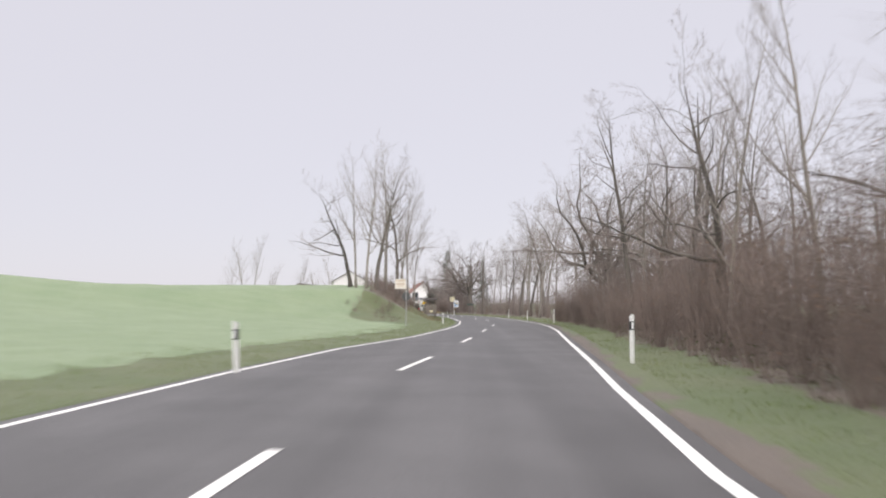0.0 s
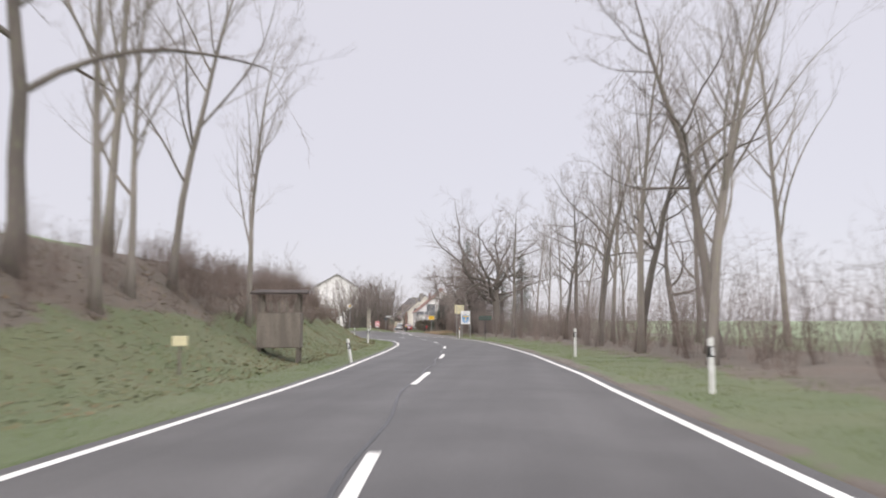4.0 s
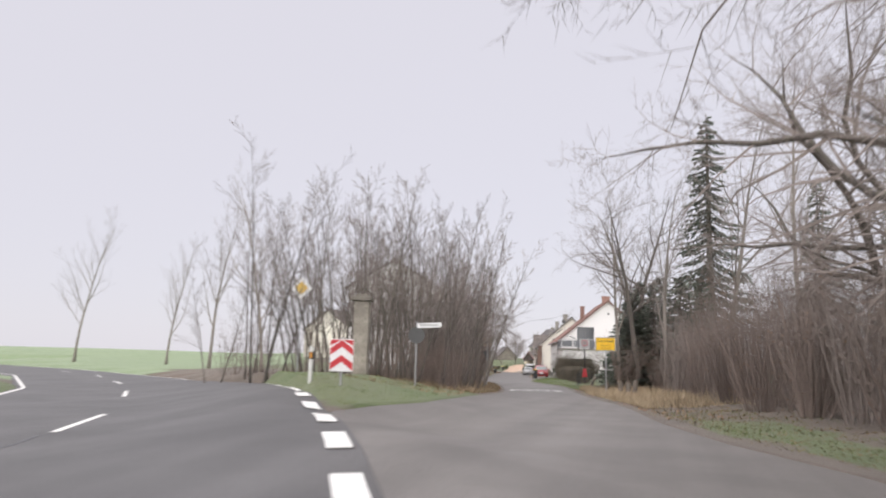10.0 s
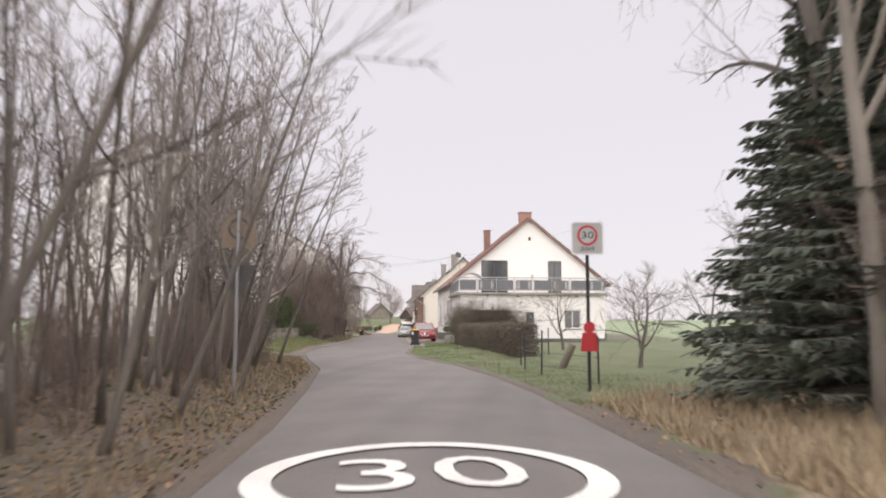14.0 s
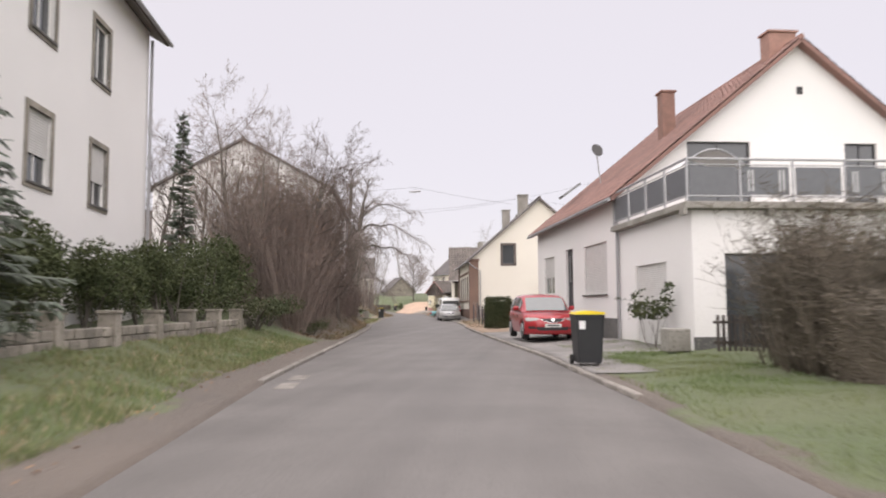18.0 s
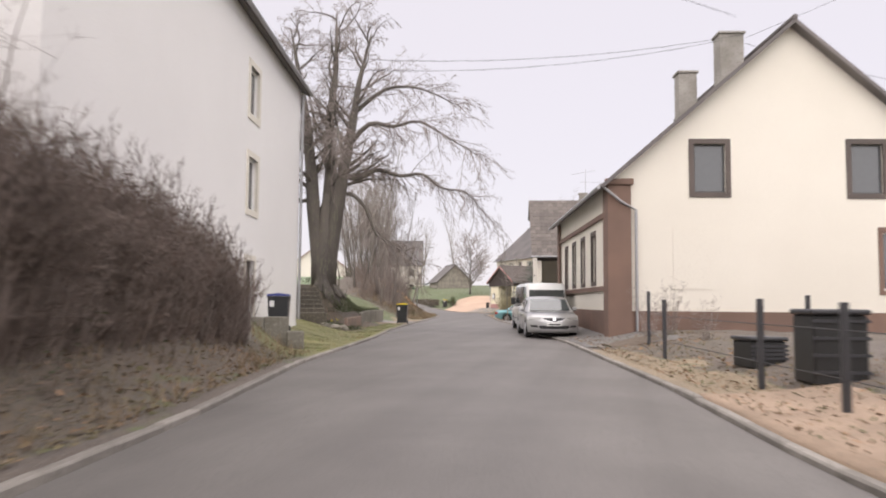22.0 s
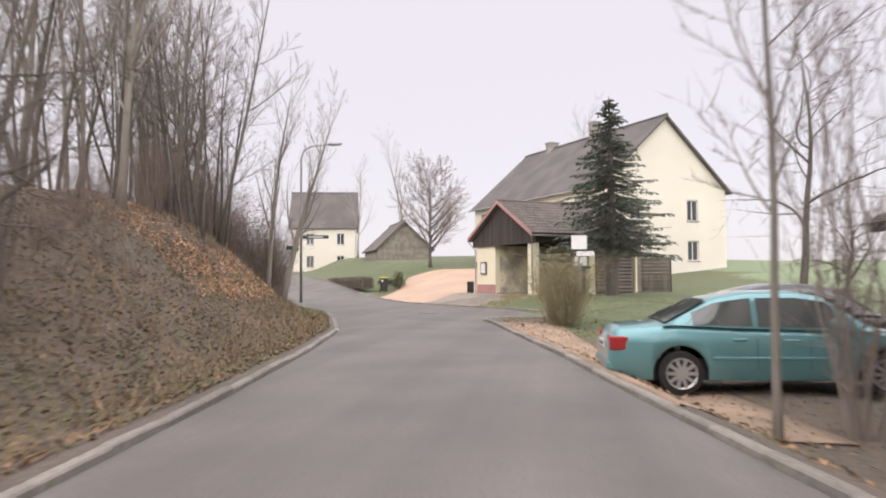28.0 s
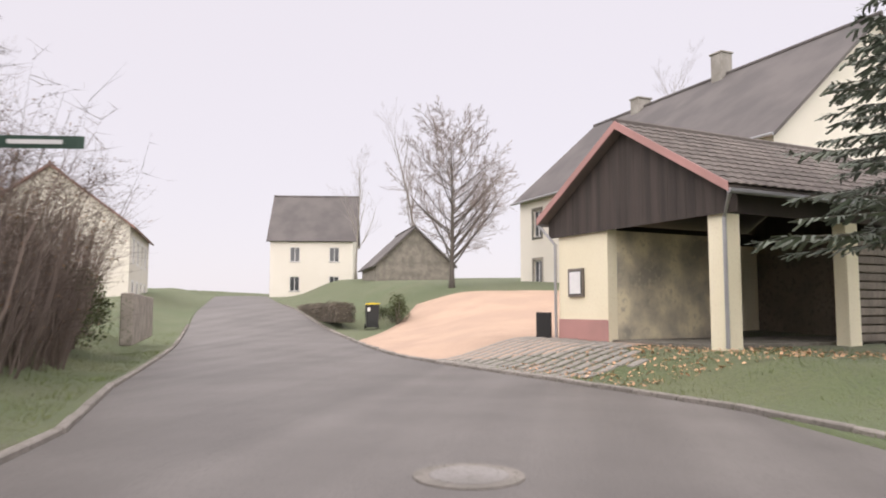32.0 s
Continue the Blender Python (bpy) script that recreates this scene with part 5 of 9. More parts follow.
# big thicket at the bend with ivy clad stems
thick = [keep(tree_proto("tangle", 131 + i, 7.2 + i, 0.13, "bark", "brush", "dense bare round-headed tree", group="thicket trees")) for i in range(2)]
for x, y, s, p in ((-30.6, 252.6, 0.95, thick[0]), (-29.9, 256.2, 1.0, thick[1]), (-30.4, 259.6, 1.0, thick[0]), (-32.6, 254.8, 1.1, thick[1]), (-32.8, 258.6, 1.1, thick[0]), (-31.4, 262.6, 0.95, thick[1]), (-35.2, 253.2, 0.95, thick[0]), (-34.4, 262.0, 0.95, thick[1]), (-35.4, 257.6, 1.0, thick[0]), (-29.8, 261.6, 0.9, thick[1]), (-30.6, 263.8, 0.8, thick[0])):
    put_tree(p, x, y, s)
for k in range(30):
    y = 250.8 + k * 0.46
    put_tree(dense[k % 2], float(arr(LANE_L, y)) - 1.9 - (k % 3) * 1.1 - rw.uniform(0, 0.5), y, rw.uniform(0.8, 1.0) + 0.22 * (k % 3))
for k in range(16):
    y = 251.5 + k * 0.85
    put_tree(rw.choice(brushes), float(arr(LANE_L, y)) - 1.3 - rw.uniform(0, 0.7), y, rw.uniform(0.4, 0.6))
for k in range(8):
    put_tree(hazels[k % 3], -31.6 - 0.5 * (k % 3) - 0.12 * k, 252.4 + 1.05 * k, rw.uniform(0.95, 1.15))
cypress = keep(conifer_proto(221, 8.6, 0.8, "narrow dark ivy-clad conifer", 0.1, "cypress"))
put_tree(cypress, -33.4, 251.6, 0.9)
# clipped hedge on the bank beside the tall white house
horn = [keep(bush_proto(111 + i, 1.35, 0.5, 40, "brush", "dense brown clipped hornbeam hedge bush", group="hornbeam hedge", name="hedge_bush", upright=0.75, shoots=11)) for i in range(2)]
for k in range(22):
    for row in (0, 1):
        f = k / 21
        put_tree(horn[(k + row) % 2], -31.0 - 1.75 * f + 0.45 * row, 265.8 + 8.3 * f + 0.1 * row, 1.6 - 0.42 * f - 0.12 * row)
for x, y, k2 in ((-31.4, 262.6, 0.95), (-32.0, 264.2, 1.05), (-32.9, 266.2, 1.0), (-33.4, 268.4, 0.95), (-32.3, 261.0, 1.1)):
    put_tree(hazels[int(y) % 3], x, y, k2)
put_tree(oaks[0], -31.9, 265.4, 0.72, rot=250, label="bare tree with drooping limbs at the bank")
for k in range(22):
    y = 262.5 + k * 0.5
    put_tree(rw.choice(brambles), float(arr(LANE_L, y)) - 1.0 - rw.uniform(0, 1.2), y, rw.uniform(0.64, 1.20))
# the great linden by the steps


def bough(wood, tw, rng, pts, r, cfg, kids, droop=0.0):
    """A long limb along given bends, with side branches that fork and hang."""
    ps = [Vector(q) for q in pts]
    fine = []
    for a2, b2, c2, d2 in zip([ps[0], *ps], ps, ps[1:], [*ps[2:], ps[-1]]):
        for f in (0.0, 0.33, 0.67):
            fine.append(0.5 * (2 * b2 + (c2 - a2) * f + (2 * a2 - 5 * b2 + 4 * c2 - d2) * f * f + (3 * b2 - a2 - 3 * c2 + d2) * f ** 3))
    fine.append(ps[-1])
    n = len(fine) - 1
    wood.tube([q[:] for q in fine], [max(r * (1 - 0.92 * k / n), 0.012) for k in range(n + 1)], 7)
    for k in range(kids):
        g = n * (0.18 + 0.82 * (k + rng.random()) / kids)
        i2 = min(int(g), n - 1)
        base, axis = fine[i2].lerp(fine[i2 + 1], g - i2), (fine[i2 + 1] - fine[i2]).normalized()
        side = perp(axis, rng)
        d = (axis * 0.75 + side * 0.75 + Vector((0, 0, droop))).normalized()
        grow(wood, tw, rng, base, d, rng.uniform(1.1, 2.2), max(0.02, r * 0.3 * (1 - g / n)), 2, cfg)


def linden_tree():
    """Three upright stems fused into one bole, with crooked limbs and long hanging boughs."""
    rng = random.Random(141)
    t = thing("tree", "great bare linden with three stems and hanging twigs", "tree", group="great lindens")
    wood, tw = MB(), MB()
    cfg = dict(CFG["linden"], kids=(8, 7, 7, 5), lift=(0.15, 0.15, -0.18, -0.5), wander=0.34, tip=0.0075)
    wood.tube([(0, 0, -0.7), (0, 0, -0.15), (0.01, 0.02, 0.2), (0.02, 0.02, 0.7), (0.03, 0.03, 1.6), (0.05, 0.05, 2.6), (0.08, 0.06, 3.6), (0.1, 0.06, 4.6)], [0.86, 0.68, 0.57, 0.5, 0.48, 0.46, 0.36, 0.1], 18)
    for k in range(8):
        a = k * 0.8 + 0.2
        wood.tube([(0.3 * math.cos(a), 0.3 * math.sin(a), 0.95), (0.47 * math.cos(a), 0.47 * math.sin(a), 0.3), (0.72 * math.cos(a), 0.72 * math.sin(a), -0.06), (1.0 * math.cos(a), 1.0 * math.sin(a), -0.3)], [0.05, 0.11, 0.12, 0.05], 8)
    stems = (
        ((-0.14, -0.04, 0.0), (-0.22, -0.05, 1.4), (-0.34, -0.05, 2.6), (-0.5, -0.05, 3.8), (-0.62, -0.1, 5.4), (-0.85, -0.1, 7.6), (-1.2, -0.3, 9.8), (-1.6, -0.4, 12.0)),
        ((0.03, 0.12, 0.0), (0.05, 0.15, 1.4), (0.08, 0.16, 2.6), (0.12, 0.18, 3.8), (0.18, 0.25, 5.4), (0.1, 0.3, 8.0), (0.3, 0.5, 10.5), (0.25, 0.7, 13.2)),
        ((0.16, -0.06, 0.0), (0.24, -0.07, 1.4), (0.38, -0.08, 2.6), (0.56, -0.1, 3.8), (0.8, -0.12, 5.4), (1.15, -0.2, 7.4), (1.45, -0.2, 9.6), (2.0, -0.5, 11.8)),
    )
    for pts in stems:
        ps = [Vector(q) for q in pts]
        wood.tube([q[:] for q in ps], [0.42, 0.35, 0.34, 0.31, 0.27, 0.2, 0.12, 0.03], 12)
        for k in range(21):
            f = 3.4 + 3.55 * (k + rng.random()) / 21
            base, axis = ps[int(f)].lerp(ps[int(f) + 1], f % 1), (ps[int(f) + 1] - ps[int(f)]).normalized()
            d = (axis * 0.75 + perp(axis, rng) * 0.9).normalized()
            grow(wood, tw, rng, base, d, rng.uniform(2.6, 4.6) * (1.25 - 0.1 * f), 0.11 * (1.4 - 0.14 * f), 1, cfg)
    for pts, r, kids in (
        (((0.55, 0, 4.3), (1.1, -0.1, 4.45), (1.75, -0.2, 3.9), (2.1, -0.3, 3.1), (2.35, -0.4, 2.55), (2.9, -0.5, 2.15), (3.6, -0.7, 1.75), (4.2, -0.8, 1.2)), 0.11, 30),
        (((0.8, 0, 5.3), (1.5, 0.1, 5.2), (2.3, 0.1, 5.6), (3.3, 0.0, 5.3), (4.3, -0.2, 5.35), (5.2, -0.3, 4.7), (6.2, -0.5, 4.5), (6.9, -0.6, 3.7)), 0.14, 40),
        (((1.0, -0.2, 6.6), (2.0, -0.8, 7.5), (3.1, -1.2, 7.3), (4.2, -1.7, 7.4), (5.4, -2.2, 6.6), (6.8, -2.8, 5.6)), 0.13, 36),
        (((0.2, -0.3, 5.6), (0.5, -1.6, 6.4), (0.7, -2.7, 6.5), (1.1, -3.9, 6.6), (1.3, -5.0, 5.9), (1.7, -6.2, 4.9)), 0.12, 30),
        (((-0.5, 0, 4.3), (-1.1, 0, 4.1), (-1.5, -0.1, 4.6), (-2.0, -0.2, 4.8), (-2.5, -0.3, 4.3), (-3.2, -0.4, 3.9)), 0.11, 22),
        (((-0.7, 0, 6.4), (-1.6, -0.3, 7.3), (-2.6, -0.6, 7.3), (-3.8, -0.9, 7.5), (-5.0, -1.1, 6.7), (-6.2, -1.3, 5.6)), 0.13, 30),
        (((-0.9, -0.2, 8.0), (-1.6, -1.6, 9.2), (-2.6, -3.2, 9.4), (-3.4, -4.8, 8.6)), 0.11, 24),
        (((1.2, 0.0, 8.2), (2.6, 0.5, 9.5), (4.2, 0.8, 9.6), (6.0, 1.0, 8.8)), 0.12, 28),
        (((0.1, 0.4, 6.2), (-0.3, 2.0, 7.4), (-0.6, 3.8, 7.4), (-0.8, 5.2, 6.6)), 0.12, 18),
    ):
        bough(wood, tw, rng, pts, r, cfg, kids, -0.12)
    part("trunk", wood, M["bark"], t, smooth=True)
    part("crown", tw, M["twig"], t)["kind"] = "stuff"
    return t


put_tree(keep(linden_tree()), -37.5, 291.6, 1.0, rot=12, z=1.72)
# small ivied tree by the field fence
put_tree(keep(tree_proto("round", 151, 6.2, 0.13, "bark", "brush", "bushy bare tree clad in ivy at the field edge", group="field trees")), -40.8, 314.0, 0.85)
for x, y, s in ((-40.2, 313.0, 0.85), (-41.2, 315.4, 0.85), (-40.9, 312.2, 0.7), (-41.6, 313.4, 0.8)):
    put_tree(hazels[int(y) % 3], x, y, s)
for x, y, s in ((-62, 318, 0.8), (-70, 326, 0.9), (-58, 300, 0.7), (-80, 310, 0.9), (-66, 340, 0.9)):
    put_tree(ashes[int(-x) % 4], x, y, s)
# wooded bank left of the lane
for k in range(40):
    y = 310 + (k % 20) * 1.25 + rw.uniform(-0.4, 0.4)
    x = float(arr(LANE_L, y)) - 4.6 - (k // 20) * 2.6 - rw.uniform(0, 1.6)
    if y < 332.5 and (k < 20 and y > 312 or y > 321):
        put_tree(rw.choice(poles + ashes[:1]) if k % 5 else rw.choice(ashes), x, y, rw.uniform(0.75, 1.05) if k % 5 else 0.62)
for k in range(22):
    y = 309.5 + k * 0.55
    put_tree(rw.choice(brushes), float(arr(LANE_L, y)) - 3.1 - rw.uniform(0, 1.8), y, rw.uniform(0.3, 0.5))
for k in range(26):
    y = 311 + k * 0.85
    put_tree(rw.choice(brushes), float(arr(LANE_L, y)) - 4.4 - rw.uniform(0, 2.4), y, rw.uniform(0.4, 0.7))
for k in range(16):
    y = 328 + k * 0.6
    put_tree(rw.choice(poles), float(arr(LANE_L, y)) - 4.2 - (k % 3) * 1.3 - rw.uniform(0, 0.6), y, rw.uniform(0.75, 1.0))
for k in range(14):
    y = 326 + k * 0.85
    put_tree(dense[k % 2], float(arr(LANE_L, y)) - 4.4 - rw.uniform(0, 1.5), y, rw.uniform(0.5, 0.68))
for k in range(10):
    put_tree(dense[k % 2], -47.0 - 0.45 * k + rw.uniform(-0.3, 0.3), 338.6 + 0.9 * k, rw.uniform(0.8, 1.0), label="dense dark shrub above the grass verge")
for k in range(9):
    y = 338.2 + 0.75 * k
    put_tree(dense[k % 2], float(arr(LANE_L, y)) - 3.7 - 0.9 * (k % 2) - rw.uniform(0, 0.5), y, rw.uniform(0.95, 1.15), label="dense dark shrub above the grass verge")
for k in range(12):
    y = 334.5 + 0.85 * k
    put_tree(dense[k % 2], float(arr(LANE_L, y)) - 5.6 - 1.9 * (k % 2) - rw.uniform(0, 0.6), y, rw.uniform(0.85, 1.05), label="dense dark shrub above the grass verge")
for k in range(44):
    y = 311 + k * 0.5
    put_tree(rw.choice(brambles), float(arr(LANE_L, y)) - 1.4 - rw.uniform(0, 2.6), y, rw.uniform(0.46, 0.92))
lean_ash = keep(tree_proto("ash", 161, 10.5, 0.14, "bark_pale", "twig_pale", "leaning bare ash at the end of the bank", lean=0.16, stems=2, group="leaning trees"))
put_tree(lean_ash, -45.4, 335.2, 0.9, rot=-8)
for x, y, s in ((-47.2, 338.6, 0.8), (-48.2, 341.2, 0.85), (-49.6, 344, 0.8), (-47.0, 336.2, 0.7)):
    put_tree(brushes[int(y) % 4], x, y, s * 1.2)
for x, y, s in ((-50.5, 345.6, 0.9), (-53.5, 350.5, 0.8)):
    put_tree(holly[0], x, y, s * 0.7)
# hazel and young tree by the teal car
put_tree(keep(bush_proto(87, 5.6, 2.1, 17, "twig", "multi-stemmed bare hazel with catkins beside the brick shed", name="hazel_bush", group="hazel bushes", foot=0.07, shoots=12, upright=0.9)), -31.55, 315.35, 0.95)
young = keep(tree_proto("pole", 171, 7.6, 0.05, "bark_pale", "twig", "slender young bare tree beside the parked car", group="young trees"))
put_tree(young, -32.4, 314.95, 1.0)
forsythia = keep(bush_proto(181, 2.1, 1.35, 190, "twig_green", "dense greenish twiggy shrub at the lawn corner", name="shrub", group="lawn shrubs"))
put_tree(forsythia, -34.3, 328.3, 1.0)
put_tree(keep(conifer_proto(231, 9.6, 3.9, "dark green spruce beside the shelter", 0.2, dens=2.0, fine=0.6, low=0.27)), -31.9, 343.4, 1.0)
put_tree(oaks[2], -25.6, 336.2, 0.8, label="bare round garden tree behind the lawn")
put_tree(fruit, -24.0, 336.5, 1.4)
put_tree(keep(tree_proto("court", 191, 9.4, 0.17, "bark", "twig", "regular bare round-crowned tree on the forecourt", group="court trees")), -44.6, 366.0, 0.86)
put_tree(leafy_proto(321, 1.5, 0.75, 1400, "evergreen", "small rounded evergreen bush", name="box_bush", size=0.04), -46.0, 360.5, 1.0)
put_tree(ivy_heap, -46.4, 361.4, 0.6)
put_tree(ivy_heap, -47.6, 363.0, 0.6)
for x, y, s in ((-52, 392, 0.9), (-33, 382, 0.9), (-60, 400, 0.8)):
    put_tree(ashes[int(-x) % 4], x, y, s)
# rosy yard shrubs
rosy = keep(bush_proto(191, 1.7, 0.8, 16, "twig", "thin bare garden shrub with pale buds", leaf="blind", leaves=90, name="garden_shrub", group="garden shrubs", leaf_size=0.02))
for x, y, s in ((-24.2, 282.0, 0.9), (-23.6, 283.2, 1.0), (-23.0, 280.0, 0.7)):
    put_tree(rosy, x, y, s)
rhodo = keep(bush_proto(195, 1.75, 0.85, 9, "bark", "leggy evergreen rhododendron by the garage", leaf="evergreen", leaves=620, name="rhododendron", group="garden shrubs", leaf_size=0.065, start=0.6, foot=0.05))
put_tree(rhodo, -16.4, 243.5, 1.0)
fuzzy = keep(bush_proto(199, 2.2, 0.9, 44, "hedge", "tall bare clipped shrub behind the hedge", group="garden shrubs", name="garden_shrub"))
for k in range(6):
    put_tree(fuzzy, -14.9 + rw.uniform(-0.25, 0.5), 235.7 + 0.3 * k, rw.uniform(1.1, 1.3))
for k in range(16):
    put_tree(fuzzy, -15.1 + 0.24 * k + rw.uniform(-0.15, 0.15), 237.5 + 0.06 * k + rw.uniform(-0.2, 0.3), rw.uniform(1.2, 1.34))
for p in DEPOT:
    for o in (*p.children_recursive, p):
        bpy.data.objects.remove(o)
hedge("hedge", yaw_pose(-12.78, 227.5, 0.05, 103.6), 16.6, 0.8, 1.3, "hedge", "long dense brown clipped hedge along the garden", 1300, 0.027, 0.07)
hedge("hedge", yaw_pose(-51.6, 366.6, 0.75, 117), 15.0, 0.9, 0.75, "hedge", "low dull clipped hedge beside the lane", 300, 0.045, 0.06)
hedge("hedge", yaw_pose(-21.5, 262.0, 0.15, 12), 1.2, 0.8, 1.5, "ivy", "square clipped ivy-green hedge block beside the fence", 1000, 0.042, 0.05)

# ---- road furniture ----


def disc(mb, r, y0, y1, cz, n=28, r0=0.0):
    """A round plate facing -y."""
    if r0:
        return mb.grid([[(rr * math.cos(2 * math.pi * j / n), yy, cz + rr * math.sin(2 * math.pi * j / n)) for j in range(n + 1)] for rr, yy in ((r0, y0), (r, y0), (r, y1), (r0, y1))])
    k = [(r * math.cos(2 * math.pi * j / n), r * math.sin(2 * math.pi * j / n)) for j in range(n)]
    return mb.add([(x, y0, cz + z) for x, z in k] + [(x, y1, cz + z) for x, z in k], [tuple(range(n - 1, -1, -1)), tuple(range(n, 2 * n))] + [(j, (j + 1) % n, (j + 1) % n + n, j + n) for j in range(n)])


def plate_poly(mb, poly, y0, y1):
    """An upright plate of outline (x, z)."""
    n = len(poly)
    return mb.add([(x, y0, z) for x, z in poly] + [(x, y1, z) for x, z in poly], [tuple(range(n)), tuple(range(2 * n - 1, n - 1, -1))] + [((i + 1) % n, i, i + n, (i + 1) % n + n) for i in range(n)])


def rounded(w, h, r, cx=0.0, cz=0.0, n=4):
    out = []
    for sx, sz, a in ((1, 1, 0), (-1, 1, 90), (-1, -1, 180), (1, -1, 270)):
        for k in range(n + 1):
            t = radians(a + 90 * k / n)
            out.append((cx + sx * (w / 2 - r) + r * math.cos(t), cz + sz * (h / 2 - r) + r * math.sin(t)))
    return out


def post(h, r=0.03):
    return MB().tube([(0, 0, -0.2), (0, 0, h)], [r, r], 10)


def delineator(x, y, rot=0, lean=0.0, refl="sign_white", z=None, side=0.0, label="white plastic roadside marker post with a black band"):
    t = thing("marker_post", label, "marker post", pose(x, y, gz(x, y) if z is None else z, lean, side, rot), "marker posts")
    sec = [(-0.06, 0.05), (-0.02, -0.05), (0.02, -0.05), (0.06, 0.05)]
    mb = MB().prism(sec, -0.2, 0.98)
    for i in (4, 5, 6, 7):
        x0, y0, z0 = mb.v[i]
        mb.v[i] = (x0, y0, 0.98 + (0.05 if y0 < 0 else 0))
    part("shaft", mb, M["post_white"], t, bev=0.006)
    part("band", MB().prism([(a * 1.06, b * 1.06) for a, b in sec], 0.66, 0.86), M["black"], t, "slanting black band")
    part("reflector", MB().box(-0.025, -0.062, 0.69, 0.025, -0.05, 0.84), M[refl], t)


delineator(7.1, 17.6, -3, z=0.1)
delineator(-1.15, 14.4, 0, 3, z=-0.02, side=-2)
delineator(11.0, 65.0, 0, z=0.15)
delineator(1.5, 58.6, 0, 4, z=-0.15, label="low leaning marker post in the verge grass")
delineator(9.05, 98.9, 4, z=0.12)
delineator(1.15, 93.9, 6, 4, z=-0.2, side=-9, label="low leaning marker post sunk in the grass bank")
delineator(-8.9, 140.4, 16)
delineator(1.2, 143.0, 16, refl="orange", z=0.2)
delineator(-13.8, 173.5, 20, refl="orange", z=0.7, label="white marker post with a reddish reflector at the junction")
delineator(-17.5, 158.5, 22)
delineator(-3.2, 118.5, 10)
delineator(10.2, 83.0, 2)

# round sign seen from behind
t = thing("road_sign", "round road sign seen from its dark grey back", "road sign", pose(-0.75, 50.2, 0.0, 0, 0, 2))
part("post", post(2.5), M["steel"], t)
part("plate", disc(MB(), 0.3, 0.0, 0.02, 2.05), M["signback"], t)
part("clamp", MB().box(-0.05, -0.04, 1.9, 0.05, 0.02, 1.95), M["steel"], t)
# hunting hide among the trunks on the bank
t = thing("hunting_hide", "small weathered board hide among the trees", "hide", pose(-1.13, 93.17, gz(-1.13, 93.17), 0, 0, 12))
part("box", MB().box(-0.7, -0.6, 0.35, 0.7, 0.6, 1.5), M["wood_grey"], t, bev=0.02)
part("roof", MB().obox(pose(0, 0, 2.2, 6, 0, 0), 1.8, 1.6, 0.06), M["wood_dark"], t)
for sx in (-0.62, 0.62):
    for sy in (-0.52, 0.52):
        part("post", MB().box(sx - 0.05, sy - 0.05, -0.4, sx + 0.05, sy + 0.05, 2.12), M["wood_grey"], t)
for k in range(5):
    part("slat", MB().box(-0.55 + 0.26 * k, -0.63, 1.5, -0.47 + 0.26 * k, -0.602, 1.85), M["wood_grey"], t)
# small yellow marker box on the bank
t = thing("notice_board", "weathered cream notice board on two posts below the trees", "sign", pose(-2.84, 69.56, gz(-2.84, 69.56), 0, 0, 10))
zb = 3.05 - gz(-2.84, 69.56)
for s in (-0.42, 0.42):
    part("post", MB().tube([(s, 0.05, -0.3), (s, 0.05, zb + 0.9)], [0.045, 0.04], 8), M["wood_grey"], t)
part("board", MB().box(-0.52, -0.02, zb, 0.52, 0.0, zb + 0.92), M["cream"], t, bev=0.008)
part("board_frame", MB().box(-0.55, -0.03, zb - 0.03, 0.55, 0.004, zb + 0.0).box(-0.55, -0.03, zb + 0.92, 0.55, 0.004, zb + 0.96), M["wood_grey"], t)
for z, w in ((0.72, 0.42), (0.5, 0.3), (0.38, 0.34), (0.26, 0.26)):
    part("text_bar", MB().box(-w, -0.024, zb + z, w, -0.0205, zb + z + (0.07 if z > 0.6 else 0.04)), M["wood_cut"], t)
t = thing("marker_sign", "small pale yellow marker board on a short post", "sign", pose(-0.6, 84.6, gz(-0.6, 84.6), 0, 0, 8))
part("post", post(0.75, 0.025), M["wood_grey"], t)
part("board", MB().box(-0.16, -0.05, 0.62, 0.16, 0.05, 0.84), M["sign_pale"], t, bev=0.01)
# dark name board
t = thing("name_sign", "long dark green name board on one post", "sign", pose(4.15, 133.1, gz(4.15, 133.1), 0, 0, 10))
part("post", post(2.2), M["steel_dark"], t)
part("board", MB().box(-0.55, -0.05, 1.75, 0.55, -0.02, 2.08), M["sign_green"], t, bev=0.006)
part("lettering_bar", MB().box(-0.42, -0.056, 1.86, 0.42, -0.051, 1.97), M["signback"], t)
# village banner
t = thing("banner_sign", "white village banner with a blue shield between two steel posts", "sign", pose(1.48, 148.05, 0.15, 0, 0, 6))
for sx in (-0.5, 0.5):
    part("post", MB().tube([(sx, 0, -0.3), (sx, 0, 2.72)], [0.03, 0.03], 10), M["steel"], t)
part("banner", MB().box(-0.46, -0.012, 1.28, 0.46, 0.008, 2.68), M["sign_white"], t)
sh = [(-0.37, 2.22), (-0.37, 1.72)] + [(0.37 * math.cos(radians(180 + a)), 1.72 + 0.3 * math.sin(radians(180 + a))) for a in range(15, 180, 15)] + [(0.37, 1.72), (0.37, 2.22)]
part("shield", plate_poly(MB(), list(reversed(sh)), -0.016, -0.012), M["sign_blue"], t)
mb = MB()
plate_poly(mb, [(-0.08, 1.75), (0.08, 1.75), (0.05, 1.98), (-0.05, 1.98)], -0.021, -0.016)
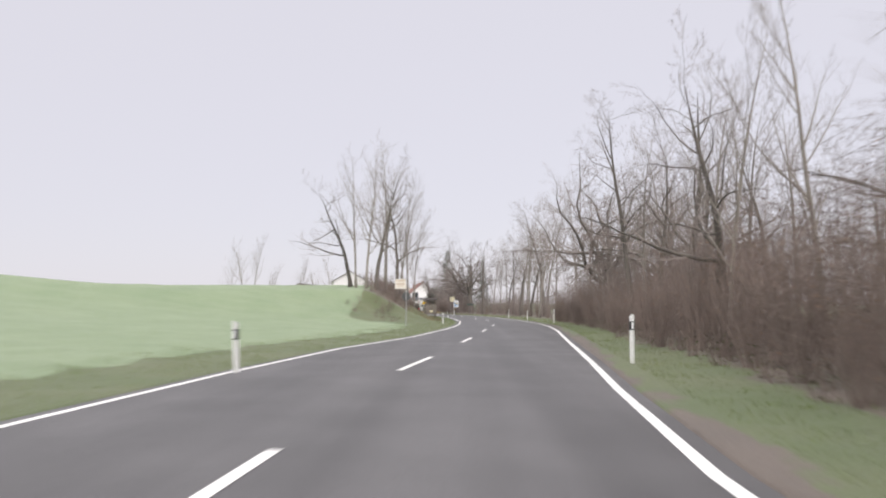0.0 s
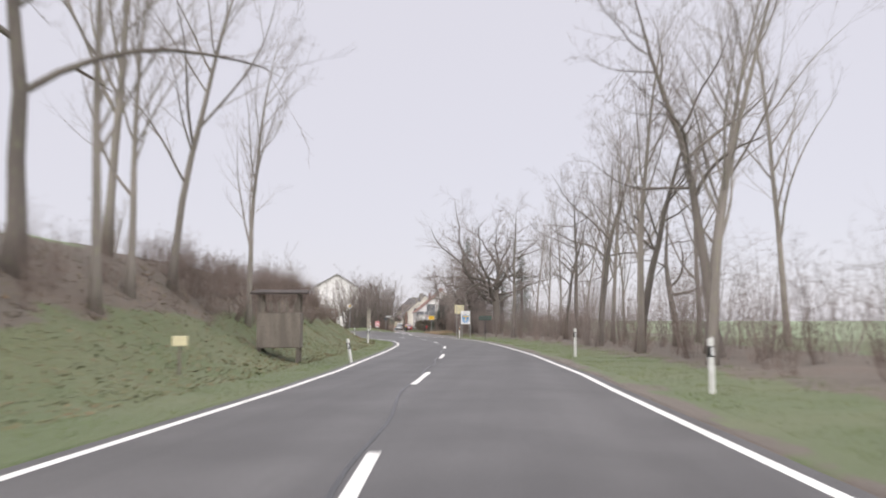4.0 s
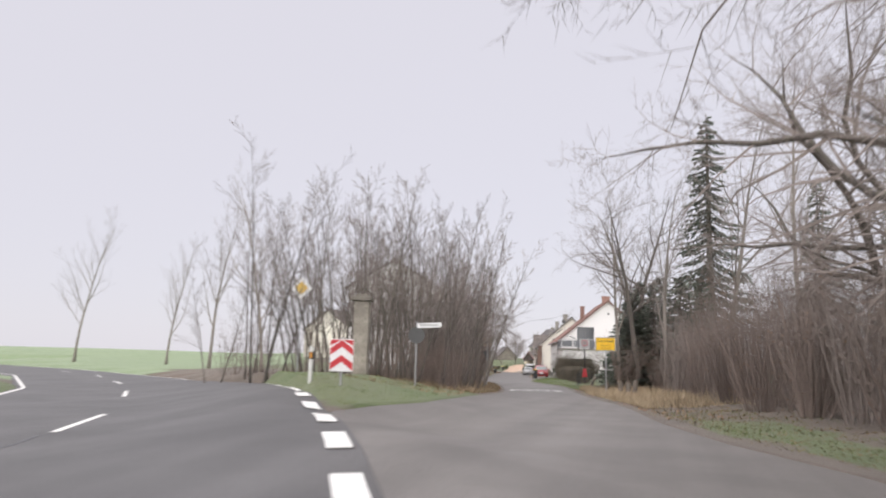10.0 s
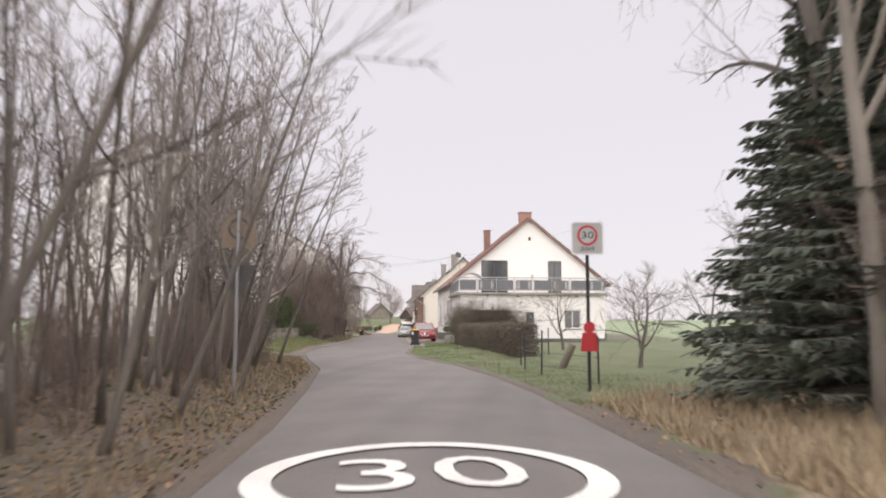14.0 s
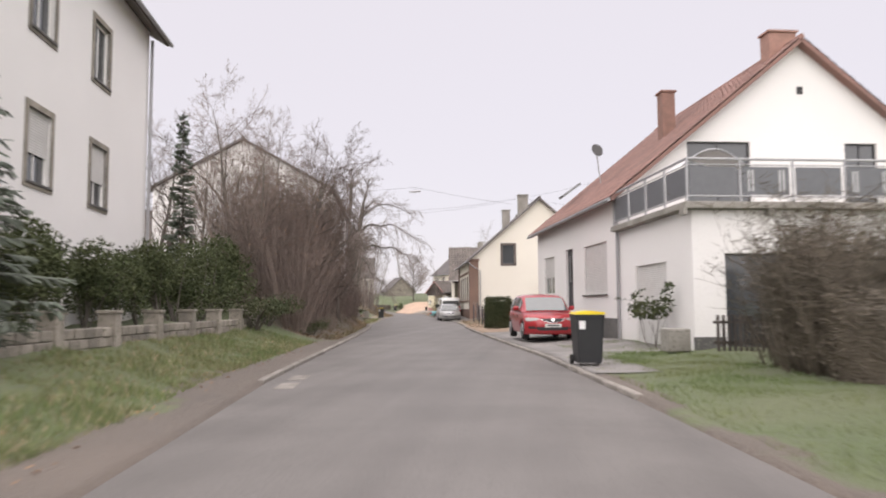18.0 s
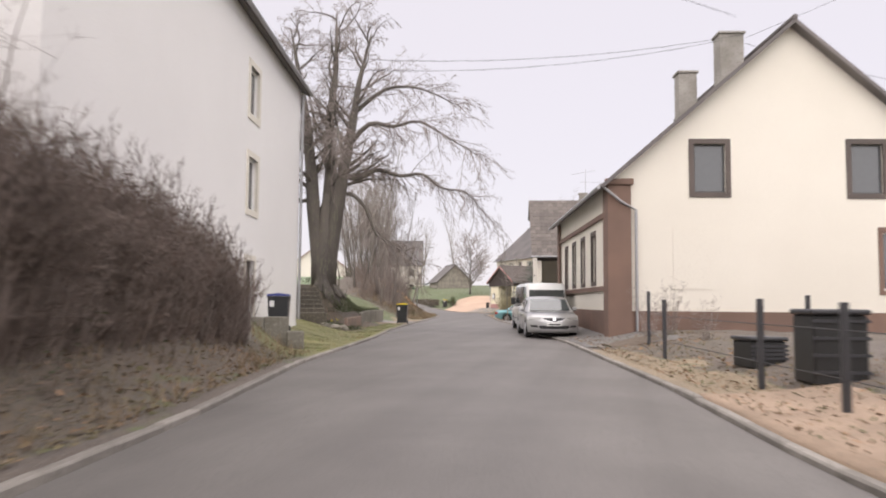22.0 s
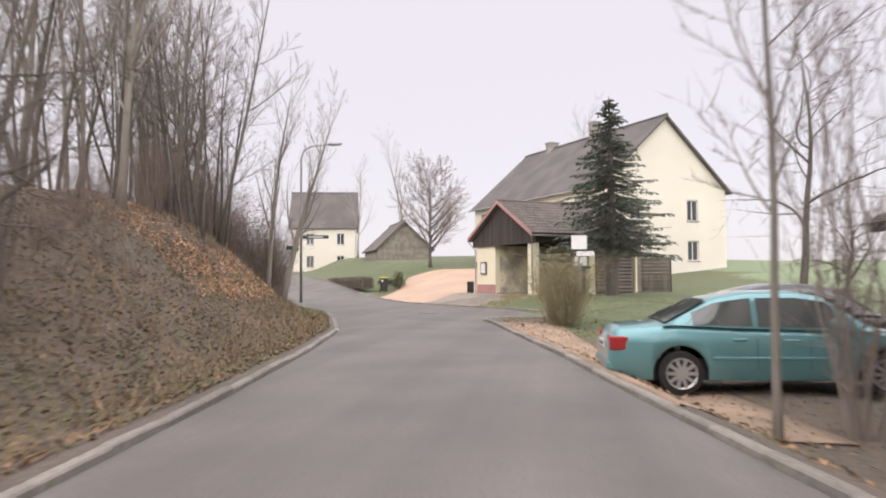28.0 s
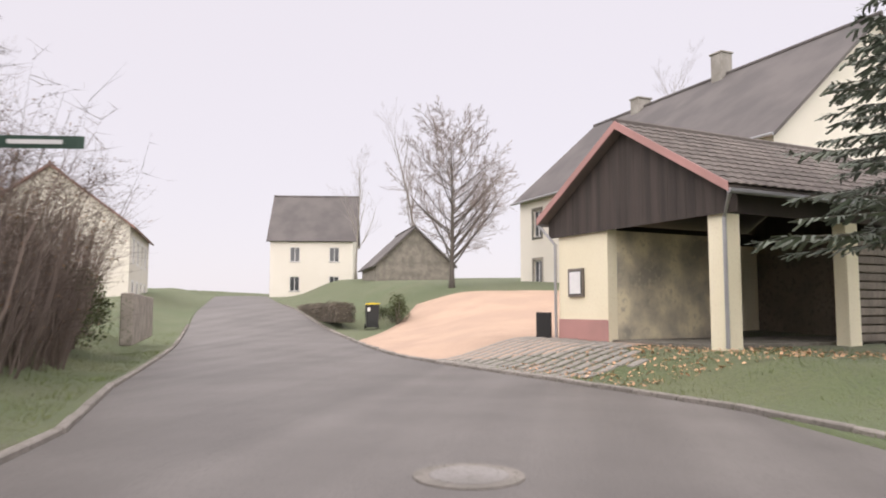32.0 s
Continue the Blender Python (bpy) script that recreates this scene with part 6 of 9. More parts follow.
for a, r in ((-0.24, 0.07), (-0.14, 0.08), (-0.03, 0.085), (0.09, 0.08), (0.2, 0.08), (0.27, 0.06)):
    disc(mb, r, -0.021, -0.016, 2.06 + 0.25 * r, 9)
    for i in range(len(mb.v) - 18, len(mb.v)):
        mb.v[i] = (mb.v[i][0] + a, mb.v[i][1], mb.v[i][2])
part("golden_tree", mb, M["gold"], t)
for z, w in ((1.7, 0.34), (1.62, 0.3), (1.54, 0.22)):
    part("wave", MB().grid([[(-w + 2 * w * j / 16, -0.022, z + dz + 0.012 * math.sin(j * 1.2)) for j in range(17)] for dz in (0.0, 0.03)]), M["sign_white"], t)
for z, w in ((2.6, 0.27), (2.52, 0.27), (2.42, 0.36)):
    part("lettering_bar", MB().box(-w, -0.017, z - 0.018, w, -0.013, z + 0.018), M["sign_grey"], t)
text_part("lettering", "DÖRRENBACH", 0.12, M["signback"], t, pose(0, -0.016, 2.3, 90, 0, 0), 0.78)
part("lettering_bar", MB().box(-0.4, -0.017, 1.34, 0.4, -0.013, 1.36), M["sign_grey"], t)
# back of a yellow direction sign
t = thing("direction_sign", "pale yellow back of a braced direction board", "sign", pose(0.72, 149.4, 0.05, 0, 0, 14))
part("board", MB().box(-0.5, 0.0, 2.5, 0.5, 0.04, 3.45), M["sign_pale"], t, bev=0.01)
for z in (2.56, 2.98, 3.39):
    part("rail", MB().box(-0.5, -0.05, z - 0.025, 0.5, -0.002, z + 0.025), M["sign_pale"], t)
for s in (-1, 1):
    part("brace", MB().tube([(-0.4 * s, -0.03, 2.56), (0.4 * s, -0.03, 3.39)], [0.015, 0.015], 6), M["steel"], t)
    part("post", MB().tube([(0.3 * s, -0.08, -0.3), (0.3 * s, -0.08, 3.42)], [0.03, 0.03], 10), M["steel"], t)


def board_sign(x, y, rot):
    """The red and white chevron board of the junction island."""
    t = thing("chevron_board", "red and white chevron board on a short post", "road sign", pose(x, y, 0.43, 0, 0, rot))
    part("post", MB().tube([(0, 0.03, -0.2), (0, 0.03, 1.52)], [0.03, 0.03], 10), M["steel"], t)
    part("board", plate_poly(MB(), rounded(0.62, 0.84, 0.04, 0, 1.05), -0.012, 0.012), M["sign_white"], t)
    for base in (0.66, 1.05):
        lo, hi = base, base + 0.2
        poly = [(-0.3, lo), (0, lo + 0.22), (0.3, lo), (0.3, hi - 0.02), (0, hi + 0.2), (-0.3, hi - 0.02)]
        for side in (0, 1):
            q = [poly[0], poly[1], poly[4], poly[5]] if side == 0 else [poly[1], poly[2], poly[3], poly[4]]
            part("red_stripe", plate_poly(MB(), [(a, max(0.64, min(1.46, b))) for a, b in q], -0.018, -0.0125), M["sign_red"], t)
    for s in (-1, 1):
        part("red_stripe", plate_poly(MB(), [(0.3 * s, 1.45), (0.02 * s, 1.45), (0.3 * s, 1.3)][::s], -0.018, -0.0125), M["sign_red"], t)


board_sign(-12.72, 173.1, 14)
# priority diamond
t = thing("priority_sign", "yellow and white diamond priority sign", "road sign", pose(-18.85, 182.5, gz(-18.85, 182.5), 0, 0, 16))
part("post", post(3.7), M["steel"], t)
part("plate", plate_poly(MB(), [(0, 3.96), (-0.46, 3.5), (0, 3.04), (0.46, 3.5)], -0.05, -0.035), M["sign_white"], t)
part("yellow_field", plate_poly(MB(), [(0, 3.78), (-0.28, 3.5), (0, 3.22), (0.28, 3.5)], -0.056, -0.051), M["gold"], t)
# white finger sign with a dark round sign below
t = thing("finger_sign", "white finger sign above a round sign back on a thin post", "road sign", pose(-12.45, 178.5, 0.36, 0, 0, 10))
part("post", post(2.35), M["steel"], t)
part("finger", plate_poly(MB(), [(0.02, 2.13), (0.8, 2.18), (0.86, 2.26), (0.8, 2.34), (0.02, 2.29)], -0.05, -0.03), M["sign_white"], t)
part("lettering_bar", MB().box(0.1, -0.056, 2.21, 0.72, -0.051, 2.27), M["sign_grey"], t)
part("round_plate", disc(MB(), 0.28, -0.04, -0.02, 1.9), M["signback"], t)
# stone gate pillar in the copse
t = thing("stone_pillar", "tall square sandstone gate pillar with a cap", "pillar", pose(-15.6, 181.3, gz(-15.6, 181.3), 0, 0, 14))
part("shaft", MB().box(-0.28, -0.28, -0.3, 0.28, 0.28, 2.85), M["stone"], t, bev=0.02)
part("cap", MB().box(-0.38, -0.38, 2.852, 0.38, 0.38, 3.02).box(-0.22, -0.22, 3.022, 0.22, 0.22, 3.12), M["stone"], t, bev=0.015)


def yield_back(x, y, rot, z):
    t = thing("yield_sign", "triangular give-way sign seen from behind", "road sign", pose(x, y, z, 0, 0, rot))
    part("post", post(3.15), M["steel"], t)
    upper = part("square_plate", plate_poly(MB(), rounded(0.58, 0.6, 0.04, 0, 2.8), 0.03, 0.05), M["sign_tan"], t, "tan square sign back above the triangle")
    part("pressed_ring", disc(MB(), 0.19, 0.018, 0.0295, 2.84, 24, 0.15), M["signback"], upper)
    part("plate", plate_poly(MB(), [(-0.32, 2.2), (0.32, 2.2), (0.04, 1.65), (-0.04, 1.65)][::-1], 0.03, 0.05), M["signback"], t)


yield_back(-15.7, 203.3, 10, 0.12)
# place-name sign
t = thing("place_name_sign", "yellow place-name board with black writing in a steel frame", "road sign", pose(-7.4, 194.75, 0.06, 0, 0, -10))
for sx in (0.0,):
    part("post", MB().tube([(sx, 0.04, -0.3), (sx, 0.04, 2.9)], [0.03, 0.03], 10), M["steel"], t)
part("board", MB().box(-0.5, -0.012, 2.24, 0.5, 0.01, 2.89), M["sign_yellow"], t)
mb = MB()
for a in ((-0.53, 2.21, -0.5, 2.92), (0.5, 2.21, 0.53, 2.92), (-0.5, 2.21, 0.5, 2.24), (-0.5, 2.89, 0.5, 2.92)):
    mb.box(a[0], -0.02, a[1], a[2], 0.02, a[3])
part("rim", mb, M["steel"], t)
mb = MB()
for a in ((-0.485, 2.26, -0.475, 2.87), (0.475, 2.26, 0.485, 2.87), (-0.475, 2.26, 0.475, 2.27), (-0.475, 2.86, 0.475, 2.87)):
    mb.box(a[0], -0.016, a[1], a[2], -0.0125, a[3])
part("border", mb, M["black"], t)
text_part("lettering", "Dörrenbach", 0.2, M["black"], t, pose(0, -0.016, 2.72, 90, 0, 0), 0.86)
text_part("lettering", "Kreisstadt", 0.11, M["black"], t, pose(0.02, -0.016, 2.5, 90, 0, 0), 0.52)
text_part("lettering", "St. Wendel", 0.11, M["black"], t, pose(0.02, -0.016, 2.36, 90, 0, 0), 0.52)
# zone sign with a cut-out figure lower on the post
t = thing("zone_sign", "square grey 30 zone sign in a white rim on a post", "road sign", pose(-9.53, 205.7, 0.06, 0, 0, 6))
part("post", post(2.7, 0.035), M["trim"], t, "dark grey post")
part("plate", plate_poly(MB(), rounded(0.6, 0.62, 0.05, 0, 2.92), -0.07, -0.05), M["sign_grey"], t)
part("rim", MB().grid([[(x, y2, z) for x, z in rounded(w2, w2 + 0.02, 0.06, 0, 2.92) + [rounded(w2, w2 + 0.02, 0.06, 0, 2.92)[0]]] for w2, y2 in ((0.575, -0.072), (0.575, -0.08), (0.63, -0.08), (0.63, -0.045))]), M["sign_white"], t)
part("red_ring", disc(MB(), 0.2, -0.077, -0.0705, 2.98, 28, 0.155), M["sign_red"], t)
text_part("digits", "30", 0.2, M["black"], t, pose(0, -0.073, 2.98, 90, 0, 0), 0.23)
text_part("lettering", "ZONE", 0.1, M["black"], t, pose(0, -0.073, 2.71, 90, 0, 0), 0.28)
fig = MB()
plate_poly(fig, [(-0.17, 0.78), (0.17, 0.78), (0.13, 1.14), (-0.13, 1.14)], -0.06, -0.045)
plate_poly(fig, rounded(0.22, 0.22, 0.1, 0, 1.24), -0.06, -0.045)
solo("cutout_figure", fig, M["sign_red"], "plain red painted board figure fixed to the sign post", "figure board", m=pose(-9.53, 205.66, 0.0, 0, 0, 6))
# stumps and a cut log pile beside the lane
for x, y, s, lx in ((-6.5, 192.7, 0.72, -0.1), (-6.2, 193.0, 0.66, -0.02), (-5.95, 192.8, 0.7, 0.16), (-6.2, 192.4, 0.6, 0.1), (-7.6, 197.6, 0.6, 0.1)):
    t = thing("tree_stump", "cut tree stump with a pale sawn top", "tree stump", pose(x, y, gz(x, y), 0, 0, 40 * s), "stumps")
    part("wood", MB().tube([(0, 0, -0.2), (lx * 0.5, 0, 0.4 * s), (lx, 0.03, 1.0 * s)], [0.22 * s, 0.17 * s, 0.16 * s], 11), M["wood_grey"], t)
    part("cut", MB().tube([(lx, 0.03, 1.0 * s + 0.001), (lx, 0.03, 1.0 * s + 0.012)], [0.155 * s, 0.15 * s], 11), M["wood_cut"], t)
# leaning garden post and wire fence
t = thing("leaning_post", "thick leaning weathered wooden post", "post", pose(-9.8, 213.2, 0.0, 8, 24, 0))
part("wood", MB().tube([(0, 0, -0.2), (0.01, 0, 0.85)], [0.13, 0.11], 9), M["wood_grey"], t)


def wire_fence(pts, h, label, r=0.04, wires=3, material="wood_grey", gap=None):
    t = thing("fence", label, "fence")
    zs = [gz(x, y) for x, y in pts]
    for (x, y), z in zip(pts, zs):
        part("post", MB().tube([(x, y, z - 0.25), (x + random.uniform(-0.04, 0.04), y, z + h * random.uniform(0.93, 1.05))], [r, r * 0.9], 8), M[material], t)
    for k in range(wires):
        f = (k + 0.7) / wires * 0.92
        part("wire", MB().tube([(x, y, z + h * f) for (x, y), z in zip(pts, zs)], [0.006] * len(pts), 4), M["steel_dark"], t)
    return t


wire_fence([(-9.2, 207.5), (-10.4, 210.6), (-10.85, 213.4), (-11.0, 215.7), (-10.0, 221.0)], 1.1, "thin steel garden fence with wire", 0.025, 3, "steel_dark")
wire_fence([(-47.5, 301.5), (-45.0, 302.9), (-42.05, 305.6), (-40.7, 310.4), (-41.9, 313.0)], 1.1, "weathered field fence posts with wire", 0.07, 2)
wire_fence([(-41.0, 304.3), (-38.6, 307.0), (-39.0, 309.6)], 1.0, "thin iron stakes along the field edge", 0.018, 1, "steel_dark")
# weather cock on a pole
t = thing("weathercock_pole", "thin pole with a small weathercock in the garden", "pole", pose(-43.5, 301.9, gz(-43.5, 301.9)))
part("pole", post(2.0, 0.03), M["wood_grey"], t)
part("cock", plate_poly(MB(), [(-0.16, 2.02), (0.0, 1.98), (0.12, 2.04), (0.17, 2.16), (0.11, 2.12), (0.03, 2.1), (-0.06, 2.12), (-0.1, 2.2), (-0.17, 2.14)], -0.01, 0.01), M["steel_dark"], t)


def street_lamp(x, y, rot, h, arm, z=None, label="grey steel street lamp with a curved arm"):
    t = thing("street_lamp", label, "street lamp", pose(x, y, gz(x, y) if z is None else z, 0, 0, rot))
    pts = [(0, 0, -0.3), (0, 0, h * 0.55), (0, 0, h - 0.5), (0.12, 0, h - 0.15), (0.4, 0, h + 0.02), (arm, 0, h + 0.12)]
    part("pole", MB().tube(pts, [0.06, 0.045, 0.04, 0.038, 0.035, 0.03], 10), M["steel"], t, smooth=True)
    part("lamp_head", MB().obox(pose(arm + 0.25, 0, h + 0.14, 0, -4, 0), 0.6, 0.2, 0.09), M["steel"], t, bev=0.03)
    part("lamp_glass", MB().obox(pose(arm + 0.27, 0, h + 0.085, 0, -4, 0), 0.42, 0.15, 0.03), M["lamp_clear"], t, bev=0.008)
    return t


lamp = street_lamp(-44.95, 336.9, 14, 6.2, 1.15, 0.7)
part("street_name", MB().box(0.07, -0.03, 2.36, 1.05, -0.005, 2.5).prism([(1.05, -0.03), (1.13, -0.018), (1.05, -0.005)], 2.36, 2.5), M["sign_green"], lamp, "green street name finger")
part("name_bar", MB().box(0.3, -0.036, 2.405, 0.9, -0.031, 2.455), M["sign_white"], lamp)
part("blue_plate", MB().obox(pose(-0.35, -0.02, 1.95, 0, 12, 0), 0.5, 0.02, 0.16), M["sign_green"], lamp, "small pale hiking sign")
t = thing("wire_lamp", "grey street lamp hung on a wire over the lane", "street lamp", pose(-28.5, 277.2, 9.72, 0, 0, 100))
part("lamp_head", MB().obox(pose(0, 0, 0, -4, 0, 0), 0.22, 0.85, 0.11), M["steel"], t, bev=0.03)
part("lamp_glass", MB().obox(pose(0, 0, -0.065, -4, 0, 0), 0.16, 0.55, 0.03), M["lamp_clear"], t, bev=0.008)
part("hanger", MB().tube([(0, 0, 0.05), (0, 0, 0.3)], [0.015, 0.015], 6), M["steel"], t)
part("span_wire", MB().tube([(2.76, 6.3, 0.25), (0, 0, 0.3), (2.1, -3.85, -0.12), (4.33, -7.67, -0.32)], [0.008] * 4, 5), M["black"], t)
# info plates on a post before the spruce
t = thing("info_sign", "white notice plate and green plate on a thin post", "sign", pose(-33.4, 341.5, 0.2, 0, 0, 8))
part("post", post(2.1, 0.022), M["steel"], t)
part("plate", MB().box(-0.27, -0.04, 1.72, 0.27, -0.02, 2.1), M["sign_white"], t)
for z, w in ((2.03, 0.2), (1.96, 0.16), (1.86, 0.21), (1.79, 0.18)):
    part("lettering_bar", MB().box(-w, -0.046, z - 0.015, w, -0.041, z + 0.015), M["sign_grey"], t)
part("green_plate", MB().box(0.02, -0.04, 1.56, 0.46, -0.02, 1.69), M["sign_green"], t)
t = thing("info_sign", "two white plates on a post behind the shrub", "sign", pose(-33.7, 333.0, 0.15, 0, 0, 8))
part("post", post(2.65, 0.025), M["steel"], t)
part("plate", MB().box(-0.26, -0.04, 2.15, 0.26, -0.02, 2.62), M["sign_white"], t)
part("plate", MB().box(-0.1, -0.04, 1.92, 0.5, -0.02, 2.08), M["sign_white"], t)
# overhead wires between the houses
t = thing("overhead_wires", "thin overhead wires crossing above the lane", "wires")
for a0, b0 in (((-35.0, 283.0, 9.2), (-20.5, 288.6, 10.9)), ((-35.0, 283.6, 9.0), (-21.2, 288.5, 10.7)), ((-20.4, 288.7, 10.8), (-4.0, 262.0, 11.5)), ((-20.4, 288.7, 10.6), (-5.0, 300.0, 11.0))):
    part("wire", MB().tube([tuple(p + (q - p) * f - (0.5 * 4 * f * (1 - f) if i == 2 else 0) for i, (p, q) in enumerate(zip(a0, b0))) for f in [k / 10 for k in range(11)]], [0.008] * 11, 4), M["black"], t)

# ---- buildings ----


def wall_mesh(mb, m, length, top, thick, openings, z0=-0.4):
    """A wall in the plane local x-z, its outer face at y=0, thickness to +y. top: keys (x, z). openings: (x0, x1, z0, z1)."""
    cuts = sorted({round(c, 4) for c in (0.0, length, *[v for o in openings for v in o[:2]], *[k[0] for k in top]) if -1e-6 <= c <= length + 1e-6})
    levels = sorted({round(v, 4) for o in openings for v in o[2:]} | {z0})
    seen, cells = {}, []

    def vert(x, z, y):
        key = (round(x, 4), round(z, 4), y)
        if key not in seen:
            seen[key] = len(mb.v)
            mb.v.append((m @ Vector((x, y, z)))[:])
        return seen[key]

    def solid(x, z):
        return not any(o[0] < x < o[1] and o[2] < z < o[3] for o in openings)

    for a0, b0 in zip(cuts, cuts[1:]):
        ta, tb = lerp_keys(top, a0)[0], lerp_keys(top, b0)[0]
        zs = [z for z in levels if z < min(ta, tb) - 1e-3]
        pairs = [(z, z) for z in zs] + [(ta, tb)]
        for (la, lb), (ha, hb) in zip(pairs, pairs[1:]):
            cells.append((a0, b0, la, lb, ha, hb, solid((a0 + b0) / 2, (la + lb + ha + hb) / 4)))
    full = {(c[0], c[2], c[4]) for c in cells if c[6]}
    for a0, b0, la, lb, ha, hb, ok in cells:
        if not ok:
            # reveals of the opening
            i, j = cuts.index(a0), cuts.index(b0)
            if i > 0 and solid((cuts[i - 1] + a0) / 2, (la + ha) / 2):
                mb.f.append((vert(a0, la, 0), vert(a0, la, thick), vert(a0, ha, thick), vert(a0, ha, 0)))
            if j < len(cuts) - 1 and solid((cuts[j + 1] + b0) / 2, (la + ha) / 2):
                mb.f.append((vert(b0, lb, thick), vert(b0, lb, 0), vert(b0, hb, 0), vert(b0, hb, thick)))
            if solid((a0 + b0) / 2, la - 1e-3) and la > z0:
                mb.f.append((vert(a0, la, 0), vert(b0, lb, 0), vert(b0, lb, thick), vert(a0, la, thick)))
            if solid((a0 + b0) / 2, ha + 1e-3):
                mb.f.append((vert(a0, ha, thick), vert(b0, hb, thick), vert(b0, hb, 0), vert(a0, ha, 0)))
            continue
        mb.f.append((vert(a0, la, 0), vert(b0, lb, 0), vert(b0, hb, 0), vert(a0, ha, 0)))
        mb.f.append((vert(a0, ha, thick), vert(b0, hb, thick), vert(b0, lb, thick), vert(a0, la, thick)))
        if (ha, hb) == (lerp_keys(top, a0)[0], lerp_keys(top, b0)[0]):
            mb.f.append((vert(a0, ha, 0), vert(b0, hb, 0), vert(b0, hb, thick), vert(a0, ha, thick)))
        if a0 == cuts[0]:
            mb.f.append((vert(a0, la, thick), vert(a0, la, 0), vert(a0, ha, 0), vert(a0, ha, thick)))
        if b0 == cuts[-1]:
            mb.f.append((vert(b0, lb, 0), vert(b0, lb, thick), vert(b0, hb, thick), vert(b0, hb, 0)))
    return mb


def window(house, m, o, frame_mat="frame_white", surround=None, sill=True, blind=0.0, door=False, bars=True, sw=0.14):
    """A window or door in an opening of the wall whose pose is m."""
    x0, x1, z0, z1 = o
    f = 0.06
    mb = MB()
    for b0 in ((x0, z0, x0 + f, z1), (x1 - f, z0, x1, z1), (x0 + f, z0, x1 - f, z0 + f), (x0 + f, z1 - f, x1 - f, z1)):
        mb.box(b0[0], 0.1, b0[1], b0[2], 0.16, b0[3])
    if bars and x1 - x0 > 0.75 and not door:
        mb.box((x0 + x1) / 2 - 0.03, 0.1, z0 + f, (x0 + x1) / 2 + 0.03, 0.16, z1 - f)
    mb.v = [(m @ Vector(v))[:] for v in mb.v]
    win = part("door" if door else "window", mb, M[frame_mat], house)

    def sub(name, g, material, label="", bev=0.0):
        g.v = [(m @ Vector(v))[:] for v in g.v]
        return part(name, g, M[material], win, label, bev)

    if door:
        sub("leaf", MB().box(x0 + f, 0.11, z0 + 0.02, x1 - f, 0.15, z1 - f), "steel_dark" if frame_mat != "frame_white" else "frame_white")
        sub("door_glass", MB().box(x0 + 0.2, 0.1, z0 + 1.0, x1 - 0.2, 0.108, z1 - 0.25), "pane")
        sub("door_handle", MB().tube([(x1 - 0.16, 0.06, z0 + 1.0), (x1 - 0.28, 0.06, z0 + 1.0)], [0.012, 0.012], 6), "chrome")
    else:
        sub("pane", MB().box(x0 + f, 0.12, z0 + f, x1 - f, 0.135, z1 - f), "pane")
    if blind:
        zb = z1 - (z1 - z0) * blind
        g = MB()
        k = max(2, int((z1 - zb) / 0.055)) * 2
        g.grid([[(x, 0.06 + 0.012 * (i % 2), zb + (z1 - zb) * i / k) for x in (x0 + 0.02, x1 - 0.02)] for i in range(k + 1)])
        g.grid([[(x, 0.09, zb + (z1 - zb) * i) for x in (x0 + 0.02, x1 - 0.02)] for i in (0, 1)])
        sub("roller_blind", g, "blind")
    if sill and not door:
        sub("sill", MB().box(x0 - 0.06, -0.07, z0 - 0.06, x1 + 0.06, 0.1, z0 - 0.003), "plinth", bev=0.008)
    if surround:
        g = MB()
        for b0 in ((x0 - sw, z0 - sw, x0, z1 + sw), (x1, z0 - sw, x1 + sw, z1 + sw), (x0, z1, x1, z1 + sw), (x0, z0 - sw, x1, z0)):
            g.box(b0[0], -0.03, b0[1], b0[2], 0.05, b0[3])
        sub("surround", g, surround)
    return win


def tile_field(parent, origin, across, down, wid, length, material, tw=0.3, tl=0.36, lift=0.03, pieces=0, name="tile"):
    """Courses of overlapping tiles on a slope."""
    o, a0, d0 = Vector(origin), Vector(across).normalized(), Vector(down).normalized()
    nrm = a0.cross(d0)
    if nrm.z < 0:
        nrm = -nrm
    cols, rows = max(1, int(wid / tw)), max(1, int(length / tl))
    tw, tl = wid / cols, length / rows
    prof = [(-0.5, 0.0), (-0.25, 0.022), (0.05, 0.03), (0.3, 0.012), (0.5, 0.0)]
    base = MB()
    r1 = [(p * tw, 0.0, h) for p, h in prof]
    r2 = [(p * tw, tl * 1.08, h + 0.022) for p, h in prof]
    base.grid([r1, r2])
    base.grid([[(x, y, z) for x, y, z in r2], [(x, y - 0.004, z - 0.022) for x, y, z in r2]])
    rot = Matrix((a0, d0, nrm)).transposed().to_4x4()
    tile = base.mesh(name, M[material]) if pieces else None
    rest = MB()
    count = 0
    for i in range(rows - 1, -1, -1):
        for j in range(cols):
            p = o + a0 * (j + 0.5) * tw + d0 * i * tl + nrm * (lift + random.uniform(-0.003, 0.003))
            mm = Matrix.Translation(p) @ rot
            if count < pieces:
                ob = new(name, tile)
                ob.parent, ob.matrix_local = parent, mm
            else:
                rest.add([(mm @ Vector(v))[:] for v in base.v], base.f)
            count += 1
    if rest.v:
        ob = part("roof_tiles", rest, M[material], parent)
        ob["kind"] = "stuff"


def roof_slab(mb, p0, p1, p2, p3, t=0.12):
    """A slab under four points given in order."""
    ps = [Vector(p) for p in (p0, p1, p2, p3)]
    n = (ps[1] - ps[0]).cross(ps[3] - ps[0]).normalized()
    if n.z < 0:
        n = -n
    return mb.add([p[:] for p in ps] + [(p - n * t)[:] for p in ps], [(0, 1, 2, 3), (7, 6, 5, 4), (0, 4, 5, 1), (1, 5, 6, 2), (2, 6, 7, 3), (3, 7, 4, 0)])


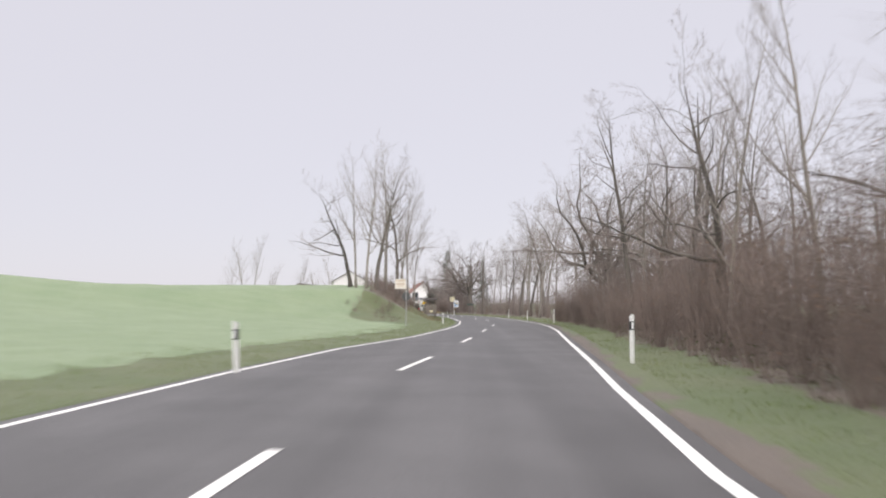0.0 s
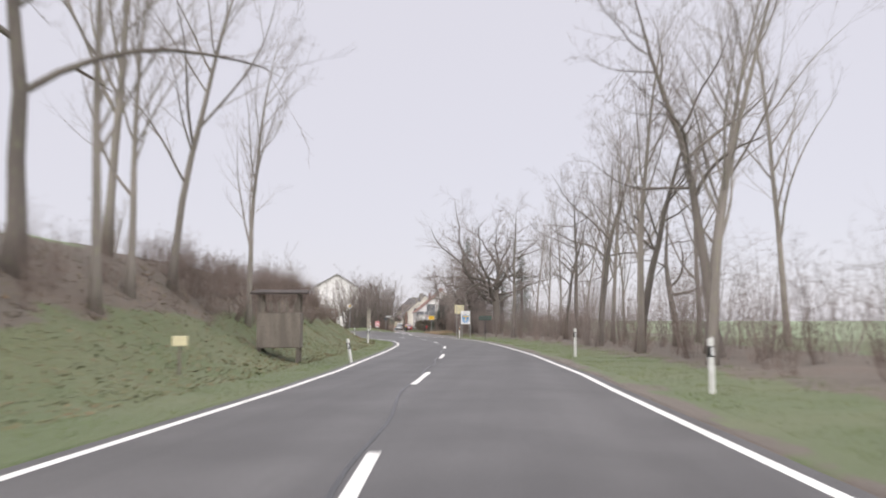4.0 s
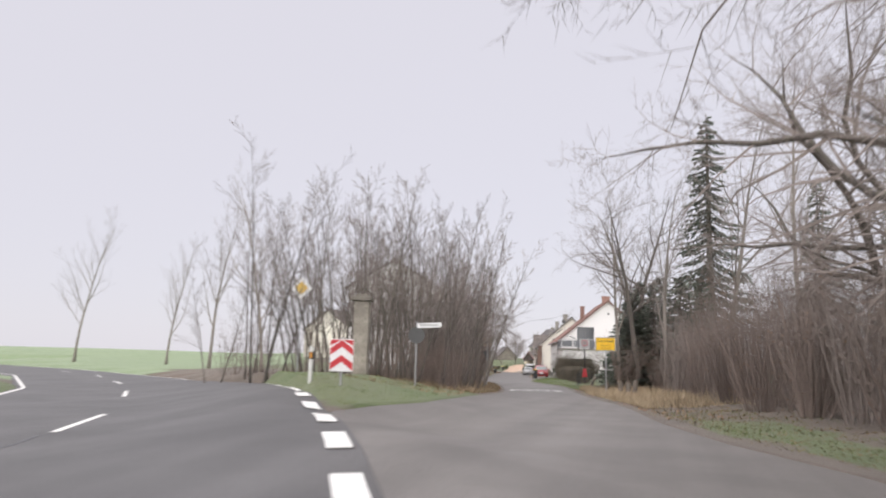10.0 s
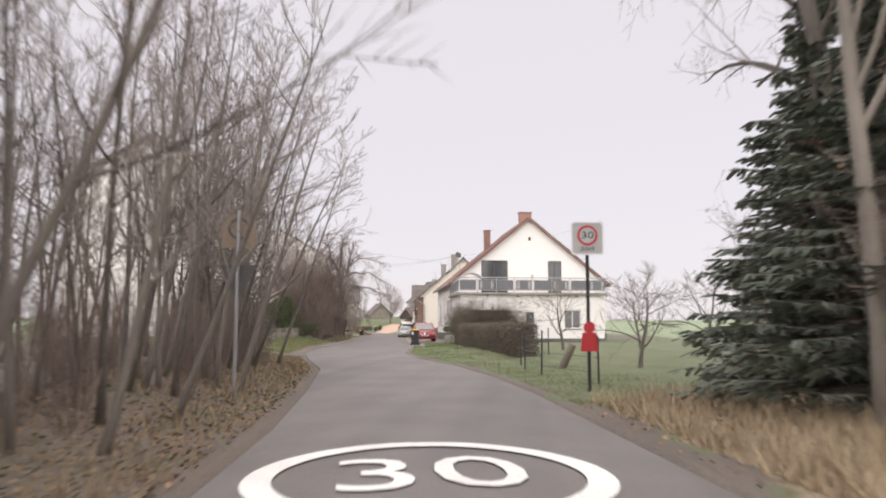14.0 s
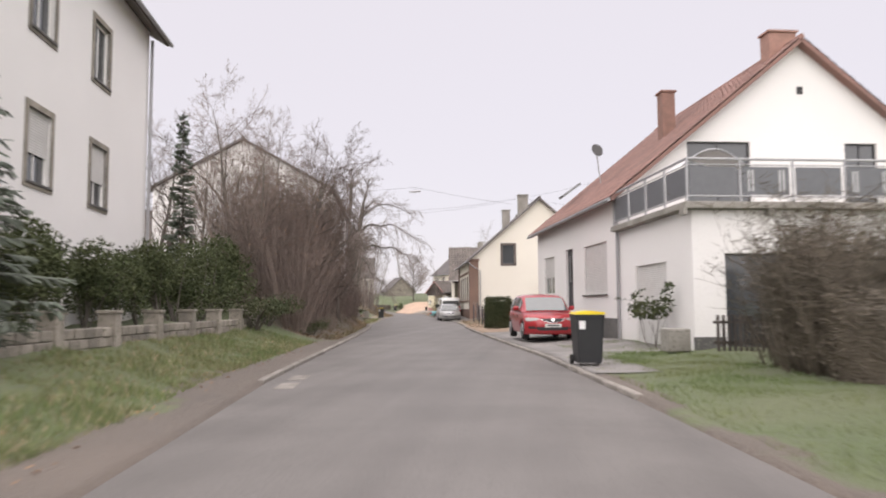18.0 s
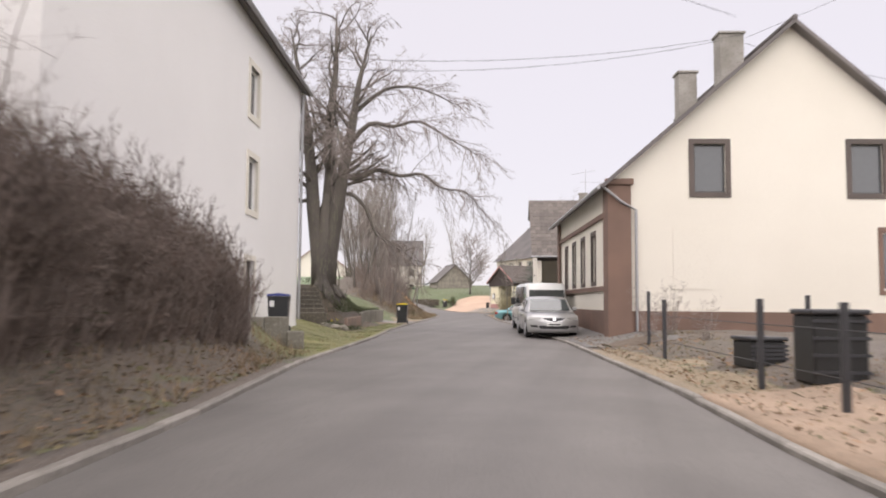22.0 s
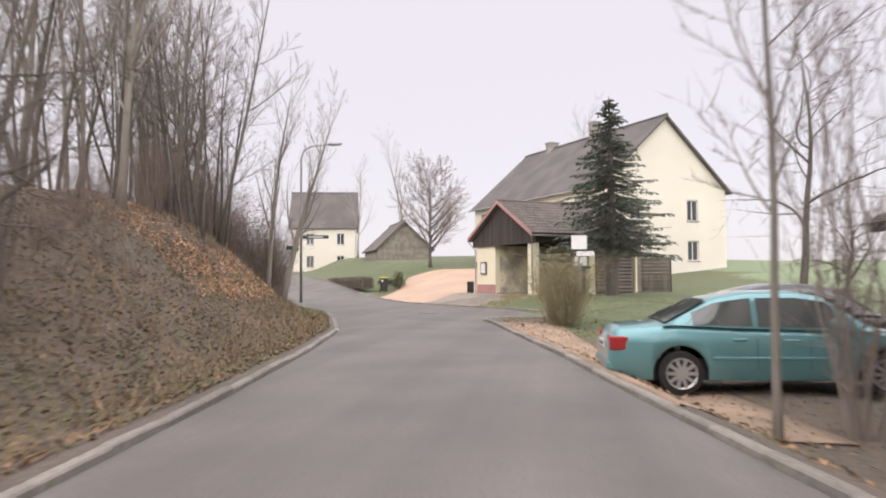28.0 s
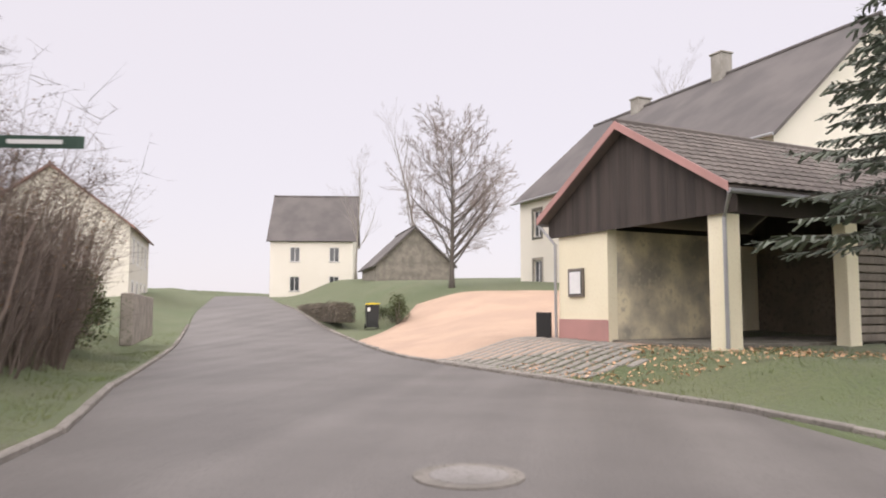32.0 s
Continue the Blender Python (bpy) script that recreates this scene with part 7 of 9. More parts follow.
def gable_house(name, label, m, w, l, eave, ridge, wall, roof, front=(), left=(), right=(), back=(), over=0.35, plinth=None, ph=0.6, tiles=0, eave_r=None, gutter=True, ridge_x=None):
    """Local x across the gable, y along the ridge; the front gable lies at y=0. left wall at x=0."""
    h = thing(name, label, "house", m)
    er = eave if eave_r is None else eave_r
    rx = w / 2 if ridge_x is None else ridge_x
    th = 0.3
    I = Matrix.Identity(4)
    gm = {"front": I, "left": Matrix.Translation((0, l, 0)) @ pose(0, 0, 0, 0, 0, -90), "right": Matrix.Translation((w, 0, 0)) @ pose(0, 0, 0, 0, 0, 90), "back": Matrix.Translation((w, l, 0)) @ pose(0, 0, 0, 0, 0, 180)}
    tops = {"front": [(0, eave), (rx, ridge), (w, er)], "back": [(0, er), (w - rx, ridge), (w, eave)], "left": [(0, eave), (l, eave)], "right": [(0, er), (l, er)]}
    for sidename, specs, length in (("front", front, w), ("left", left, l), ("right", right, l), ("back", back, w)):
        mm = gm[sidename]
        if sidename in ("left", "right"):
            mm = mm @ Matrix.Translation((th + 0.002, 0, 0))
            ln = length - 2 * th - 0.004
        else:
            ln = length
        shift = th + 0.002 if sidename in ("left", "right") else 0.0
        ops = [tuple(v - shift if i < 2 else v for i, v in enumerate(s[0])) for s in specs]
        part("wall", wall_mesh(MB(), mm, ln, [(x - shift, z) for x, z in tops[sidename]] if shift else tops[sidename], th, ops), M[wall], h)
        for s, o in zip(specs, ops):
            window(h, mm, o, **(s[1] if len(s) > 1 else {}))
        if plinth:
            cut = sorted([(o[0] - 0.02, o[1] + 0.02) for o in ops if o[2] < ph])
            x = -0.02 if not shift else 0.0
            for c0, c1 in [*cut, (ln + (0.02 if not shift else 0.0), None)]:
                if c0 - x > 0.02:
                    g = MB().box(x, -0.035, -0.4, c0, -0.003, ph)
                    g.v = [(mm @ Vector(v))[:] for v in g.v]
                    part("plinth", g, M[plinth], h)
                x = c1 if c1 is not None else x
    sl, sr = (ridge - eave) / rx, (ridge - er) / (w - rx)
    for sgn in (0, 1):
        if sgn == 0:
            pts = ((-over, -over, eave - over * sl), (rx, -over, ridge), (rx, l + over, ridge), (-over, l + over, eave - over * sl))
        else:
            pts = ((w + over, -over, er - over * sr), (rx, -over, ridge), (rx, l + over, ridge), (w + over, l + over, er - over * sr))
        mb = MB()
        roof_slab(mb, *[(x, y, z + 0.14) for x, y, z in pts])
        slope = part("roof", mb, M[roof], h)
        if tiles:
            top = Vector(pts[1]) + Vector((0, 0, 0.14))
            dn = Vector(pts[0]) - Vector(pts[1])
            tile_field(slope, top, (0, 1, 0), dn, l + 2 * over, dn.length, roof, pieces=tiles)
    if gutter:
        for x, z in ((-over - 0.05, eave - over * sl + 0.08), (w + over + 0.05, er - over * sr + 0.08)):
            part("rain_gutter", MB().tube([(x, -over, z), (x, l + over, z)], [0.06, 0.06], 8), M["steel"], h)
    part("ridge_cap", MB().tube([(rx, -over, ridge + 0.17), (rx, l + over, ridge + 0.17)], [0.09, 0.09], 8), M[roof], h)
    return h


def chimney(h, x, y, z0, z1, sx=0.6, sy=0.6, material="brick"):
    part("chimney", MB().box(x - sx / 2, y - sy / 2, z0, x + sx / 2, y + sy / 2, z1).box(x - sx / 2 - 0.06, y - sy / 2 - 0.06, z1 + 0.002, x + sx / 2 + 0.06, y + sy / 2 + 0.06, z1 + 0.08), M[material], h, bev=0.012)


W = lambda x0, x1, z0, z1, **k: ((x0, x1, z0, z1), k)

# white house with the balcony: front corner at the lane
A1 = 12.5
h1 = gable_house("house", "white rendered house with red tiled roof and wrap-round balcony", yaw_pose(-16.8, 247.8, 0, A1), 12.2, 12.15, 4.75, 9.75, "white", "roof_red",
                 front=[W(2.3, 4.4, 3.85, 6.5, blind=0.0, frame_mat="steel_dark"), W(7.6, 8.7, 3.85, 6.5, blind=0.0, frame_mat="steel_dark")],
                 left=[W(8.1, 10.9, 1.65, 3.4, blind=1.0), W(5.4, 6.5, 1.2, 3.5, door=True, frame_mat="steel_dark"), W(1.4, 3.4, 1.75, 3.4, blind=0.55)],
                 plinth="plinth", ph=0.85, over=0.35, tiles=240)
chimney(h1, 6.0, 0.9, 9.2, 10.4, 0.95, 0.6)
chimney(h1, 3.5, 4.6, 7.3, 9.4, 0.5, 0.55)
part("satellite_dish", MB().lathe([(0.02, 0.0), (0.15, 0.03), (0.27, 0.1)], 16, pose(1.2, 6.3, 7.5, 75, 0, 20)), M["signback"], h1)
part("dish_arm", MB().tube([(1.4, 6.4, 6.2), (1.25, 6.35, 7.4)], [0.025, 0.025], 6), M["steel"], h1)
part("downpipe", MB().tube([(-0.08, -0.1, 4.7), (-0.08, -0.1, 0.0)], [0.05, 0.05], 8), M["steel"], h1)
part("skylight", MB().obox(pose(1.0, 9.8, 6.42, 0, -36, 0), 1.0, 0.8, 0.1), M["glass"], h1)
TD, TW = 5.5, 10.3
wing = MB()
wall_mesh(wing, Matrix.Translation((0, -TD, 0)), TW, [(0, 3.55), (TW, 3.55)], 0.28, [(0.8, 3.4, 0.1, 2.5), (4.6, 5.3, 1.5, 2.4), (7.4, 8.6, 1.2, 2.5)])
part("wing_wall", wing, M["white"], h1)
wl = pose(0, -0.002, 0, 0, 0, -90)
part("wing_wall", wall_mesh(MB(), wl, TD - 0.284, [(0, 3.55), (TD, 3.55)], 0.28, [(1.45, 3.85, -0.02, 2.4)]), M["white"], h1)
part("wing_wall", wall_mesh(MB(), Matrix.Translation((TW, -TD + 0.282, 0)) @ pose(0, 0, 0, 0, 0, 90), TD - 0.284, [(0, 3.55), (TD, 3.55)], 0.28, []), M["white"], h1)
window(h1, wl, (1.45, 3.85, -0.02, 2.4), blind=0.95, sill=False, door=True)
for o in ((0.8, 3.4, 0.1, 2.5), (4.6, 5.3, 1.5, 2.4), (7.4, 8.6, 1.2, 2.5)):
    window(h1, Matrix.Translation((0, -TD, 0)), o, frame_mat="steel_dark" if o[0] < 1 else "frame_white", sill=o[0] > 1)
part("plinth", MB().box(-0.03, -TD - 0.03, -0.4, 0.76, -TD - 0.003, 0.5).box(3.44, -TD - 0.03, -0.4, TW, -TD - 0.003, 0.5), M["plinth"], h1)
bal = part("terrace_floor", MB().box(-0.25, -TD - 0.25, 3.56, TW + 0.25, -0.004, 3.72), M["concrete"], h1, "concrete terrace slab", bev=0.01)
for k in range(9):
    x = -0.15 + k * (TW + 0.3) / 8
    part("baluster", MB().tube([(x, -TD - 0.15, 3.72), (x, -TD - 0.15, 4.74)], [0.03, 0.03], 8), M["steel"], bal)
for k in range(1, 5):
    y = -TD - 0.15 + k * (TD + 0.1) / 4
    part("baluster", MB().tube([(-0.15, y, 3.72), (-0.15, y, 4.74)], [0.03, 0.03], 8), M["steel"], bal)
for z, r in ((4.76, 0.035), (4.62, 0.018), (3.86, 0.022)):
    part("handrail", MB().tube([(-0.15, -0.05, z), (-0.15, -TD - 0.15, z), (TW + 0.15, -TD - 0.15, z), (TW + 0.15, -0.05, z)], [r] * 4, 8), M["steel"], bal)
for k in range(8):
    x = -0.07 + k * (TW + 0.3) / 8
    pn = part("railing_panel", MB().box(x, -TD - 0.14, 3.9, x + 1.16, -TD - 0.12, 4.58), M["panel"], bal, "dark perforated railing panel")
    if k % 2:
        for c in (0.14, 0.24, 0.92, 1.02):
            part("perforation", MB().box(x + c - 0.025, -TD - 0.146, 3.98, x + c + 0.025, -TD - 0.141, 4.5), M["sign_grey"], pn)
for k in range(4):
    y = -TD - 0.07 + k * (TD + 0.1) / 4
    part("railing_panel", MB().box(-0.14, y, 3.9, -0.12, y + 1.24, 4.58), M["panel"], bal)
for k in range(6):
    part("bracket", MB().box(-0.3 + (TW + 0.4) * k / 5, -TD - 0.3, 3.4, -0.22 + (TW + 0.4) * k / 5, -TD - 0.004, 3.555), M["concrete"], bal)
part("awning_frame", MB().tube([(0.1 + 1.6 * f, -TD + 0.6, 4.76 + 0.4 * math.sin(math.pi * f)) for f in [i / 10 for i in range(11)]], [0.025] * 11, 6), M["steel"], bal)
aw = MB()
aw.grid([[(0.1 + 1.6 * f, -TD + 0.6 + g2, 4.74 + 0.39 * math.sin(math.pi * f)) for f in [i / 10 for i in range(11)]] for g2 in (0.0, 1.4)])
part("awning_cover", aw, M["sign_white"], bal, "pale clear roof sheet over the terrace corner")
part("wall_vent", MB().box(6.05, -0.02, 8.1, 6.25, -0.002, 8.35), M["black"], h1)
part("wall_lamp", MB().box(6.25, -0.12, 5.1, 6.42, -0.004, 5.4), M["sign_grey"], h1)

# picket fence and step by the garage
t = thing("picket_fence", "low dark wooden picket fence before the white house", "fence", yaw_pose(-15.6, 240.2, 0.25, 12))
for k in range(22):
    part("picket", MB().box(0.12 * k, -0.015, 0.05, 0.12 * k + 0.06, 0.015, 0.8), M["wood_dark"], t)
for z in (0.2, 0.62):
    part("rail", MB().box(-0.05, 0.016, z, 2.7, 0.05, z + 0.06), M["wood_dark"], t)
t = thing("flower_trough", "grey concrete flower trough by the garage", "planter", yaw_pose(-16.3, 241.0, 0.25, 12))
part("trough", MB().box(-0.25, -0.25, 0, 0.25, 0.25, 0.5), M["concrete"], t, bev=0.02)

# cream house with brown corner pillars: gable to the approach
A2 = 10.8
h2 = gable_house("house", "cream rendered house with brown pilasters and grey roof", yaw_pose(-25.2, 285.05, 0, A2), 11.6, 12.6, 5.15, 10.2, "cream", "roof_grey",
                 front=[W(2.65, 3.65, 4.78, 6.35, frame_mat="signback", bars=False, surround="umber", sill=False, sw=0.16), W(7.6, 8.6, 4.75, 6.35, frame_mat="signback", bars=False, surround="umber", sill=False, sw=0.16), W(8.5, 9.6, 1.7, 3.55, surround="brown", sill=False)],
                 left=[W(l0, l0 + 0.68, 2.0, 3.66, frame_mat="signback", bars=False, surround="umber", sill=False, sw=0.15) for l0 in (9.1, 6.75, 4.42, 2.1)],
                 plinth="brown", ph=1.0, over=0.4)
chimney(h2, 4.9, 3.0, 9.0, 10.95, 0.85, 0.7, "concrete")
chimney(h2, 3.45, 3.4, 7.6, 9.65, 0.65, 0.6, "concrete")
part("pilaster", MB().box(-0.12, -0.12, -0.4, 0.62, -0.04, 5.0).box(-0.12, -0.038, -0.4, -0.04, 0.7, 5.0), M["brown"], h2)
part("pilaster", MB().box(-0.12, 11.95, -0.4, -0.04, 12.66, 5.0), M["brown"], h2)
part("cornice", MB().box(-0.2, -0.2, 5.002, 0.7, -0.02, 5.2), M["brown"], h2, bev=0.02)
part("string_course", MB().box(-0.1, 0.72, 4.06, -0.004, 11.93, 4.22), M["brown"], h2)
part("sill_course", MB().box(-0.09, 0.72, 1.64, -0.004, 11.93, 1.8), M["brown"], h2)
part("bricked_window", MB().box(1.95, -0.018, 1.7, 3.15, -0.003, 3.65), M["cream"], h2, "walled-up window panel")
part("downpipe", MB().tube([(-0.4, -0.3, 5.0), (0.3, -0.2, 4.45), (0.78, -0.1, 4.2), (0.78, -0.1, 0.0)], [0.045] * 4, 8), M["steel"], h2)
h5 = gable_house("house", "pale house behind the cream one with a plain gable", yaw_pose(-19.4, 294.2, 0, 9), 10.5, 9.0, 5.4, 10.1, "cream", "roof_red", front=[W(8.3, 9.3, 4.3, 5.8)], gutter=False)
gable_house("house", "pale red-roofed house far behind the gardens", yaw_pose(-8.6, 300, 0, 96), 9.0, 12.0, 5.2, 8.6, "cream", "roof_red", gutter=False)
# fence between the white and cream houses
t = thing("garden_fence", "dark wooden paling fence with square posts", "fence", yaw_pose(-20.45, 261.9, 0.2, 3))
for k in range(15):
    part("paling", MB().box(0.14 * k, -0.012, 0.08, 0.14 * k + 0.09, 0.012, 1.0), M["wood_grey"], t)
for x in (-0.08, 1.0, 2.1):
    part("post", MB().box(x, -0.05, -0.2, x + 0.1, 0.05, 1.12), M["wood_dark"], t, bev=0.01)
for z in (0.25, 0.8):
    part("rail", MB().box(-0.05, 0.014, z, 2.15, 0.05, z + 0.07), M["wood_dark"], t)
for x, y, h in ((-24.3, 280.8, 1.35), (-24.2, 276.9, 1.2), (-23.35, 271.7, 1.2), (-22.95, 269.5, 1.15), (-22.6, 267.0, 1.2), (-22.15, 264.5, 1.25), (-21.6, 276.4, 1.0)):
    t = thing("fence_post", "thin dark square fence post in bare soil", "post", pose(x, y, gz(x, y)), "yard posts")
    part("shaft", MB().box(-0.04, -0.04, -0.2, 0.04, 0.04, h), M["steel_dark"], t, bev=0.006)
wire_fence([(-24.3, 280.9), (-24.2, 276.9), (-23.35, 271.7), (-22.95, 269.5), (-22.6, 267.0), (-22.15, 264.5)], 1.1, "sagging wire along the garden posts", 0.02, 2, "steel_dark")
def compost_bin(x, y, rot, w, h):
    t = thing("compost_bin", "dark plastic compost bin standing in the yard soil", "compost bin", pose(x, y, gz(x, y), 0, 0, rot), "compost bins")
    body = part("body", MB().prism([(-w, -w), (w, -w), (w, w), (-w, w)], -0.05, h), M["black"], t, bev=0.03)
    for k in range(4):
        part("rib", MB().box(-w - 0.02, -w - 0.02, 0.1 + (h - 0.2) * k / 3, w + 0.02, -w - 0.003, 0.14 + (h - 0.2) * k / 3), M["steel_dark"], body)
    part("lid", MB().box(-w - 0.03, -w - 0.03, h + 0.003, w + 0.03, w + 0.03, h + 0.07), M["steel_dark"], t, bev=0.02)


compost_bin(-22.5, 271.7, 8, 0.34, 0.85)
compost_bin(-22.9, 274.2, 20, 0.3, 0.4)
t = thing("soil_heap", "heap of dark soil and clods beside the kerb", "soil heap", pose(-24.2, 281.6, gz(-24.2, 281.6) - 0.13))
mb = MB()
mb.grid([[(math.cos(a) * r, math.sin(a) * r * 0.7, 0.3 * (1 - r / 1.3) ** 1.2 + 0.05 * math.sin(a * 5 + r * 7)) for a in [2 * math.pi * j / 20 for j in range(21)]] for r in (1.3, 1.0, 0.7, 0.4, 0.05)])
part("soil", mb, M["soil"], t, smooth=True)

# tall white house on the left
h3 = gable_house("house", "tall white rendered house with small deep windows", yaw_pose(-35.92, 285.15, 0.3, 12) @ Matrix.Translation((-11, -16.4, 0)), 11.0, 16.4, 8.4, 11.5, "white", "roof_grey",
                 right=[W(9.85, 10.75, 3.35, 4.75, frame_mat="frame_white", surround="cream", sill=False, sw=0.16), W(9.85, 10.65, 0.4, 2.0, door=True, frame_mat="steel_dark", surround="cream", sw=0.14), W(9.85, 10.75, 5.9, 7.2, surround="cream", sill=False, sw=0.16)], over=0.3)
part("downpipe", MB().tube([(11.1, 16.3, 8.2), (11.1, 16.3, 0.3)], [0.05, 0.05], 8), M["steel"], h3)
# house left of the lane before the bend
h4 = gable_house("house", "white rendered house with stone window frames behind evergreens", yaw_pose(-31.2, 245.1, 0.3, 14) @ Matrix.Translation((-10, -12.0, 0)), 10.0, 12.0, 9.5, 12.5, "white", "roof_brown",
                 right=[W(x, x + 1.1, z, z + 1.5, blind=0.0 if z > 4 else 0.6, surround="stone", sw=0.13) for x in (0.7, 4.0, 7.4) for z in (6.65, 3.5)], over=0.5)
part("downpipe", MB().tube([(10.12, 11.9, 9.2), (10.12, 11.9, 0.2)], [0.05, 0.05], 8), M["steel"], h4)
gable_house("house", "long pale roofed building above the gardens", yaw_pose(-62, 268, 2.5, -8), 9, 22.0, 4.2, 7.4, "cream", "roof_brown", gutter=False)
# low garden wall with posts, in ivy
t = thing("garden_wall", "low crumbling stone garden wall under ivy", "wall", yaw_pose(-26.95, 232.6, 0.42, 97.5))
for k in range(46):
    if k % 6 == 2:
        part("wall_post", MB().box(0.36 * k - 0.02, -0.2, -0.2, 0.36 * k + 0.24, 0.17, 0.72).box(0.36 * k - 0.05, -0.23, 0.721, 0.36 * k + 0.27, 0.2, 0.79), M["stone"], t, "pale square wall post", 0.012)
    for r in range(3):
        part("stone", MB().box(0.36 * k + 0.17 * (r % 2), -0.14 + random.uniform(-0.02, 0.02), 0.19 * r - 0.1, 0.36 * k + 0.34 + 0.17 * (r % 2), 0.14, 0.19 * r + 0.082), M["stone"], t, bev=0.02)

# low concrete wall by the bins
t = thing("low_wall", "low weathered concrete block wall beside the bins", "wall", yaw_pose(-33.15, 278.4, 0.0, 29))
for k in range(5):
    part("block", MB().box(-0.62 * (k + 1) + 0.01, -0.14, -0.2, -0.62 * k - 0.003, 0.14, 0.84 - 0.012 * (k % 2)), M["old_render"], t, bev=0.02)
t = thing("concrete_block", "single mossy concrete block at the end of the low wall", "block", yaw_pose(-32.8, 278.05, 0.0, 24))
part("block", MB().box(-0.22, -0.16, -0.2, 0.2, 0.16, 0.5), M["old_render"], t, bev=0.025)

# steps, wall and fence between the tall house and the linden
t = thing("stone_steps", "weathered stone steps climbing beside the tall house", "steps", yaw_pose(-36.9, 288.5, 0.62, 32))
for k in range(7):
    part("step", MB().box(-1.1, 0.34 * k, -0.5, 0.75, 0.34 * k + 0.36, 0.17 * k + 0.17), M["stone_dark"], t, bev=0.03)
t = thing("retaining_wall", "old rendered retaining wall with a wooden fence on top", "wall", yaw_pose(-38.9, 290.6, 0.6, 12))
part("wall", MB().box(-5.0, 0, -0.8, 0.0, 0.35, 2.3), M["stone_dark"], t, bev=0.02)
part("wall_cap", MB().box(-5.05, -0.05, 2.302, 0.05, 0.4, 2.38), M["stone_dark"], t, bev=0.015)
for k in range(32):
    part("paling", MB().box(-4.9 + 0.15 * k, 0.15, 2.42, -4.82 + 0.15 * k, 0.18, 3.45 - 0.03 * (k % 3)), M["wood_dark"], t)
for z in (2.6, 3.2):
    part("rail", MB().box(-4.95, 0.19, z, 0.0, 0.23, z + 0.08), M["wood_dark"], t)
t = thing("garden_shed", "small grey hut with a flat tiled roof", "shed", yaw_pose(-45.6, 300.6, 1.45, 12) @ Matrix.Diagonal((0.75, 0.75, 0.95, 1)))
part("wall", MB().box(-1.1, -1, -0.3, 1.1, 1, 1.7), M["wood_grey"], t)
part("roof", MB().box(-1.5, -1.4, 1.702, 1.5, 1.4, 1.82).prism([(-1.2, -1.1), (1.2, -1.1), (1.2, 1.1), (-1.2, 1.1)], 1.822, 1.95), M["roof_grey"], t, bev=0.02)
# rockery stones and long planter wall under the linden
rs = random.Random(9)
for k in range(9):
    x, y = -35.45 - 0.21 * k, 288.75 + 0.25 * rs.random() + 0.1 * (k % 2)
    t = thing("rock", "mossy grey rockery stone on the bank", "rock", pose(x, y, gz(x, y), rs.uniform(-20, 20), rs.uniform(-20, 20), rs.uniform(0, 360)), "rockery stones")
    s = rs.uniform(0.15, 0.3)
    mb = MB().lathe([(s * 0.7, -s * 0.5), (s, 0), (s * 0.75, s * 0.45), (s * 0.2, s * 0.62)], 8)
    mb.v = [(a * rs.uniform(0.85, 1.2), b * rs.uniform(0.8, 1.15), c) for a, b, c in mb.v]
    part("stone", mb, M["stone"], t)
for k, (x0, y0, x1, y1) in enumerate(((-35.5, 289.3, -36.3, 293.3), (-36.31, 293.35, -36.95, 295.7), (-36.97, 295.75, -38.0, 302.2))):
    t = thing("low_wall", ("weathered reddish slab wall edging the rockery", "grey weathered wall holding an ivy bed", "low concrete wall holding an ivy bed")[k], "wall", pose(x0, y0, 0.0, 0, 0, math.degrees(math.atan2(y1 - y0, x1 - x0))))
    ln = math.dist((x0, y0), (x1, y1))
    part("wall", MB().box(0, 0, -0.3, ln, 0.16, (0.58, 0.72, 0.78)[k]), M["rust_slab"] if k < 1 else M["old_render"], t, bev=0.03)
rl = random.Random(12)
mb = MB()
for k in range(9000):
    f = rl.random()
    y = 290.4 + f * 11.0
    x = -36.1 - 0.17 * (y - 290.4) - abs(rl.gauss(0, 1.0))
    leaf_quad(mb, Vector((x, y, max(gz(x, y), 0.55) + 0.1 + rl.uniform(0, 0.22) + (0.12 if x > -37.2 else 0))), rl, rl.uniform(0.02, 0.042))
solo("ivy_bed", mb, M["ivy"], "bed of dark ivy behind the low wall", "ivy", "stuff")

mb = MB()
for k in range(2600):
    x, y = -36.0 + rl.gauss(0, 0.42), 289.45 + rl.gauss(0, 0.38)
    leaf_quad(mb, Vector((x, y, gz(x, y) + rl.uniform(0.02, 0.2))), rl, rl.uniform(0.018, 0.04))
solo("rockery_plants", mb, M["ivy"], "low green cushion plants between the rockery stones", "plants", "stuff")
t = thing("daffodil_clump", "small clump of yellow daffodils among the rockery stones", "flowers", pose(-36.25, 289.75, gz(-36.25, 289.75)))
mb, mg = MB(), MB()
for k in range(7):
    p = Vector((rl.gauss(0, 0.12), rl.gauss(0, 0.12), 0.26 + rl.uniform(0, 0.08)))
    mg.tube([(p.x * 0.4, p.y * 0.4, -0.02), p[:]], [0.006, 0.004], 3)
    for q in range(4):
        leaf_quad(mb, p, rl, 0.035)
        leaf_quad(mg, Vector((p.x * 0.8, p.y * 0.8, 0.1)), rl, 0.07)
part("bloom", mb, M["daffodil"], t)
part("leaf", mg, M["blade"], t)

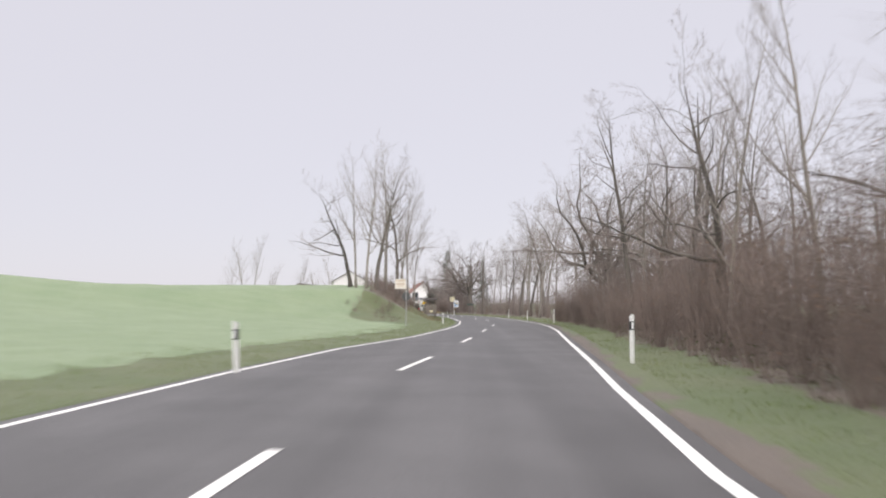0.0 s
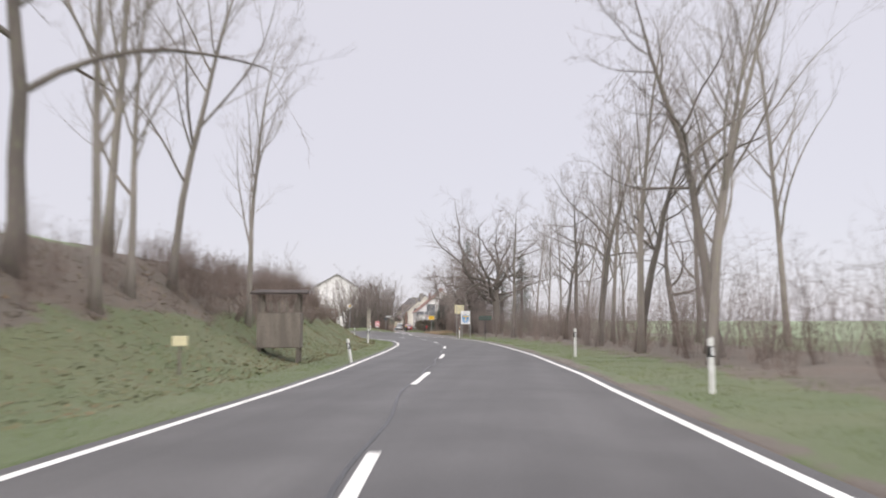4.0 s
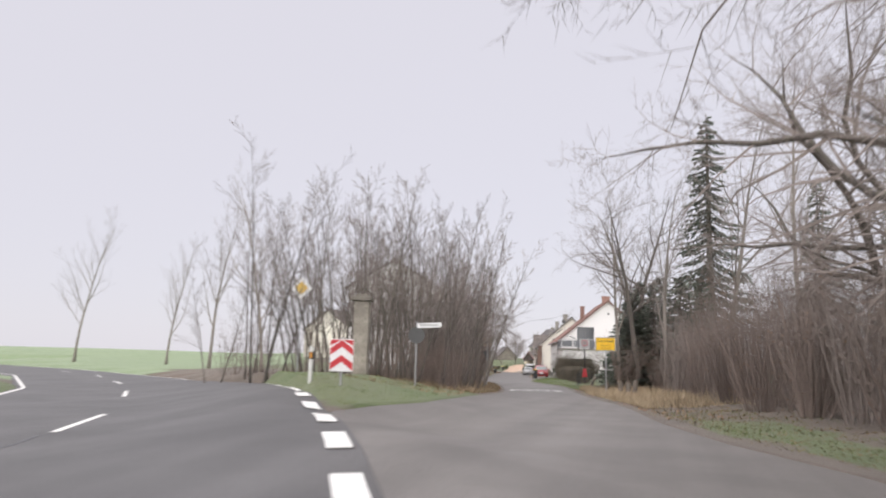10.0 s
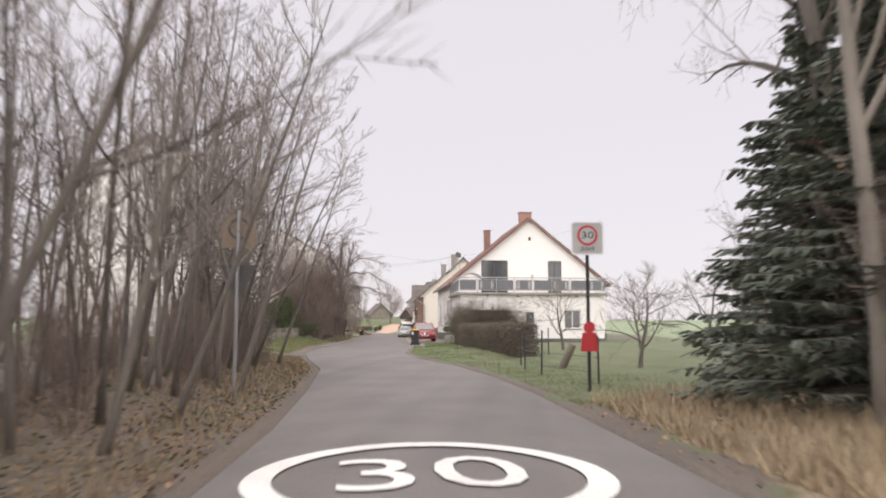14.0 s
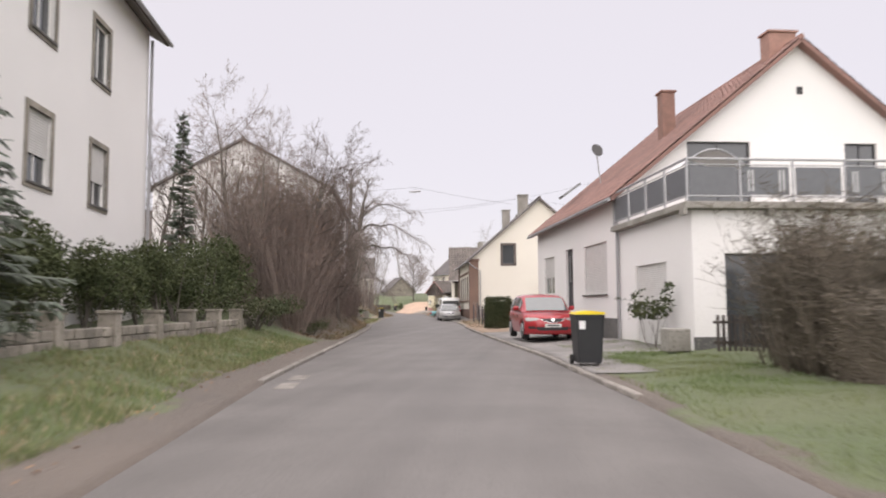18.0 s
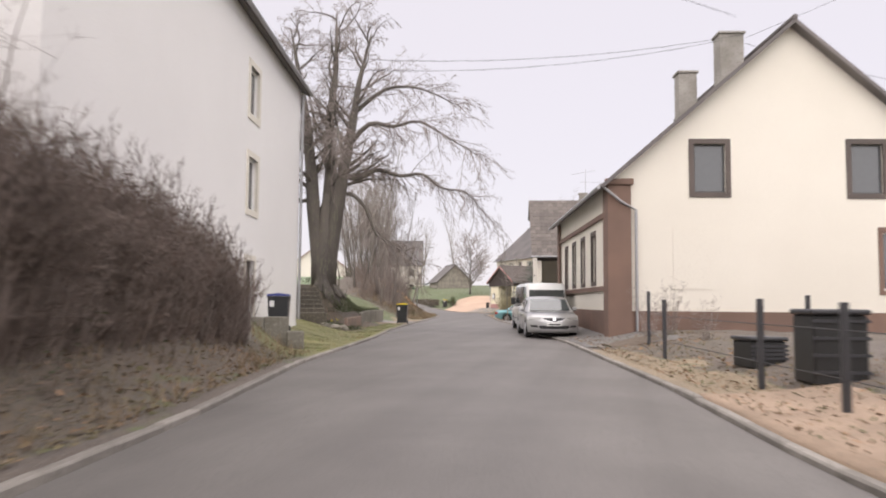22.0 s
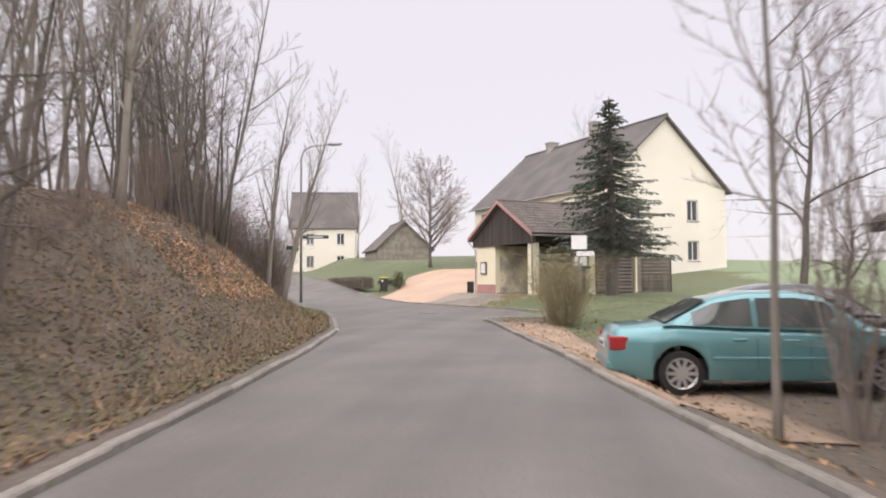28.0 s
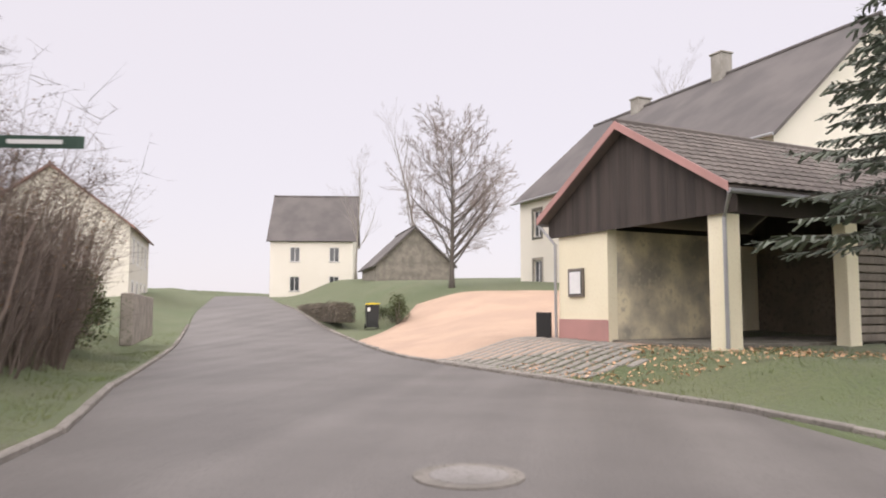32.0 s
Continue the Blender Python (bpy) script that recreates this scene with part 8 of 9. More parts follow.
# barn with the deep porch
hb = thing("barn", "cream barn house with brown tiled roof and an open timber porch", "house", yaw_pose(-30.25, 312.3, 0, 8))
part("wall", wall_mesh(MB(), Matrix.Identity(4), 12.0, [(0, 4.35), (0.6, 8.0), (12, 8.0)], 0.3, [(2.6, 4.2, 3.4, 5.0), (1.9, 2.9, 1.6, 2.5), (3.2, 4.5, 0.0, 2.35), (4.9, 6.1, 1.4, 2.4)]), M["cream"], hb)
part("wall", wall_mesh(MB(), pose(0, 1.5, 0, 0, 0, -90), 1.196, [(0, 7.2), (1.196, 8.0)], 0.3, []), M["cream"], hb)
for o, k in (((2.6, 4.2, 3.4, 5.0), dict(frame_mat="wood_dark")), ((1.9, 2.9, 1.6, 2.5), dict(frame_mat="wood_dark")), ((3.2, 4.5, 0.0, 2.35), dict(door=True, frame_mat="wood_dark")), ((4.9, 6.1, 1.4, 2.4), dict(frame_mat="wood_dark"))):
    window(hb, Matrix.Identity(4), o, **k)
gw = pose(0, 0, 0, 0, 0, -90)
part("wall", wall_mesh(MB(), pose(0, -0.002, 0, 0, 0, -90), 4.6, [(0, 8.0), (4.6, 4.3)], 0.28, [(1.0, 1.5, 3.1, 4.5), (0.6, 1.0, 1.4, 2.1)], z0=-0.3), M["cream"], hb)
for o in ((1.0, 1.5, 3.1, 4.5), (0.6, 1.0, 1.4, 2.1)):
    window(hb, pose(0, -0.002, 0, 0, 0, -90), o, frame_mat="wood_dark")
mb = MB()
roof_slab(mb, (-0.35, -5.0, 4.15), (12, -5.0, 4.15), (12, 0.2, 8.35), (-0.35, 0.2, 8.35))
rf = part("roof", mb, M["roof_brown"], hb)
tile_field(rf, (-0.35, 0.2, 8.35), (1, 0, 0), (0, -5.2, -4.2), 12.35, 6.68, "roof_brown", 0.32, 0.4, pieces=280)
mb = MB()
roof_slab(mb, (-0.35, 1.6, 7.2), (12, 1.6, 7.2), (12, 0.2, 8.35), (-0.35, 0.2, 8.35))
part("roof", mb, M["roof_brown"], hb)
for x in (1.6, 5.5, 9.4):
    part("timber_post", MB().box(x, -4.6, -0.2, x + 0.18, -4.42, 4.1), M["wood_dark"], hb, bev=0.012)
part("timber_beam", MB().box(0, -4.64, 3.9, 12, -4.4, 4.12), M["wood_dark"], hb, bev=0.012)
part("soffit", MB().box(0.0, -4.4, 4.13, 12, -0.01, 4.17), M["wood_dark"], hb)
chimney(hb, 3.4, 0.2, 8.0, 8.8, 0.5, 0.5, "concrete")
part("aerial", MB().tube([(3.6, 0.2, 8.3), (3.6, 0.2, 10.6)], [0.02, 0.015], 6).tube([(2.6, 0.2, 10.2), (4.3, 0.2, 10.5)], [0.012, 0.012], 5).tube([(3.2, -0.3, 9.6), (4.8, 0.6, 9.7)], [0.01, 0.01], 5), M["steel"], hb)
part("rain_gutter", MB().tube([(-0.35, -5.05, 4.12), (12, -5.05, 4.12)], [0.06, 0.06], 8), M["steel"], hb)
part("woodpile", MB().box(5.0, -0.5, 0.0, 6.3, -0.1, 0.9), M["wood_grey"], hb)
# iron stair rail of the cream house
t = thing("stair_rail", "light metal handrail by the yard entrance", "railing", yaw_pose(-28.2, 301.5, 0.3, 8))
part("rail", MB().tube([(0, 0, 0), (0, 0, 1.0), (1.2, 0.4, 1.6), (1.2, 0.4, 0)], [0.02] * 4, 6), M["steel"], t)

# brick shed beyond the barn
t = thing("brick_shed", "open red brick shed with a dark board roof", "shed", yaw_pose(-29.2, 313.9, 0, 8) @ Matrix.Translation((0, 0.3, 0)))
core = part("wall", MB().box(0.03, 0.03, -0.3, 3.2, 3.2, 1.75), M["mortar"], t)
brick = MB().box(-0.117, -0.055, -0.034, 0.117, 0.055, 0.034).mesh("brick", M["brick"], 0.006)
front = MB()
for r in range(22):
    for k in range(13):
        s = 0.12 + 0.245 * k + 0.12 * (r % 2)
        if s > 3.1:
            continue
        ob = new("brick", brick)
        ob.parent = core
        ob.matrix_local = pose(0.045, s, 0.03 + 0.08 * r, 0, 0, 90) @ pose(0, random.uniform(-0.006, 0.006), 0)
        front.box(s - 0.117, -0.01 + random.uniform(-0.005, 0.005), 0.08 * r - 0.004, s + 0.117, 0.1, 0.08 * r + 0.064)
part("front_bricks", front, M["brick"], t)["kind"] = "stuff"
for x in (0.2, 1.6, 2.8):
    part("brick_pier", MB().box(0.06, x, 1.752, 0.36, x + 0.3, 2.35), M["brick"], t, bev=0.01)
mb = MB()
roof_slab(mb, (-0.8, -0.4, 1.95), (-0.8, 3.6, 1.95), (3.4, 3.6, 4.4), (3.4, -0.4, 4.4), 0.14)
part("roof", mb, M["wood_dark"], t)

# shelter with the tiled roof
sp = thing("shelter", "yellow rendered open shelter with brown tiled roof and dark gable boards", "shelter", yaw_pose(-38.93, 349.07, 0.55, -53))
# local x along the open front, y to the back
SW, SD, SE, SR, ZE = 5.4, 7.2, 2.6, 4.82, 3.0
part("wall", MB().box(0.0, 0.0, -0.4, 1.92, 0.28, SE + 0.1), M["yellow_wall"], sp)
part("wall", MB().box(0.0, 0.285, -0.4, 0.28, SD, SE), M["yellow_wall"], sp)
# rear wall coloured dark to stand for the shade inside the shelter
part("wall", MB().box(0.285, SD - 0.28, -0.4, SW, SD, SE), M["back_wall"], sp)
part("wall", MB().box(1.64, 0.285, -0.4, 1.92, 3.4, SE), M["stain"], sp, "inner wall with damp stains")
part("pink_base", MB().box(-0.012, -0.012, -0.4, 1.922, -0.003, 0.5).box(-0.012, -0.002, -0.4, -0.003, SD, 0.5), M["pink"], sp)
part("pillar", MB().box(SW - 0.42, 0.0, -0.4, SW, 0.42, SE), M["yellow_wall"], sp, bev=0.012)
part("pillar", MB().box(SW - 0.32, 3.6, -0.4, SW, 4.0, SE), M["yellow_wall"], sp, bev=0.012)
part("pillar", MB().box(SW - 0.32, SD - 0.4, -0.4, SW, SD - 0.285, SE), M["yellow_wall"], sp)
for k in range(24):
    x0, x1 = -0.3 + 6.1 * k / 24, -0.3 + 6.1 * (k + 1) / 24 - 0.006
    f0, f1 = (1 - abs((x0 + 0.3) / 3.05 - 1)), (1 - abs((x1 + 0.3) / 3.05 - 1))
    part("gable_board", MB().add([(x0, -0.1, SE - 0.02), (x1, -0.1, SE - 0.02), (x1, -0.1, ZE + (SR - ZE) * f1), (x0, -0.1, ZE + (SR - ZE) * f0), (x0, -0.06, SE - 0.02), (x1, -0.06, SE - 0.02), (x1, -0.06, ZE + (SR - ZE) * f1), (x0, -0.06, ZE + (SR - ZE) * f0)], [(0, 1, 2, 3), (7, 6, 5, 4), (1, 0, 4, 5), (2, 1, 5, 6), (3, 2, 6, 7), (0, 3, 7, 4)]), M["wood_dark"], sp)
for s, xe in ((0, -0.45), (1, SW + 0.45)):
    mb = MB()
    ze = ZE - 0.05
    roof_slab(mb, (xe, -0.35, ze + 0.1), (SW / 2, -0.35, SR + 0.1), (SW / 2, SD + 0.3, SR + 0.1), (xe, SD + 0.3, ze + 0.1), 0.1)
    rf = part("roof", mb, M["roof_brown"], sp)
    dn = Vector((xe - SW / 2, 0, ze - SR))
    tile_field(rf, (SW / 2, -0.35, SR + 0.1), (0, 1, 0), dn, SD + 0.65, dn.length, "roof_brown", 0.26, 0.33, pieces=280 if s else 0)
    part("verge_board", MB().add([(xe, -0.38, ze - 0.02), (SW / 2, -0.38, SR - 0.02), (SW / 2, -0.38, SR + 0.16), (xe, -0.38, ze + 0.16), (xe, -0.352, ze - 0.02), (SW / 2, -0.352, SR - 0.02), (SW / 2, -0.352, SR + 0.16), (xe, -0.352, ze + 0.16)], [(0, 1, 2, 3), (7, 6, 5, 4), (1, 0, 4, 5), (2, 1, 5, 6), (3, 2, 6, 7), (0, 3, 7, 4)]), M["pink"], sp)
    part("rain_gutter", MB().tube([(xe, -0.35, ze), (xe, SD + 0.3, ze)], [0.055, 0.055], 8), M["steel"], sp)
part("ridge_cap", MB().tube([(SW / 2, -0.35, SR + 0.14), (SW / 2, SD + 0.3, SR + 0.14)], [0.09, 0.09], 8), M["roof_brown"], sp)
part("downpipe", MB().tube([(-0.42, -0.3, ZE - 0.1), (-0.05, -0.08, ZE - 0.6), (-0.05, -0.08, 0)], [0.04] * 3, 8), M["steel"], sp)
part("downpipe", MB().tube([(SW + 0.42, -0.3, ZE - 0.1), (SW + 0.06, -0.06, ZE - 0.5), (SW + 0.06, -0.06, 0)], [0.04] * 3, 8), M["steel"], sp)
part("side_board", MB().box(SW - 0.03, -0.04, SE + 0.004, SW + 0.02, SD, ZE), M["wood_dark"], sp, "dark board under the eave")
part("side_board", MB().box(-0.02, 0.29, SE + 0.004, 0.03, SD, ZE), M["wood_dark"], sp)
part("back_gable", MB().add([(-0.2, SD - 0.12, SE + 0.004), (SW + 0.2, SD - 0.12, SE + 0.004), (SW + 0.2, SD - 0.12, ZE), (SW / 2, SD - 0.12, SR), (-0.2, SD - 0.12, ZE), (-0.2, SD - 0.06, SE + 0.004), (SW + 0.2, SD - 0.06, SE + 0.004), (SW + 0.2, SD - 0.06, ZE), (SW / 2, SD - 0.06, SR), (-0.2, SD - 0.06, ZE)], [(0, 1, 2, 3, 4), (9, 8, 7, 6, 5), (1, 0, 5, 6), (2, 1, 6, 7), (3, 2, 7, 8), (4, 3, 8, 9), (0, 4, 9, 5)]), M["wood_dark"], sp)
part("floor_slab", MB().box(1.93, 0.1, -0.4, SW - 0.43, SD - 0.29, 0.04), M["old_render"], sp, "worn concrete floor")
nb = part("notice_case", MB().box(0.45, -0.06, 1.05, 1.05, -0.004, 1.75), M["wood_grey"], sp, "glazed wooden notice case")
part("case_glass", MB().box(0.51, -0.068, 1.11, 0.99, -0.061, 1.69), M["pane"], nb)
part("paper", MB().box(0.53, -0.074, 1.13, 0.97, -0.069, 1.67), M["sign_white"], nb)
part("black_board", MB().obox(pose(-0.35, -0.25, 0.32, 0, 0, 20), 0.45, 0.05, 0.7), M["black"], sp)
for k in range(12):
    part("slat", MB().box(SW - 0.2, 4.2, 0.05 + 0.19 * k, SW - 0.16, SD - 0.42, 0.2 + 0.19 * k), M["wood_grey"], sp)
# garage-like boarded wall right of the shelter
t = thing("board_fence", "horizontal weathered board fence beside the shelter", "fence", yaw_pose(-31.6, 350.6, 0.4, -8))
for k in range(10):
    part("board", MB().box(0, -0.02 - 0.01 * (k % 2), 0.05 + 0.2 * k, 3.4, 0.01, 0.24 + 0.2 * k), M["wood_grey"], t)
for x in (0.0, 1.7, 3.4):
    part("post", MB().box(x - 0.06, 0.012, -0.2, x + 0.06, 0.12, 2.1), M["wood_dark"], t)

# large farmhouse behind the shelter
hf = gable_house("house", "large cream farmhouse with a broad grey-brown roof", yaw_pose(-31.55, 357.3, 1.75, 33.4), 11.0, 18.4, 5.9, 10.8, "cream", "roof_grey",
                 left=[W(1.5 + 2.9 * k, 2.4 + 2.9 * k, z, z + 1.5, surround="stone", sill=True) for k in range(6) for z in (0.8, 3.6)],
                 front=[W(2.4, 3.4, 0.8, 2.2), W(7.4, 8.4, 0.8, 2.2), W(2.4, 3.4, 3.6, 5.1), W(7.4, 8.4, 3.6, 5.1)], gutter=True)
chimney(hf, 5.5, 8.0, 10.0, 12.0, 0.7, 0.7, "concrete")
chimney(hf, 5.5, 14.2, 10.0, 11.4, 0.9, 0.7, "concrete")
# houses further down the lane
gable_house("house", "tall pale house with its broad roof to the lane's far end", yaw_pose(-61.1, 402.5, 2.0, 104), 8.0, 8.4, 6.6, 11.4, "cream", "roof_grey", left=[W(2 + 4 * k, 3 + 4 * k, z, z + 1.5) for k in range(2) for z in (1.2, 4.2)], gutter=False)
gable_house("house", "low shed with a dark tiled roof beside the lane", yaw_pose(-53.5, 384.0, 2.2, 24), 6.0, 8.0, 2.6, 5.4, "stone", "roof_grey", gutter=False)
hl = gable_house("house", "pale two-storey house with many small windows", yaw_pose(-66.0, 372.0, 0.6, 27) @ Matrix.Translation((-9.0, -2.0, 0)), 9.0, 12.0, 5.8, 9.2, "cream", "roof_red",
                 right=[W(1.5 + 2.5 * k, 2.4 + 2.5 * k, z, z + 1.4, surround="white", sill=False) for k in range(4) for z in (1.0, 3.7)], gutter=False)
t = thing("garden_wall", "low dark garden wall beside the grass verge", "wall", yaw_pose(-49.2, 346.4, 0.7, 118))
part("wall", MB().box(0, 0, -0.3, 7.0, 0.3, 1.0), M["stone"], t, bev=0.03)
wire_fence([(-40.5, 372), (-37.5, 370), (-34.5, 368), (-31, 366)], 1.6, "tall thin garden fence behind the forecourt", 0.03, 3, "steel_dark")

# ---- bins ----


def wheelie_bin(x, y, rot, lid, label, z=None, group="wheelie bins", size=(1, 1, 1)):
    t = thing("wheelie_bin", label, "bin", pose(x, y, gz(x, y) + 0.04 if z is None else z, 0, 0, rot) @ Matrix.Diagonal((*size, 1)), group)
    mb = MB()
    secs = []
    for zz, w, d, oy in ((0.06, 0.23, 0.26, 0.02), (0.35, 0.245, 0.29, 0.01), (0.9, 0.27, 0.33, 0.0), (0.96, 0.285, 0.345, 0.0), (1.0, 0.285, 0.345, 0.0)):
        secs.append([(-w, -d + oy, zz), (-w * 0.85, -d - 0.02 + oy, zz), (w * 0.85, -d - 0.02 + oy, zz), (w, -d + oy, zz), (w, d + oy, zz), (-w, d + oy, zz), (-w, -d + oy, zz)])
    mb.grid(secs)
    mb.add([p for p in secs[0][:6]], [(5, 4, 3, 2, 1, 0)])
    mb.add([p for p in secs[-1][:6]], [(0, 1, 2, 3, 4, 5)])
    part("body", mb, M["bin_black"], t)
    g = MB()
    g.grid([[(px, py, 1.004 + hz2) for px, hz2 in ((-0.3, 0.0), (-0.27, 0.045), (0, 0.075), (0.27, 0.045), (0.3, 0.0))] for py in (-0.39, -0.2, 0.05, 0.3)])
    g.grid([[(px, -0.39, 1.004 + hz2 * k) for px, hz2 in ((-0.3, 0.0), (-0.27, 0.045), (0, 0.075), (0.27, 0.045), (0.3, 0.0))] for k in (0, 1)])
    part("lid", g, M[lid], t, smooth=False)
    part("handle_bar", MB().tube([(-0.24, 0.4, 0.97), (0.24, 0.4, 0.97)], [0.016, 0.016], 8), M["bin_black"], t)
    part("axle", MB().tube([(-0.26, 0.27, 0.1), (0.26, 0.27, 0.1)], [0.012, 0.012], 6), M["steel_dark"], t)
    for sx in (-0.27, 0.27):
        part("wheel", MB().tube([(sx - 0.025, 0.27, 0.1), (sx + 0.025, 0.27, 0.1)], [0.1, 0.1], 14), M["tyre"], t)
    part("label", MB().box(-0.22, -0.358, 0.72, -0.1, -0.352, 0.88), M["sign_white"], t, "small white sticker")
    return t


wheelie_bin(-18.3, 239.2, 8, "lid_yellow", "black wheelie bin with a yellow lid at the kerb", 0.08)
wheelie_bin(-33.96, 279.55, 20, "lid_blue", "black wheelie bin with a blue lid before the tall house", 0.36)
wheelie_bin(-35.8, 280.4, 26, "lid_green", "dark green wheelie bin before the tall house", 0.2)
wheelie_bin(-35.85, 298.6, 12, "lid_yellow", "black wheelie bin with a yellow lid beside the ivy wall", 0.08)
wheelie_bin(-30.5, 307.7, 0, "lid_yellow", "large black rubbish container with a yellow lid in the yard", size=(1.8, 1.25, 1.15))
wheelie_bin(-29.5, 309.2, 8, "lid_green", "large black rubbish container with a dark lid by the barn", size=(1.6, 1.2, 1.2))
wheelie_bin(-46.9, 359.7, 20, "lid_yellow", "black wheelie bin with a yellow lid by the forecourt")
for x, y, s in ((-33.2, 275.0, 0.5), (-32.6, 274.6, 0.35)):
    t = thing("stone_block", "weathered concrete block at the lawn edge", "block", yaw_pose(x, y, gz(x, y), 20))
    part("block", MB().box(-0.9 * s, -0.4 * s, -0.2, 0.9 * s, 0.4 * s, s), M["concrete"], t, bev=0.03)

# ---- parked cars: x forward, built from cross-sections ----


def car(name, label, m, L, Wd, deck, roof, glassx, paint, wheels, wr=0.31, van=False, spokes=7, lights_front=True, tail=None, belt_w=0.97):
    """deck: keys (x, z) of bonnet, belt and boot line; roof: keys (x, z) over the cabin. x runs from rear (0) to front (L)."""
    c = thing(name, label, "car", m)
    hw = Wd / 2

    def half(x):
        e = min(x, L - x)
        h = hw * (1 - 0.16 * max(0, 1 - e / 0.7) ** 2)
        if not van and L - x < 0.36:
            h = min(h, hw * 0.95 * (max(L - x - 0.03, 0.0004) / 0.34) ** 0.385)
        return h

    def under(x):
        z = 0.22 + 0.1 * max(0, 1 - min(x, L - x) / 0.5)
        for wx in wheels:
            d = abs(x - wx)
            if d < wr + 0.07:
                z = max(z, wr + math.sqrt(max(0, (wr + 0.07) ** 2 - d * d)))
        return z

    def decka(x):
        return lerp_keys(deck, x)[0]

    xs2 = sorted({round(L * i / 64, 3) for i in range(65)} | {round(w + s * (wr + 0.07), 3) for w in wheels for s in (-1, -0.98, 0.98, 1)})
    rows = []
    for x in xs2:
        h, zb, zt = half(x), under(x), decka(x)
        zm = min(max(zb + 0.02, 0.5), zt - 0.1)
        sec = [(0.93 * h, zb), (h, max(zb + 0.01, zm * 0.8)), (h * 1.0, max(zb + 0.015, zt - 0.22)), (0.985 * h, max(zb + 0.02, zt - 0.1)), (0.93 * h, zt - 0.02), (0.6 * h, zt + 0.02), (0, zt + 0.03)]
        rows.append([(x, y, z) for y, z in sec] + [(x, -y, z) for y, z in sec[-2::-1]])
    mb = MB().grid(rows)
    for r in (rows[0], rows[-1]):
        mb.add(r, [tuple(range(len(r)))])
    body = part("body", mb, M[paint], c, smooth=True)
    # dark floor so that no daylight shows through
    part("floor_pan", MB().box(0.15, -hw * 0.8, 0.2, L - 0.42, hw * 0.8, 0.5), M["trim"], c)
    # cabin
    rx0, rx1 = roof[0][0], roof[-1][0]

    def side_at(x, f):
        zt, zr = decka(x), lerp_keys(roof, x)[0]
        return (half(x) * belt_w * (1 - (0.05 if van else 0.2) * f ** 1.3), zt + (zr - zt) * f)

    rows = []
    for i in range(31):
        x = rx0 + (rx1 - rx0) * i / 30
        sec = [side_at(x, f) for f in (0, 0.35, 0.7, 0.9)]
        y9, z9 = sec[-1]
        zr = lerp_keys(roof, x)[0]
        sec += [(y9 * 0.86, zr - 0.004), (y9 * 0.45, zr + 0.012), (0, zr + 0.018)]
        rows.append([(x, y, z) for y, z in sec] + [(x, -y, z) for y, z in sec[-2::-1]])
    cab = part("cabin", MB().grid(rows), M[paint], c, smooth=True)
    # windows
    for x0, x1 in glassx:
        for s in (-1, 1):
            n = 8
            g = []
            for f in (0.06, 0.3, 0.6, 0.84):
                line = []
                for i in range(n + 1):
                    x = x0 + (x1 - x0) * i / n
                    # follow the slope of the pillars at both ends
                    zr = lerp_keys(roof, x)[0] - decka(x)
                    y, z = side_at(x, min(f, 0.84))
                    line.append((x, s * (y + 0.006), z))
                g.append(line)
            part("side_window", MB().grid(g), M["glass"], cab, smooth=True)

    def screen(a0, b0, label2, lo=0.07, hi=0.9):
        g = []
        for i in range(7):
            f = lo + (hi - lo) * i / 6
            x = a0 + (b0 - a0) * f
            zr = lerp_keys(roof, x)[0]
            yy = half(x) * belt_w * (0.84 - 0.12 * f)
            out = 0.012 if b0 > a0 else 0.012
            g.append([(x + (0.012 if a0 > b0 else -0.012), yy * k, zr + 0.03 - 0.014 * k * k) for k in (-1, -0.66, -0.33, 0, 0.33, 0.66, 1)])
        part(label2, MB().grid(g), M["glass"], cab, smooth=True)

    screen(rx1, roof[-2][0], "windscreen")
    if van:
        part("rear_window", MB().box(rx0 - 0.012, -hw * 0.78, decka(0.2) + 0.12, rx0 + 0.02, hw * 0.78, roof[1][1] - 0.2), M["glass"], cab, bev=0.01)
    else:
        screen(rx0, roof[1][0], "rear_window")
    # wheels
    for wx in wheels:
        for s in (-1, 1):
            y = s * (hw - 0.11)
            tyre = part("wheel", MB().lathe([(wr * 0.68, -0.1), (wr * 0.95, -0.1), (wr, -0.07), (wr, 0.07), (wr * 0.95, 0.1), (wr * 0.68, 0.1)], 24, pose(wx, y, wr, 90, 0, 0)), M["tyre"], c, smooth=False)
            yo = y + s * 0.116
            part("rim_barrel", MB().lathe([(0.02, 0.001), (wr * 0.66, 0.001), (wr * 0.66, -0.001), (0.02, -0.001)], 24, pose(wx, y + s * 0.103, wr, 90, 0, 0)), M["trim"], tyre)
            g = MB()
            for k in range(spokes):
                a = 2 * math.pi * k / spokes
                ca, sa = math.cos(a), math.sin(a)
                g.obox(Matrix.Translation((wx + ca * wr * 0.36, yo, wr + sa * wr * 0.36)) @ pose(0, 0, 0, 0, -math.degrees(a), 0), wr * 0.66, 0.02, wr * 0.15)
            g.lathe([(0.0, -0.012), (wr * 0.2, -0.012), (wr * 0.2, 0.012), (0, 0.016)], 12, pose(wx, yo, wr, 90, 0, 0))
            n = 24
            g.grid([[(wx + r * math.cos(2 * math.pi * j / n), yo + dy, wr + r * math.sin(2 * math.pi * j / n)) for j in range(n + 1)] for r, dy in ((wr * 0.62, 0.0), (wr * 0.7, s * 0.014), (wr * 0.7, -s * 0.02))])
            part("rim", g, M["rim"], tyre)
    zf, zr0 = decka(L - 0.1), decka(0.1)

